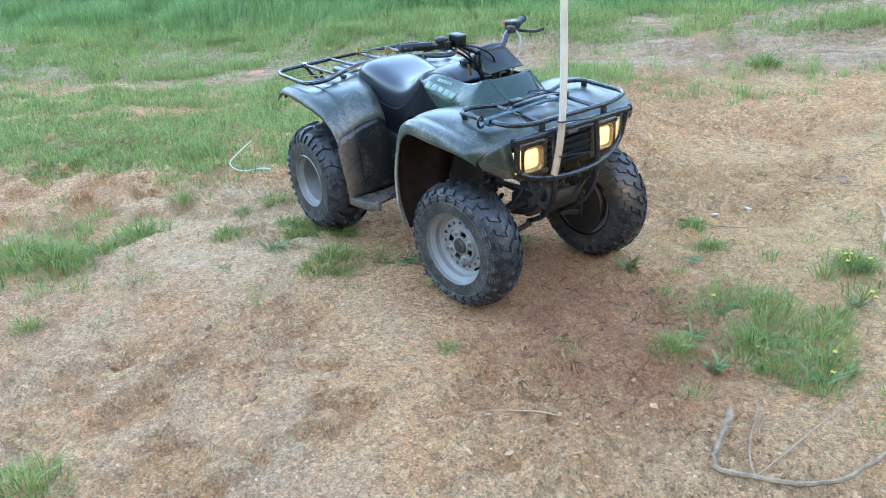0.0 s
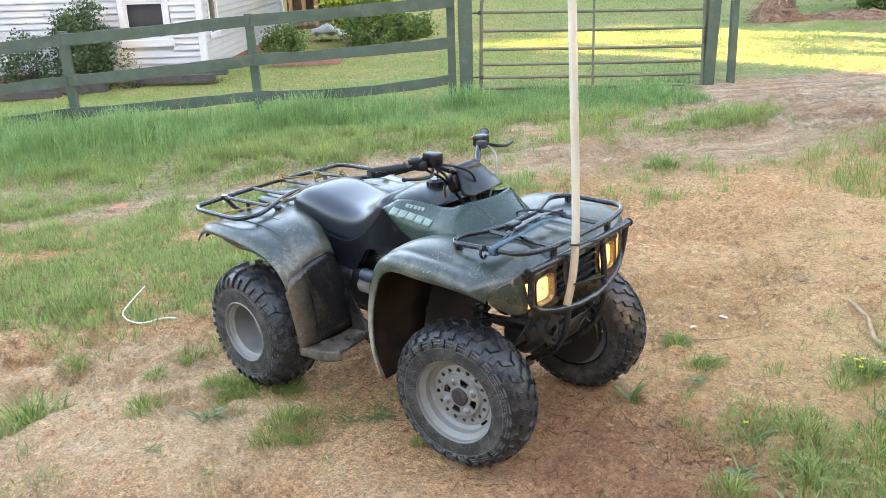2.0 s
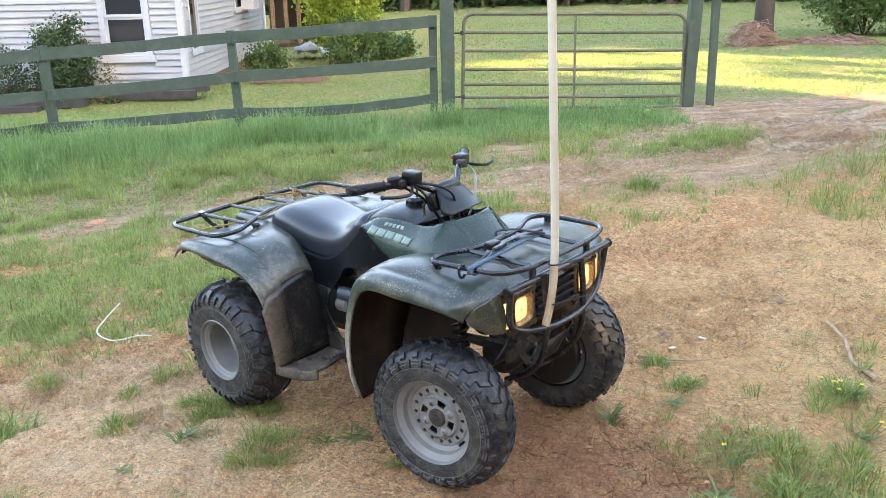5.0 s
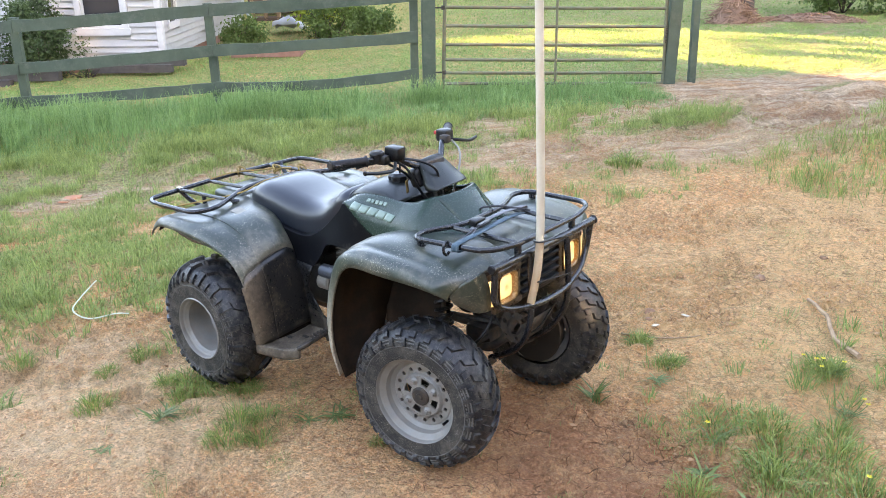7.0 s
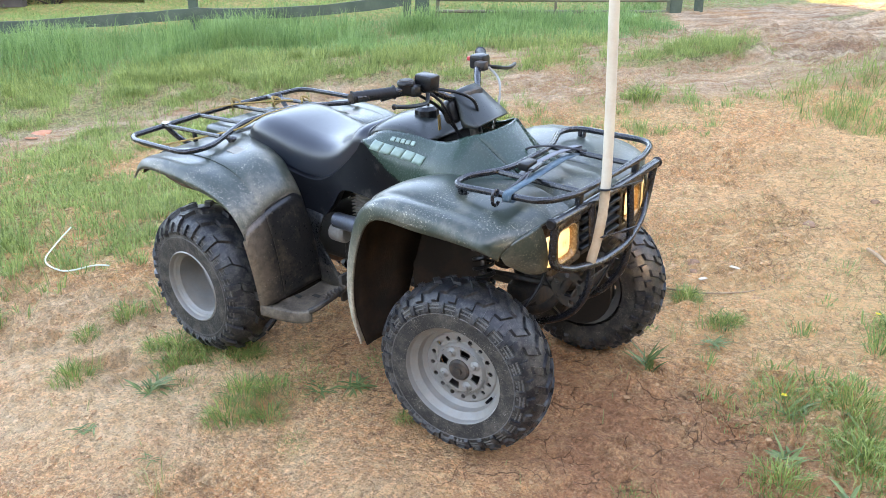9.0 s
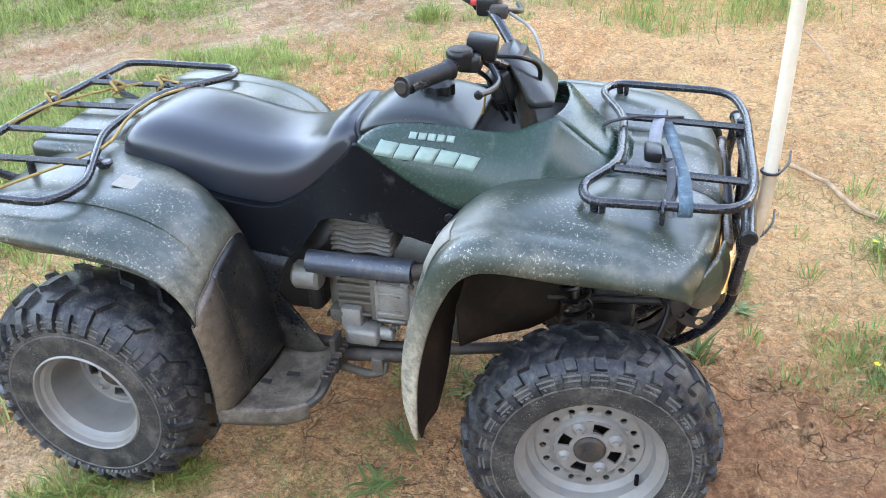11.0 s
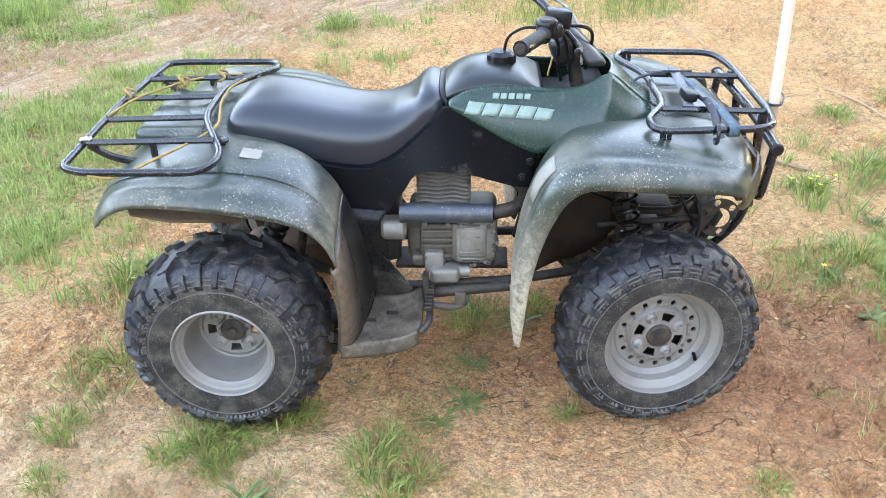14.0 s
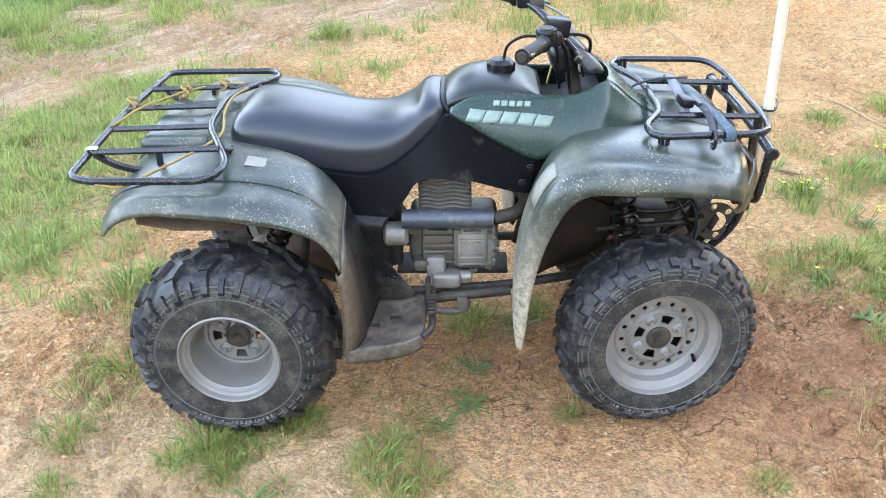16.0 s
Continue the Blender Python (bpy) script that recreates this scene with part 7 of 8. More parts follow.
def stems_of(rng, base, targets, r0, bend=0.15):
    g = Geo()
    for t in targets:
        a, b = Vector(base), Vector(t)
        m = (a + b) / 2 + Vector(rng.normal(size=3) * bend)
        pts = [a + (m - a) * s if k < 2 else m + (b - m) * s for k, s in ((0, 0.0), (1, 0.5), (2, 0.0), (3, 0.5), (4, 1.0))]
        g.join(tube(pts, [r0, r0 * 0.8, r0 * 0.6, r0 * 0.4, r0 * 0.15], 6, caps=False))
    return g


def bush(name, label, x, y, rx, rz, leaves, size, material, seed, stems=9, clumps=90, spread=0.09, lift=0.55, group=""):
    rng = np.random.default_rng(seed)
    z = float(height(x, y, False))
    b = thing(name, label, "bush", group)
    cz = z + rz * (0.2 + lift)
    ts = crown_ball(x, y, cz, rx * 0.8, rz * 0.8)(rng, stems)
    part("stem", stems_of(rng, (x, y, z - 0.05), ts, 0.018), M_BARK, b)
    v, tri = leaf_cards(clumped(rng, leaves, clumps, spread, crown_ball(x, y, cz, rx, rz)), size, rng)
    keep = v[:, 2].reshape(-1, 4).min(1) > z - 0.02
    v = v.reshape(-1, 4, 3)[keep].reshape(-1, 3)
    k = np.arange(keep.sum())[:, None] * 4
    tri = np.concatenate([k + [[0, 1, 2]], k + [[0, 2, 3]]])
    ob = new("leaves", raw_mesh("leaves", v, tri, material))
    ob.parent = b
    return b


def hp(r, h):
    return at_house(r, h, 0)[:2]


bush("shrub", "dense dark green shrub against the white house wall", *hp(-5.9, 11.55), 0.52, 0.85, 9000, 0.035, M_LEAF_DARK, 1, clumps=160, spread=0.08, lift=0.62)
bush("shrub", "open thin-leaved dark shrub against the house wall", *hp(-6.9, 11.5), 0.55, 0.55, 2600, 0.035, M_LEAF_DARK, 2, 16, 70, 0.09, 0.62)
bush("shrub", "straggly open shrub against the house wall", *hp(-8.3, 11.4), 0.85, 0.55, 2600, 0.035, M_LEAF_DARK, 3, 22, 80, 0.09, 0.62)
bush("shrub", "straggly open shrub against the house wall", *hp(-9.9, 11.3), 0.9, 0.6, 2600, 0.035, M_LEAF_DARK, 4, 22, 80, 0.09, 0.62)
bush("shrub", "small sparse shrub under the window", *hp(-5.15, 11.6), 0.25, 0.35, 350, 0.03, M_LEAF_DARK, 5, 8, 20, 0.06)
bush("shrub", "small grey-green shrub at the house side", *hp(-3.25, 15.6), 0.5, 0.38, 2600, 0.04, M_LEAF_MID, 6, 8, 50, 0.08, 0.5)
bush("shrub", "low leafy green bush on the lawn", *hp(-0.55, 17.3), 0.62, 0.36, 4200, 0.055, M_LEAF_MID, 7, 8, 70, 0.08, 0.5)
bush("shrub", "tall fine green weedy bush before the tree", *hp(-1.35, 16.2), 0.6, 0.62, 4200, 0.045, M_LEAF_MID, 8, 12, 80, 0.09, 0.5)
bush("young_tree", "young tree with bright yellow-green spring leaves", *hp(-1.65, 17.4), 1.0, 1.15, 8000, 0.075, M_LEAF_LIGHT, 9, 16, 110, 0.17, 1.1)


def tree(name, label, x, y, r, tall, crown, leaves, size, material, seed, limbs=10, lean=(0, 0), crown_z=0.72):
    rng = np.random.default_rng(seed)
    z = float(height(x, y, False))
    t = thing(name, label, "tree")
    g = Geo()
    rows = []
    for i in range(13):
        f = i / 12
        rad = r * (1.25 - 0.25 * min(1, f * 8)) * (1 - 0.75 * f) + 0.01
        c = (x + lean[0] * f * tall, y + lean[1] * f * tall, z - 0.1 + f * tall)
        rows.append([(c[0] + rad * (1 + 0.10 * math.sin(5 * a + i * 1.3) + 0.05 * math.sin(11 * a)) * math.cos(a), c[1] + rad * (1 + 0.10 * math.sin(5 * a + i * 1.3)) * math.sin(a), c[2]) for a in np.linspace(0, 2 * math.pi, 16, endpoint=False)])
    part("trunk", sheet(spline(rows, 2), close_v=True), M_BARK, t, angle=80)
    cz = z + tall * crown_z
    tips = crown_ball(x, y, cz, crown * 0.85, crown * 0.9)(rng, limbs)
    for q in tips:
        zb = min(max(q[2] - crown * 0.5, z + tall * 0.35), z + tall * 0.9)
        part("limb", stems_of(rng, (x, y, zb), [q], r * 0.3, 0.3), M_BARK, t)
    v, tri = leaf_cards(clumped(rng, leaves, max(40, leaves // 60), size * 2.6, crown_ball(x, y, cz, crown, crown)), size, rng)
    ob = new("crown", raw_mesh("crown", v, tri, material))
    ob.parent = t
    return t


tree("pine_tree", "tall tree with rough brown bark on a leaf mound", -4.35, 16.1, 0.17, 11.0, 3.2, 9000, 0.16, M_LEAF_DARK, 21, crown_z=0.85)
bush("evergreen_bush", "large olive green drooping evergreen bush", -3.0, 18.3, 1.35, 1.35, 16000, 0.055, M_LEAF_MID, 22, 10, 220, 0.13, 0.75)
bush("evergreen_bush", "large olive green drooping evergreen bush", -1.0, 19.2, 1.4, 1.4, 14000, 0.055, M_LEAF_MID, 23, 10, 220, 0.13, 0.75)


def mound(name, label, x, y, rx, ry, tall, n, seed, material):
    """A heap of roots, bark and dead twigs."""
    rng = np.random.default_rng(seed)
    m = thing(name, label, "debris")
    g = Geo()
    for i in range(n):
        a, rr = rng.uniform(0, 2 * math.pi), rng.uniform(0, 1) ** 0.6
        px, py = x + rx * rr * math.cos(a), y + ry * rr * math.sin(a)
        pz = float(height(px, py, False)) + tall * max(0.0, 1 - rr ** 2) * rng.uniform(0.5, 1.0)
        d = Vector(rng.normal(size=3))
        d.z = -abs(d.z) * 0.5
        d.normalize()
        ln = rng.uniform(0.1, 0.4)
        p = Vector((px, py, pz))
        q = p + d * ln
        q.z = max(q.z, float(height(q.x, q.y, False)) + 0.005)
        g.join(tube([p, (p + q) / 2 + Vector(rng.normal(size=3) * 0.03), q], [0.012, 0.009, 0.004], 5, caps=False))
    part("twig", g, material, m)
    rows = []
    for i in range(9):
        f = i / 8
        rows.append([(x + rx * f * math.cos(a) * (1 + 0.15 * math.sin(3 * a)), y + ry * f * math.sin(a), float(height(x + rx * f * math.cos(a), y + ry * f * math.sin(a), False)) - 0.01 + tall * 0.75 * (1 - f * f) * (1 + 0.15 * math.sin(4 * a + i))) for a in np.linspace(0, 2 * math.pi, 24, endpoint=False)])
    part("earth", sheet(rows, close_v=True), material, m)


mound("root_heap", "pinkish heap of torn roots and bark at the tree foot", -4.35, 15.6, 0.50, 0.42, 0.52, 420, 31, M_DEBRIS)
mound("brush_heap", "low heap of reddish dead brush", -3.0, 16.3, 1.0, 0.45, 0.16, 420, 32, M_DEBRIS)


def build_woods():
    """Dark woods behind the lawn: many trunks and a ragged wall of leaves, too far to count."""
    rng = np.random.default_rng(51)
    g = Geo()
    n = 150
    for i in range(n):
        a = rng.uniform(radians(62), radians(152))
        d = rng.uniform(35.5, 54)
        x, y = 2 + d * math.cos(a), -2 + d * math.sin(a)
        z = float(height(x, y, False))
        r = rng.uniform(0.09, 0.24)
        ln = rng.normal(size=2) * 0.3
        g.join(tube([(x, y, z - 0.2), (x + ln[0], y + ln[1], z + 5), (x + 2 * ln[0], y + 2 * ln[1], z + 8.5)], [r * 1.15, r * 0.85, r * 0.4], 7, caps=False))
    w = new("far_woods_trunks", mesh_of("far_woods_trunks", g, M_BARK))
    tagged(w, "dark tree trunks of the woods behind the lawn", "woods", kind="stuff")
    m = 46000
    a = rng.uniform(radians(55), radians(160), m)
    low = rng.uniform(0, 1, m) < 0.3
    d = np.where(low, rng.uniform(36.5, 50, m), rng.uniform(36, 62, m))
    z = np.where(low, rng.uniform(0.0, 2.4, m), rng.uniform(2.0, 8.5, m))
    x, y = 2 + d * np.cos(a), -2 + d * np.sin(a)
    z = z + height(x, y, False)
    v, tri = leaf_cards(np.stack([x, y, z], 1), 0.55, rng, 1.4)
    w = new("far_woods_leaves", raw_mesh("far_woods_leaves", v, tri, M_LEAF_DARK))
    tagged(w, "dense dark green foliage of the woods behind the lawn", "woods", kind="stuff")


def build_shade_woods():
    """Unseen woods added on the sun's side, which keep the quad in the shade and leave a lit lane over the lawn."""
    rng = np.random.default_rng(52)
    s, m = np.array([0.98, -0.20]), np.array([0.20, 0.98])
    # leaf walls either side of the lane; sparse dapple and a high canopy trim it
    for q0, q1, z0, count in ((-30.0, 8.5, 0.0, 34000), (13.0, 34.0, 0.0, 16000), (7.6, 13.8, 0.0, 260), (7.6, 13.8, 9.3, 6000)):
        q = rng.uniform(q0, q1, count)
        far = rng.uniform(23, 29, count) if z0 == 0 else rng.uniform(24.6, 25.4, count)
        p = far[:, None] * s + q[:, None] * m
        z = z0 + rng.uniform(0, 18.0 - z0, count) * rng.uniform(0.85, 1.0, count) + 0.3
        v, tri = leaf_cards(np.stack([p[:, 0], p[:, 1], z], 1), 0.55, rng, 1.4)
        w = new("near_woods_leaves", raw_mesh("near_woods_leaves", v, tri, M_LEAF_DARK))
        tagged(w, "unseen dense dark green foliage added to block light", "woods", kind="stuff")
    # low unseen leaf ring behind the viewpoint, added to cut sky light from there
    m2 = 16000
    a = rng.uniform(radians(160), radians(325), m2)
    d = rng.uniform(24, 31, m2)
    x, y = d * np.cos(a), d * np.sin(a)
    v, tri = leaf_cards(np.stack([x, y, rng.uniform(0.2, 5.5, m2) * rng.uniform(0.7, 1.0, m2)], 1), 0.6, rng, 1.4)
    w = new("near_woods_leaves", raw_mesh("near_woods_leaves", v, tri, M_LEAF_DARK))
    tagged(w, "unseen dense dark green foliage added to block light", "woods", kind="stuff")
    g = Geo()
    for i in range(26):
        q = rng.uniform(-28, 8.5) if i < 18 else rng.uniform(14, 32)
        p = rng.uniform(24, 28) * s + q * m
        g.join(tube([(p[0], p[1], -0.3), (p[0], p[1], 6), (p[0] + 0.2, p[1], 12)], [0.22, 0.16, 0.06], 7, caps=False))
    w = new("near_woods_trunks", mesh_of("near_woods_trunks", g, M_BARK))
    tagged(w, "unseen dark tree trunks added under the shading foliage", "woods", kind="stuff")


build_woods()
build_shade_woods()

# ---- grass ----
def blades(x, y, tall, wide, rng, lean=0.45, ground=True, outward=None, bend=None):
    """Grass blades at places x, y: vertices and triangles."""
    n = len(x)
    z = height(x, y) - 0.01 if ground else np.zeros(n)
    a = rng.uniform(0, 2 * np.pi, n)
    b = rng.uniform(0, 2 * np.pi, n) if outward is None else outward + rng.normal(size=n) * 0.7
    if bend is not None:
        b = bend
    h = tall * rng.uniform(0.5, 1.15, n)
    w = wide * rng.uniform(0.7, 1.3, n)
    ln = lean * rng.uniform(0.1, 1.0, n)
    base = np.stack([x, y, z], 1)
    side = np.stack([np.cos(a), np.sin(a), np.zeros(n)], 1) * w[:, None] / 2
    out = np.stack([np.cos(b), np.sin(b), np.zeros(n)], 1)
    up = np.array([0, 0, 1.0])
    low = base + up * (h * 0.45)[:, None] + out * (h * ln * 0.14)[:, None]
    mid = base + up * (h * (0.80 - 0.12 * ln))[:, None] + out * (h * ln * 0.48)[:, None]
    tip = base + up * (h * np.maximum(1 - 0.45 * ln, 0.15))[:, None] + out * (h * ln)[:, None]
    if outward is None:
        v = np.stack([base - side, base + side, mid - side * 0.7, mid + side * 0.7, tip], 1).reshape(-1, 3)
        k = np.arange(n)[:, None] * 5
        return v, np.concatenate([k + [[0, 1, 3]], k + [[0, 3, 2]], k + [[2, 3, 4]]])
    v = np.stack([base - side * 0.7, base + side * 0.7, low - side, low + side, mid - side * 0.7, mid + side * 0.7, tip], 1).reshape(-1, 3)
    k = np.arange(n)[:, None] * 7
    return v, np.concatenate([k + [[0, 1, 3]], k + [[0, 3, 2]], k + [[2, 3, 5]], k + [[2, 5, 4]], k + [[4, 5, 6]]])


def scatter(rng, n, x0, x1, y0, y1, weight):
    x, y = rng.uniform(x0, x1, n), rng.uniform(y0, y1, n)
    keep = rng.uniform(0, 1, n) < weight(x, y)
    return x[keep], y[keep]


def grass_field(name, label, n, box, weight, tall, wide, seed, material, lean=0.45):
    rng = np.random.default_rng(seed)
    x, y = scatter(rng, n, *box, weight)
    t = tall(x, y) if callable(tall) else np.full(len(x), tall)
    v, tri = blades(x, y, t, wide, rng, lean)
    ob = new(name, raw_mesh(name, v, tri, material))
    return tagged(ob, label, "grass", kind="stuff")


def clump_field(name, label, n, box, weight, per, spread, tall, wide, seed, material, lean=1.0):
    """Grass in small clumps whose blades lean outwards."""
    rng = np.random.default_rng(seed)
    cx, cy = scatter(rng, n, *box, weight)
    k = len(cx)
    size = rng.uniform(0.45, 1.25, k)
    t = (tall(cx, cy) if callable(tall) else np.full(k, tall)) * size
    count = np.maximum(3, (per * size * rng.uniform(0.6, 1.3, k)).astype(int))
    i = np.repeat(np.arange(k), count)
    a = rng.uniform(0, 2 * np.pi, len(i))
    r = spread * size[i] * rng.uniform(0, 1, len(i)) ** 0.6
    x, y = cx[i] + r * np.cos(a), cy[i] + r * np.sin(a)
    v, tri = blades(x, y, t[i], wide, rng, lean, bend=a + rng.normal(size=len(i)) * 0.6)
    ob = new(name, raw_mesh(name, v, tri, material))
    return tagged(ob, label, "grass", kind="stuff")


def uvw(f):
    return lambda x, y: f(*uv_of(x, y), x, y)


grass_field("tall_grass", "tall fresh green grass along the fence", 300000, (-9, 1.5, -3, 8.2),
            uvw(lambda u, v, x, y: smooth_step(-0.15, 0.25, v - fence_edge(u)) * (1 - smooth_step(6.9, 7.3, v)) * (u < 3.95) * (u > -7.5) * (0.35 + 0.65 * smooth_step(0.35, 0.6, fbm(x * 1.7, y * 1.7, 3, 8)))),
            uvw(lambda u, v, x, y: (0.06 + 0.34 * smooth_step(0.25, 0.75, fbm(x * 2.3, y * 2.3, 4, 77))) * (1.1 - 0.5 * smooth_step(0.0, 2.4, u)) * (0.45 + 0.55 * smooth_step(0.0, 0.8, v - fence_edge(u)))), 0.0065, 61, M_GRASS_TALL, 0.95)
grass_field("yard_grass", "mown green lawn beyond the fence", 300000, (-16, 6, 0, 20),
            uvw(lambda u, v, x, y: smooth_step(6.9, 7.3, v) * (1 - smooth_step(13.5, 15.5, v)) * cover(x, y)), lambda x, y: 0.026 + 0.035 * fbm(x * 1.4, y * 1.4, 3, 19), 0.011, 62, M_LAWN, 1.2)
grass_field("far_lawn_grass", "mown green lawn beyond the fence", 120000, (-32, 6, 8, 40),
            uvw(lambda u, v, x, y: smooth_step(13.5, 15.5, v) * (1 - 0.5 * smooth_step(22, 34, v)) * (1 - 0.95 * bare_yard(u, v))), 0.05, 0.024, 63, M_LAWN, 1.1)
clump_field("patchy_grass", "patchy short grass in clumps over bare clay", 52000, (-7.5, 3.4, -2.6, 6.2),
            uvw(lambda u, v, x, y: (v < 5.3) * cover(x, y) ** 1.15 * np.maximum(0.12 + 0.88 * smooth_step(0.42, 0.60, fbm(x * 4.2, y * 4.2, 3, 90)), 0.62 * smooth_step(-0.7, -1.2, x) * (v < 2.9))), 20, 0.045,
            uvw(lambda u, v, x, y: 0.040 + 0.075 * fbm(x * 1.9, y * 1.9, 3, 15) + 0.06 * smooth_step(3.9, 4.8, v)), 0.0052, 64, M_GRASS, 1.1)
grass_field("dry_grass", "sparse dry and green grass stems over bare clay", 110000, (-6.5, 4.5, -2.6, 6.5),
            uvw(lambda u, v, x, y: (v < 5.2) * (0.03 + 0.35 * cover(x, y))), 0.06, 0.004, 65, M_GRASS_DRY, 1.0)

grass_field("bank_grass", "dry yellow-green grass on the dirt bank", 45000, (-0.4, 4.2, 2.2, 8.0),
            uvw(lambda u, v, x, y: bank_cover(u, v) * (0.06 + 0.94 * smooth_step(0.48, 0.66, fbm(x * 3, y * 3, 3, 29)))), 0.16, 0.0045, 66, M_TUFT, 1.0)

grass_field("stubble", "short dry stubble and seedlings over bare clay", 130000, (-2.4, 3.4, 0.6, 6.4),
            uvw(lambda u, v, x, y: (v < 5.0) * smooth_step(0.2, 1.4, y) * (0.08 + 0.55 * smooth_step(0.46, 0.64, fbm(x * 2.2, y * 2.2, 4, 93)))), 0.030, 0.0030, 67, M_GRASS_DRY, 1.3)


def build_litter():
    """Dead straw and twig ends lying flat on the clay."""
    rng = np.random.default_rng(71)
    n = 46000
    x, y = rng.uniform(-4, 4, n), rng.uniform(-2.6, 5, n)
    u, v = uv_of(x, y)
    far = smooth_step(1.6, 2.4, v)
    keep = rng.uniform(0, 1, n) < 0.04 + 0.60 * far
    x, y, far = x[keep], y[keep], far[keep]
    n = len(x)
    a = rng.uniform(0, np.pi, n)
    ln, w = rng.uniform(0.005, 0.030, n) * (1 + 0.9 * far), rng.uniform(0.0005, 0.0013, n) * (1 + 0.8 * far)
    d = np.stack([np.cos(a), np.sin(a)], 1) * ln[:, None] / 2
    e = np.stack([-np.sin(a), np.cos(a)], 1) * w[:, None]
    c = np.stack([x, y], 1)
    pts = []
    for s, t in ((-1, -1), (1, -1), (1, 1), (-1, 1)):
        p = c + s * d + t * e
        pts.append(np.stack([p[:, 0], p[:, 1], height(p[:, 0], p[:, 1]) + 0.004], 1))
    v = np.stack(pts, 1).reshape(-1, 3)
    k = np.arange(n)[:, None] * 4
    ob = new("straw_litter", raw_mesh("straw_litter", v, np.concatenate([k + [[0, 1, 2]], k + [[0, 2, 3]]]), M_STRAW))
    tagged(ob, "dead straw and twig ends lying on the clay", "litter", kind="stuff")
    # clods and pebbles
    bv = np.array([(1, 0, 0), (0.1, 1, 0), (-1, 0.15, 0), (0, -1, 0.1), (0.25, 0.2, 0.95), (-0.1, 0, -0.9)])
    bf = np.array([(0, 1, 4), (1, 2, 4), (2, 3, 4), (3, 0, 4), (1, 0, 5), (2, 1, 5), (3, 2, 5), (0, 3, 5)])
    n = 110000
    x, y = rng.uniform(-2.6, 3.4, n), rng.uniform(-2.5, 4.5, n)
    keep = rng.uniform(0, 1, n) < np.maximum(0.12 + 0.88 * smooth_step(0.45, 0.62, fbm(x * 1.6, y * 1.6, 3, 57)), 0.75 * smooth_step(-0.7, -1.1, y))
    keep &= rng.uniform(0, 1, n) > 1.0 * blob(x, y, 1.65, -0.15, 0.9, 0.65)
    keep &= rng.uniform(0, 1, n) > 0.45 * sandy(x, y)
    x, y = x[keep], y[keep]
    n = len(x)
    r = 0.0028 + 0.0065 * rng.uniform(0, 1, n) ** 3 + 0.014 * (rng.uniform(0, 1, n) < 0.004) * rng.uniform(0.2, 1, n)
    sc = r[:, None] * rng.uniform(0.6, 1.4, (n, 3)) * [1, 1, 0.7]
    jit = 1 + rng.normal(size=(n, len(bv), 1)) * 0.25
    v = bv[None] * jit * sc[:, None, :]
    v = v + np.stack([x, y, height(x, y) + r * 0.15], 1)[:, None, :]
    tri = (bf[None] + (np.arange(n) * len(bv))[:, None, None]).reshape(-1, 3)
    ob = new("clods_and_pebbles", raw_mesh("clods_and_pebbles", v.reshape(-1, 3), tri, M_STONE))
    tagged(ob, "small clay clods and pale pebbles strewn over the ground", "pebbles", kind="stuff")


build_litter()


def tuft_mesh(seed, n, spread, tall, wide, material, lean=0.7):
    rng = np.random.default_rng(seed)
    r = spread * rng.uniform(0, 1, n) ** 0.7
    a = rng.uniform(0, 2 * np.pi, n)
    v, tri = blades(r * np.cos(a), r * np.sin(a), tall * (1 - 0.5 * r / spread), wide, rng, lean, False, a)
    return raw_mesh("grass_tuft", v, tri, material)


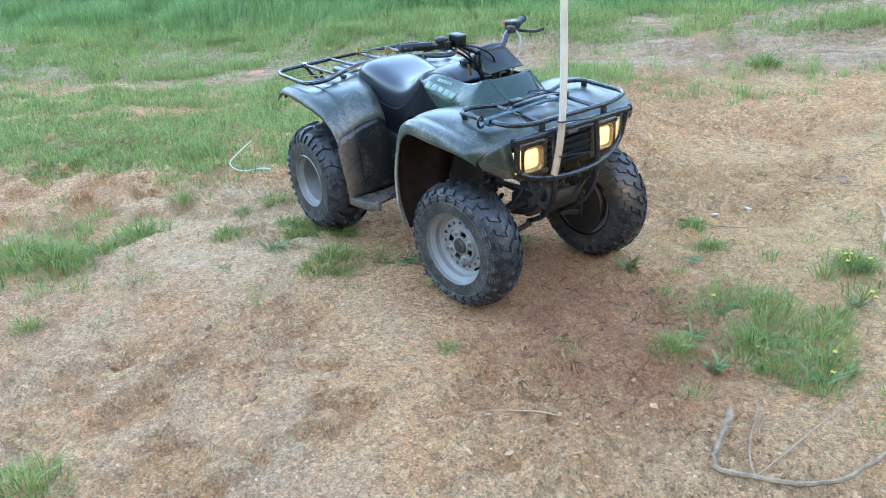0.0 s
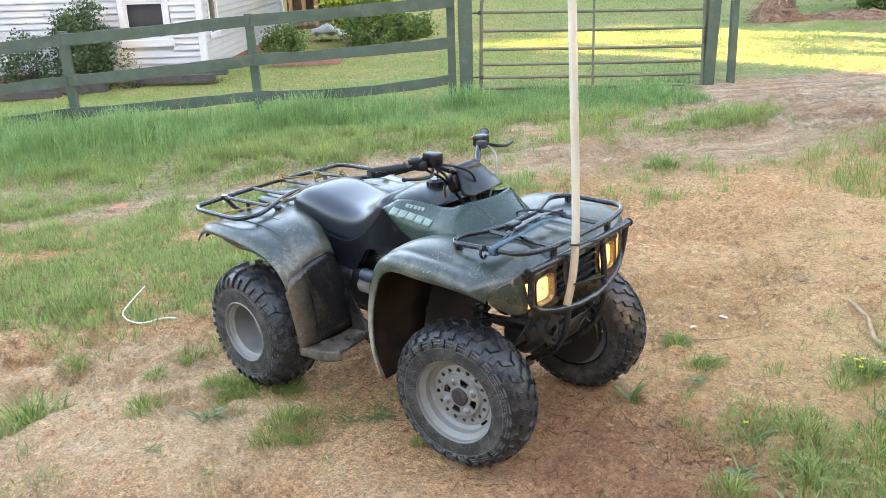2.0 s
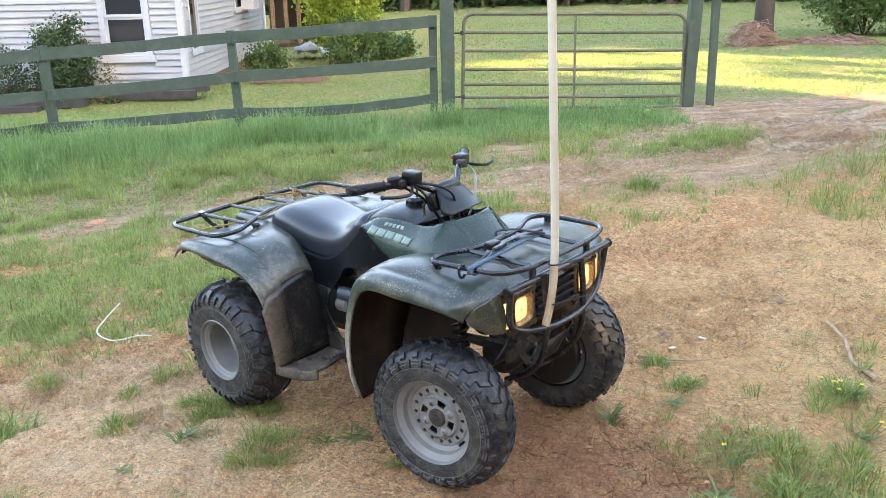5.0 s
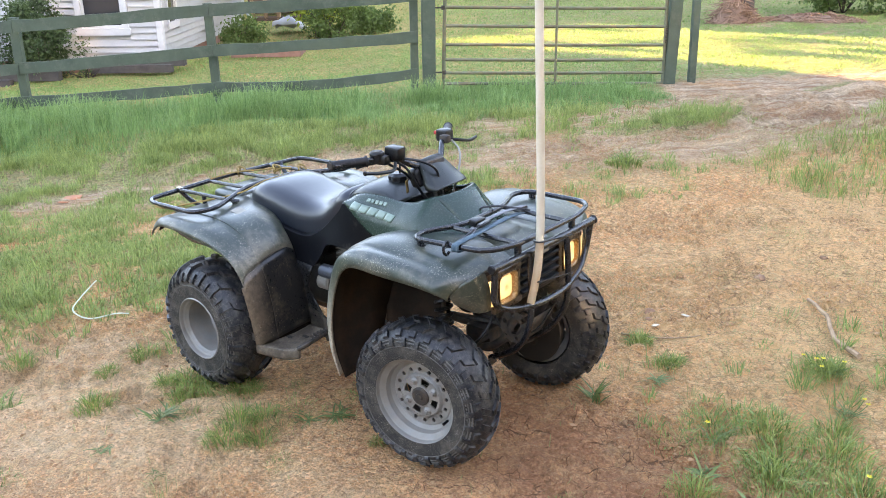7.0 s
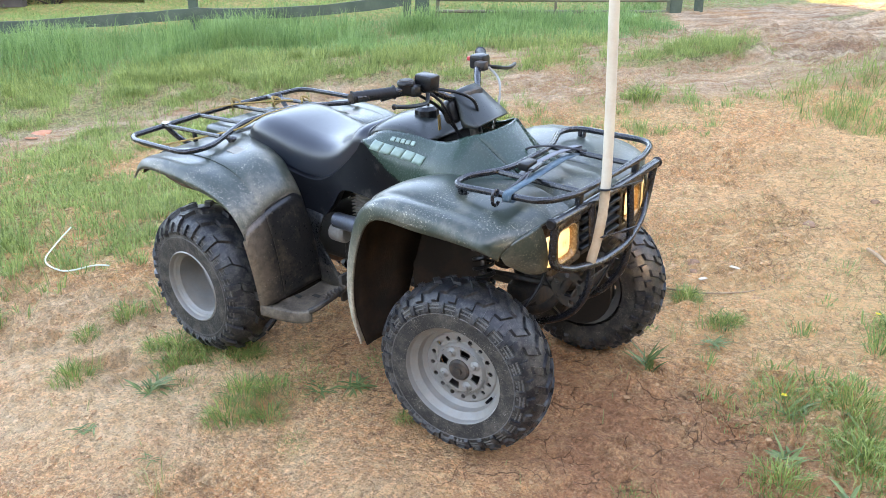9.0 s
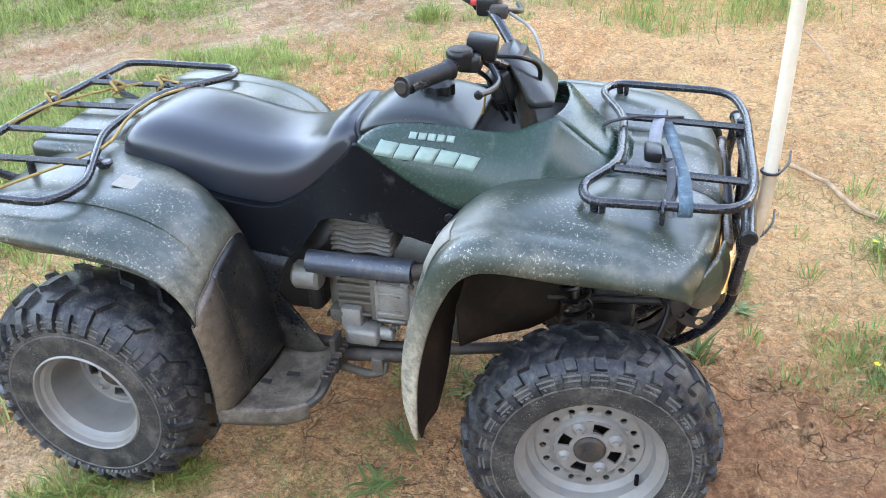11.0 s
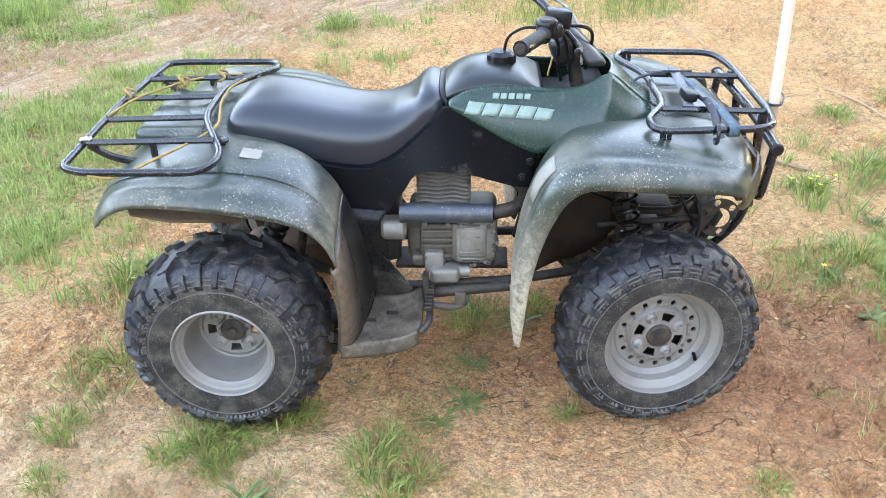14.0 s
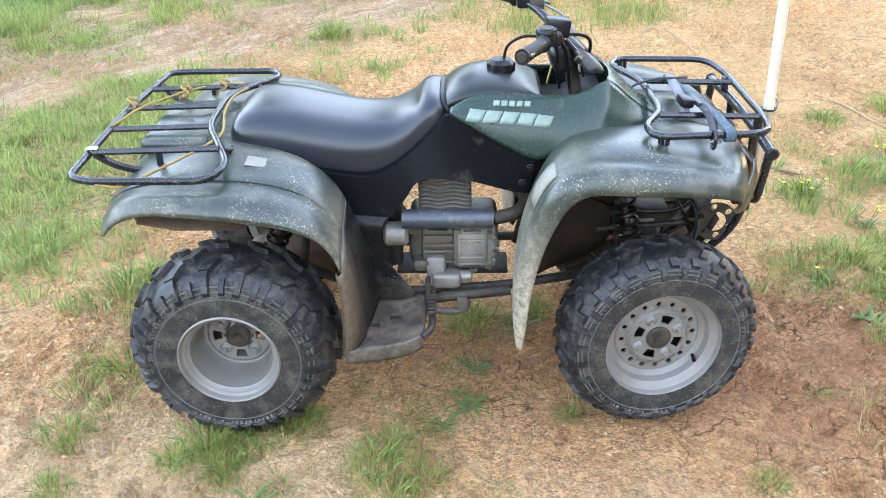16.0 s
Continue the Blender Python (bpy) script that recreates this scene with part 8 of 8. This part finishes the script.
TUFTS = [tuft_mesh(81, 250, 0.125, 0.110, 0.0036, M_TUFT, 1.5), tuft_mesh(82, 140, 0.075, 0.105, 0.0036, M_TUFT, 1.5), tuft_mesh(83, 110, 0.15, 0.07, 0.0036, M_TUFT, 1.8), tuft_mesh(84, 22, 0.06, 0.15, 0.003, M_GRASS_DRY, 0.9)]
SPOTS = [(-0.57, -1.23, 0, 1), (-0.91, -0.89, 1, 1), (-0.38, 0.12, 0, 1), (-0.5, 0.35, 0, 1.1), (0.66, 0.08, 0, 0.9), (0.85, 0.15, 1, 0.9), (1.29, 0.9, 1, 0.8), (1.49, 0.77, 1, 0.8),
         (1.99, -0.05, 0, 0.8), (1.2, -2.2, 0, 1.2), (-0.62, -1.22, 0, 1.5), (-0.55, -1.45, 1, 1.3), (-0.7, -1.82, 0, 1.8), (-0.52, -1.7, 0, 1.5), (0.52, -1.08, 3, 1), (2.13, 0.3, 0, 1.1),
         (2.05, 0.42, 3, 1), (2.28, 0.45, 0, 1.1), (2.22, 0.62, 1, 1.1), (1.9, 0.4, 3, 0.9), (2.4, 0.3, 0, 1), (2.05, 1.05, 1, 1.2), (2.35, 1.26, 0, 1.3), (2.55, 1.1, 0, 1.2), (-0.3, 3.67, 1, 1.8),
         (0.24, -1.66, 3, 0.8), (-0.05, -1.45, 2, 0.9), (0.05, -1.95, 1, 0.9), (0.33, 0.32, 3, 0.8), (2.75, 1.6, 0, 1.3), (2.5, 2, 1, 1.2), (2.95, 2.2, 0, 1.3), (-0.49, -0.5, 1, 1),
         (-0.6, -0.43, 2, 0.6), (-0.58, 0.27, 0, 1.3), (-0.56, 0.12, 3, 1.4), (-0.43, -0.19, 1, 1.2), (-0.53, -0.15, 3, 1), (-0.08, -0.55, 0, 1), (0.01, -0.49, 0, 0.9), (0.12, -0.45, 0, 0.9),
         (-0.02, -0.62, 1, 0.9), (0.17, -0.4, 1, 0.7), (0.32, -0.27, 2, 0.5), (0.38, -0.63, 1, 1.0), (0.33, -0.66, 2, 0.7), (0.46, -0.4, 2, 0.8), (0.51, -0.64, 1, 0.9), (0.42, -0.54, 1, 0.9),
         (0.5, -0.52, 2, 0.7), (0.15, -0.71, 2, 0.8), (-0.44, -0.72, 1, 0.7), (0.95, -0.35, 3, 0.7), (0.91, -0.4, 1, 0.5), (1.4, -0.67, 1, 0.6), (-0.33, -0.61, 2, 0.4), (0.59, -0.15, 2, 0.7),
         (-0.2, -0.92, 1, 1), (0.43, -0.74, 1, 1), (-0.15, -0.6, 1, 0.8), (0.71, -0.68, 2, 0.5), (1.77, -0.35, 3, 0.8), (1.71, -0.49, 3, 0.7), (1.67, -0.34, 2, 0.5), (-0.24, -0.84, 3, 0.9),
         (1.27, 0.94, 1, 0.8), (1.51, 0.8, 1, 0.7), (1.37, 0.62, 3, 0.8), (1.83, 0.45, 0, 0.9), (2.05, 1.06, 1, 1.1), (2.04, 0.47, 0, 1.1), (1.95, 0.3, 2, 1), (2.15, 0.2, 0, 1), (1.8, 0.25, 2, 0.8),
         (2.3, 0.15, 1, 1), (1.7, 0.55, 3, 0.7)]
for i, (x, y, kind, size) in enumerate(SPOTS):
    ob = new("grass_tuft", TUFTS[kind])
    ob.matrix_basis = pose(x, y, float(height(x, y)) - 0.008, 0, 0, 67 * i) @ Matrix.Scale(size, 4)
    tagged(ob, "dry upright grass tuft on bare clay" if kind == 3 else "fresh green grass tuft on bare clay", "grass tuft", "grass tufts")


def weed_thing(x, y, n, length, width, seed, upright=0.5, flowers=0, label="broad-leaved green weed on bare clay"):
    rnd = random.Random(seed)
    w = thing("weed", label, "weed", "weeds", at=pose(x, y, float(height(x, y)) - 0.004))
    n = int(n * 4)
    for i in range(n):
        a = rnd.uniform(0, 2 * math.pi)
        ln, wd = length * rnd.uniform(0.25, 0.8), width * rnd.uniform(0.24, 0.50)
        off, way = length * rnd.uniform(0.0, 0.35), rnd.uniform(0, 2 * math.pi)
        bx, by = off * math.cos(way), off * math.sin(way)
        el = radians(90) * upright * rnd.uniform(0.5, 1.2)
        rows = []
        for k in range(6):
            t = k / 5
            e = el * (1 - 0.75 * t)
            r = ln * t * math.cos(e)
            z = ln * (t * math.sin(el) - 0.45 * t * t * math.cos(el)) + 0.004
            hw = wd / 2 * (math.sin(math.pi * min(0.98, 0.12 + 0.86 * t)) ** 0.8)
            c, s = math.cos(a), math.sin(a)
            rows.append([(bx + r * c - hw * s, by + r * s + hw * c, max(z, 0.004) + hw * 0.35), (bx + r * c, by + r * s, max(z, 0.004)), (bx + r * c + hw * s, by + r * s - hw * c, max(z, 0.004) + hw * 0.35)])
        part("leaf", sheet(rows), M_WEED, w, angle=80)
    for i in range(flowers):
        a, rr = rnd.uniform(0, 6.28), rnd.uniform(0.02, 0.12)
        top = (rr * math.cos(a), rr * math.sin(a), rnd.uniform(0.06, 0.12))
        st = part("stem", tube([(0, 0, 0), (top[0] * 0.7, top[1] * 0.7, top[2] * 0.6), top], 0.0018, 5), M_WEED, w)
        g = Geo()
        for k in range(5):
            b = 2 * math.pi * k / 5
            c, s = math.cos(b), math.sin(b)
            g.add([top, (top[0] + 0.007 * c - 0.004 * s, top[1] + 0.007 * s + 0.004 * c, top[2] + 0.004), (top[0] + 0.011 * c, top[1] + 0.011 * s, top[2] + 0.005), (top[0] + 0.007 * c + 0.004 * s, top[1] + 0.007 * s - 0.004 * c, top[2] + 0.004)], [(0, 1, 2, 3)])
        part("flower", g, M_FLOWER, st, "small yellow flower", smooth=False)
    return w


weed_thing(1.39, 0.34, 7, 0.13, 0.022, 1, 1.0)
weed_thing(2.16, -0.02, 6, 0.10, 0.035, 4, 0.7, label="pale blue-green broad leaves beside tall grass")
weed_thing(0.63, -0.34, 10, 0.12, 0.016, 6, 0.35)
weed_thing(0.55, -0.43, 8, 0.11, 0.016, 17, 0.35)
weed_thing(0.09, -0.79, 9, 0.12, 0.022, 18, 0.6)
weed_thing(0.12, -1.06, 5, 0.08, 0.014, 19, 0.3)
weed_thing(0.65, -0.18, 8, 0.10, 0.016, 20, 0.5)
weed_thing(0.40, -1.02, 4, 0.06, 0.012, 7, 0.3)
weed_thing(1.95, 0.10, 7, 0.10, 0.028, 8, 0.8, label="upright broad-leaved weed in the grass")
weed_thing(2.07, 1.06, 7, 0.12, 0.018, 9, 0.7, 5, label="green weed with small yellow flowers")
weed_thing(2.22, 0.79, 7, 0.12, 0.018, 10, 0.7, 2, label="green weed with small yellow flowers")
weed_thing(1.89, 0.35, 6, 0.12, 0.018, 11, 0.7, 1, label="green weed with small yellow flowers")
weed_thing(2.55, 1.35, 7, 0.13, 0.02, 12, 0.7, 6, label="green weed with small yellow flowers")
weed_thing(2.45, 0.20, 8, 0.13, 0.025, 13, 0.7, 2, label="green weed with small yellow flowers")
weed_thing(1.52, 0.62, 7, 0.10, 0.018, 14, 0.4)
weed_thing(-0.30, 3.67, 9, 0.20, 0.022, 15, 0.9)
weed_thing(0.80, 0.05, 9, 0.13, 0.018, 16, 0.5)

# ---- loose things on the ground ----
def stick(label, pts, r0, r1, seed, category="stick"):
    rnd = random.Random(seed)
    p = [(x, y, float(height(x, y)) + dz) for x, y, dz in pts]
    q = [tuple(Vector(a[0]) + Vector((rnd.uniform(-1, 1), rnd.uniform(-1, 1), 0)) * r0 * 0.6) for a in spline([[a] for a in p], 4)]
    n = len(q)
    ob = new("stick", mesh_of("stick", tube(q, [r0 + (r1 - r0) * i / (n - 1) for i in range(n)], 7), M_BRANCH if "grey" in label else M_STICK))
    return tagged(ob, label, category, "sticks")


stick("long grey forked dead branch lying on clay", [(2.37, -0.21, 0.035), (2.41, -0.28, 0.035), (2.44, -0.36, 0.02), (2.50, -0.44, 0.012), (2.61, -0.40, 0.012), (2.73, -0.31, 0.015), (2.79, -0.19, 0.03), (2.83, -0.02, 0.05), (2.90, 0.15, 0.05)], 0.0115, 0.007, 1, "branch")
stick("thin grey dead twig lying on clay", [(2.42, -0.12, 0.05), (2.47, -0.22, 0.035), (2.52, -0.31, 0.02), (2.61, -0.40, 0.01)], 0.0032, 0.0042, 2)
stick("long thin dead twig lying on clay", [(2.61, -0.38, 0.012), (2.61, -0.06, 0.03), (2.61, 0.15, 0.05), (2.62, 0.34, 0.05)], 0.0042, 0.0022, 3)
stick("short dead twig lying on clay", [(2.46, -0.14, 0.02), (2.48, -0.20, 0.02), (2.51, -0.25, 0.01)], 0.0045, 0.003, 4)
stick("pale dry stick lying on bare clay", [(1.75, 1.74, 0.015), (1.88, 1.60, 0.02), (1.98, 1.42, 0.012), (2.12, 1.27, 0.012)], 0.008, 0.012, 5)
stick("thin dry twig lying on bare clay", [(1.18, 0.93, 0.006), (1.36, 1.02, 0.010), (1.51, 1.17, 0.006)], 0.005, 0.003, 6)
stick("thin dry twig lying on bare clay", [(2.57, 2.37, 0.008), (2.67, 2.15, 0.012), (2.76, 1.93, 0.01), (2.92, 1.72, 0.01)], 0.006, 0.004, 7)
stick("thin dry stick lying on bare clay", [(1.97, 4.16, 0.02), (2.03, 3.57, 0.02), (2.11, 3.14, 0.01)], 0.007, 0.004, 8)
stick("thin dry twig lying on bare clay", [(1.8, -0.85, 0.004), (1.95, -0.72, 0.008), (2.1, -0.62, 0.004)], 0.004, 0.002, 9)

loop = [(-1.36, -0.24, 0.10), (-1.32, -0.36, 0.045), (-1.24, -0.45, 0.012), (-1.10, -0.44, 0.012), (-0.98, -0.36, 0.012), (-0.90, -0.33, 0.02)]
p = [(x, y, float(height(x, y)) + dz) for x, y, dz in loop]
ob = new("plastic_line", mesh_of("plastic_line", tube([(q[0][0], q[0][1], q[0][2] + 0.022) for q in spline([[a] for a in p], 5)], 0.0036, 8), M_WHITE))
tagged(ob, "curled pale plastic line lying in short grass", "plastic line")


def flat_leaf(x, y, size, material, label, name, cat, seed):
    rnd = random.Random(seed)
    rows = [[(size * (i / 3 - 0.5) * 1.5, size * (j / 2 - 0.5) * (1 - 0.5 * abs(i / 1.5 - 1)), 0.012 + 0.02 * size * 10 * rnd.uniform(-0.3, 1) * abs(j - 1) * 0.4) for j in range(3)] for i in range(4)]
    ob = part(name, sheet(rows), material, None, label, thick=0.002, at=pose(x, y, float(height(x, y)), 0, 0, rnd.uniform(0, 360)))
    tagged(ob, label, cat)


flat_leaf(-3.85, 0.90, 0.16, M_DEADLEAF, "curled dead red-brown leaf in short grass", "dead_leaf", "leaf", 3)
flat_leaf(1.27, 1.10, 0.026, M_SCRAP, "small scrap of pale paper on bare clay", "paper_scrap", "paper", 4)
flat_leaf(1.34, 1.27, 0.030, M_SCRAP, "small pale flat stone flake on clay", "stone_flake", "stone", 5)
flat_leaf(2.05, -0.90, 0.025, M_STONE, "small pale flat stone flake on clay", "stone_flake", "stone", 6)


def clod(x, y, r, seed, label="dark red-brown clod of clay"):
    rng = np.random.default_rng(seed)
    bm = bmesh.new()
    bmesh.ops.create_icosphere(bm, subdivisions=2, radius=r)
    for v in bm.verts:
        v.co *= 1 + 0.35 * (noise.noise(v.co * (1.2 / r) + Vector((seed, 0, 0))))
        v.co.z *= 0.65
    g = Geo()
    bm.verts.index_update()
    g.v, g.f = [tuple(v.co) for v in bm.verts], [tuple(v.index for v in f.verts) for f in bm.faces]
    bm.free()
    ob = part("clod", g, M_CLOD, None, label, at=pose(x, y, float(height(x, y)) + r * 0.2))
    tagged(ob, label, "clod", "clods")


M_CLOD = surface("red_brown_clay", (0.15, 0.075, 0.04), (0.34, 0.19, 0.11), 20, 0.95, 0, 0.8, 120)
for i, (x, y, r) in enumerate(((1.16, 1.25, 0.028), (1.44, 1.94, 0.03), (1.20, 1.17, 0.018), (0.62, -1.36, 0.020), (0.56, -1.33, 0.016), (1.16, -1.37, 0.018), (1.10, -1.34, 0.014), (1.22, -1.42, 0.018), (0.05, 1.7, 0.02), (1.62, 2.4, 0.02), (1.3, -1.12, 0.015), (1.0, -1.1, 0.018), (0.78, -1.0, 0.014))):
    clod(x, y, r, i + 1)
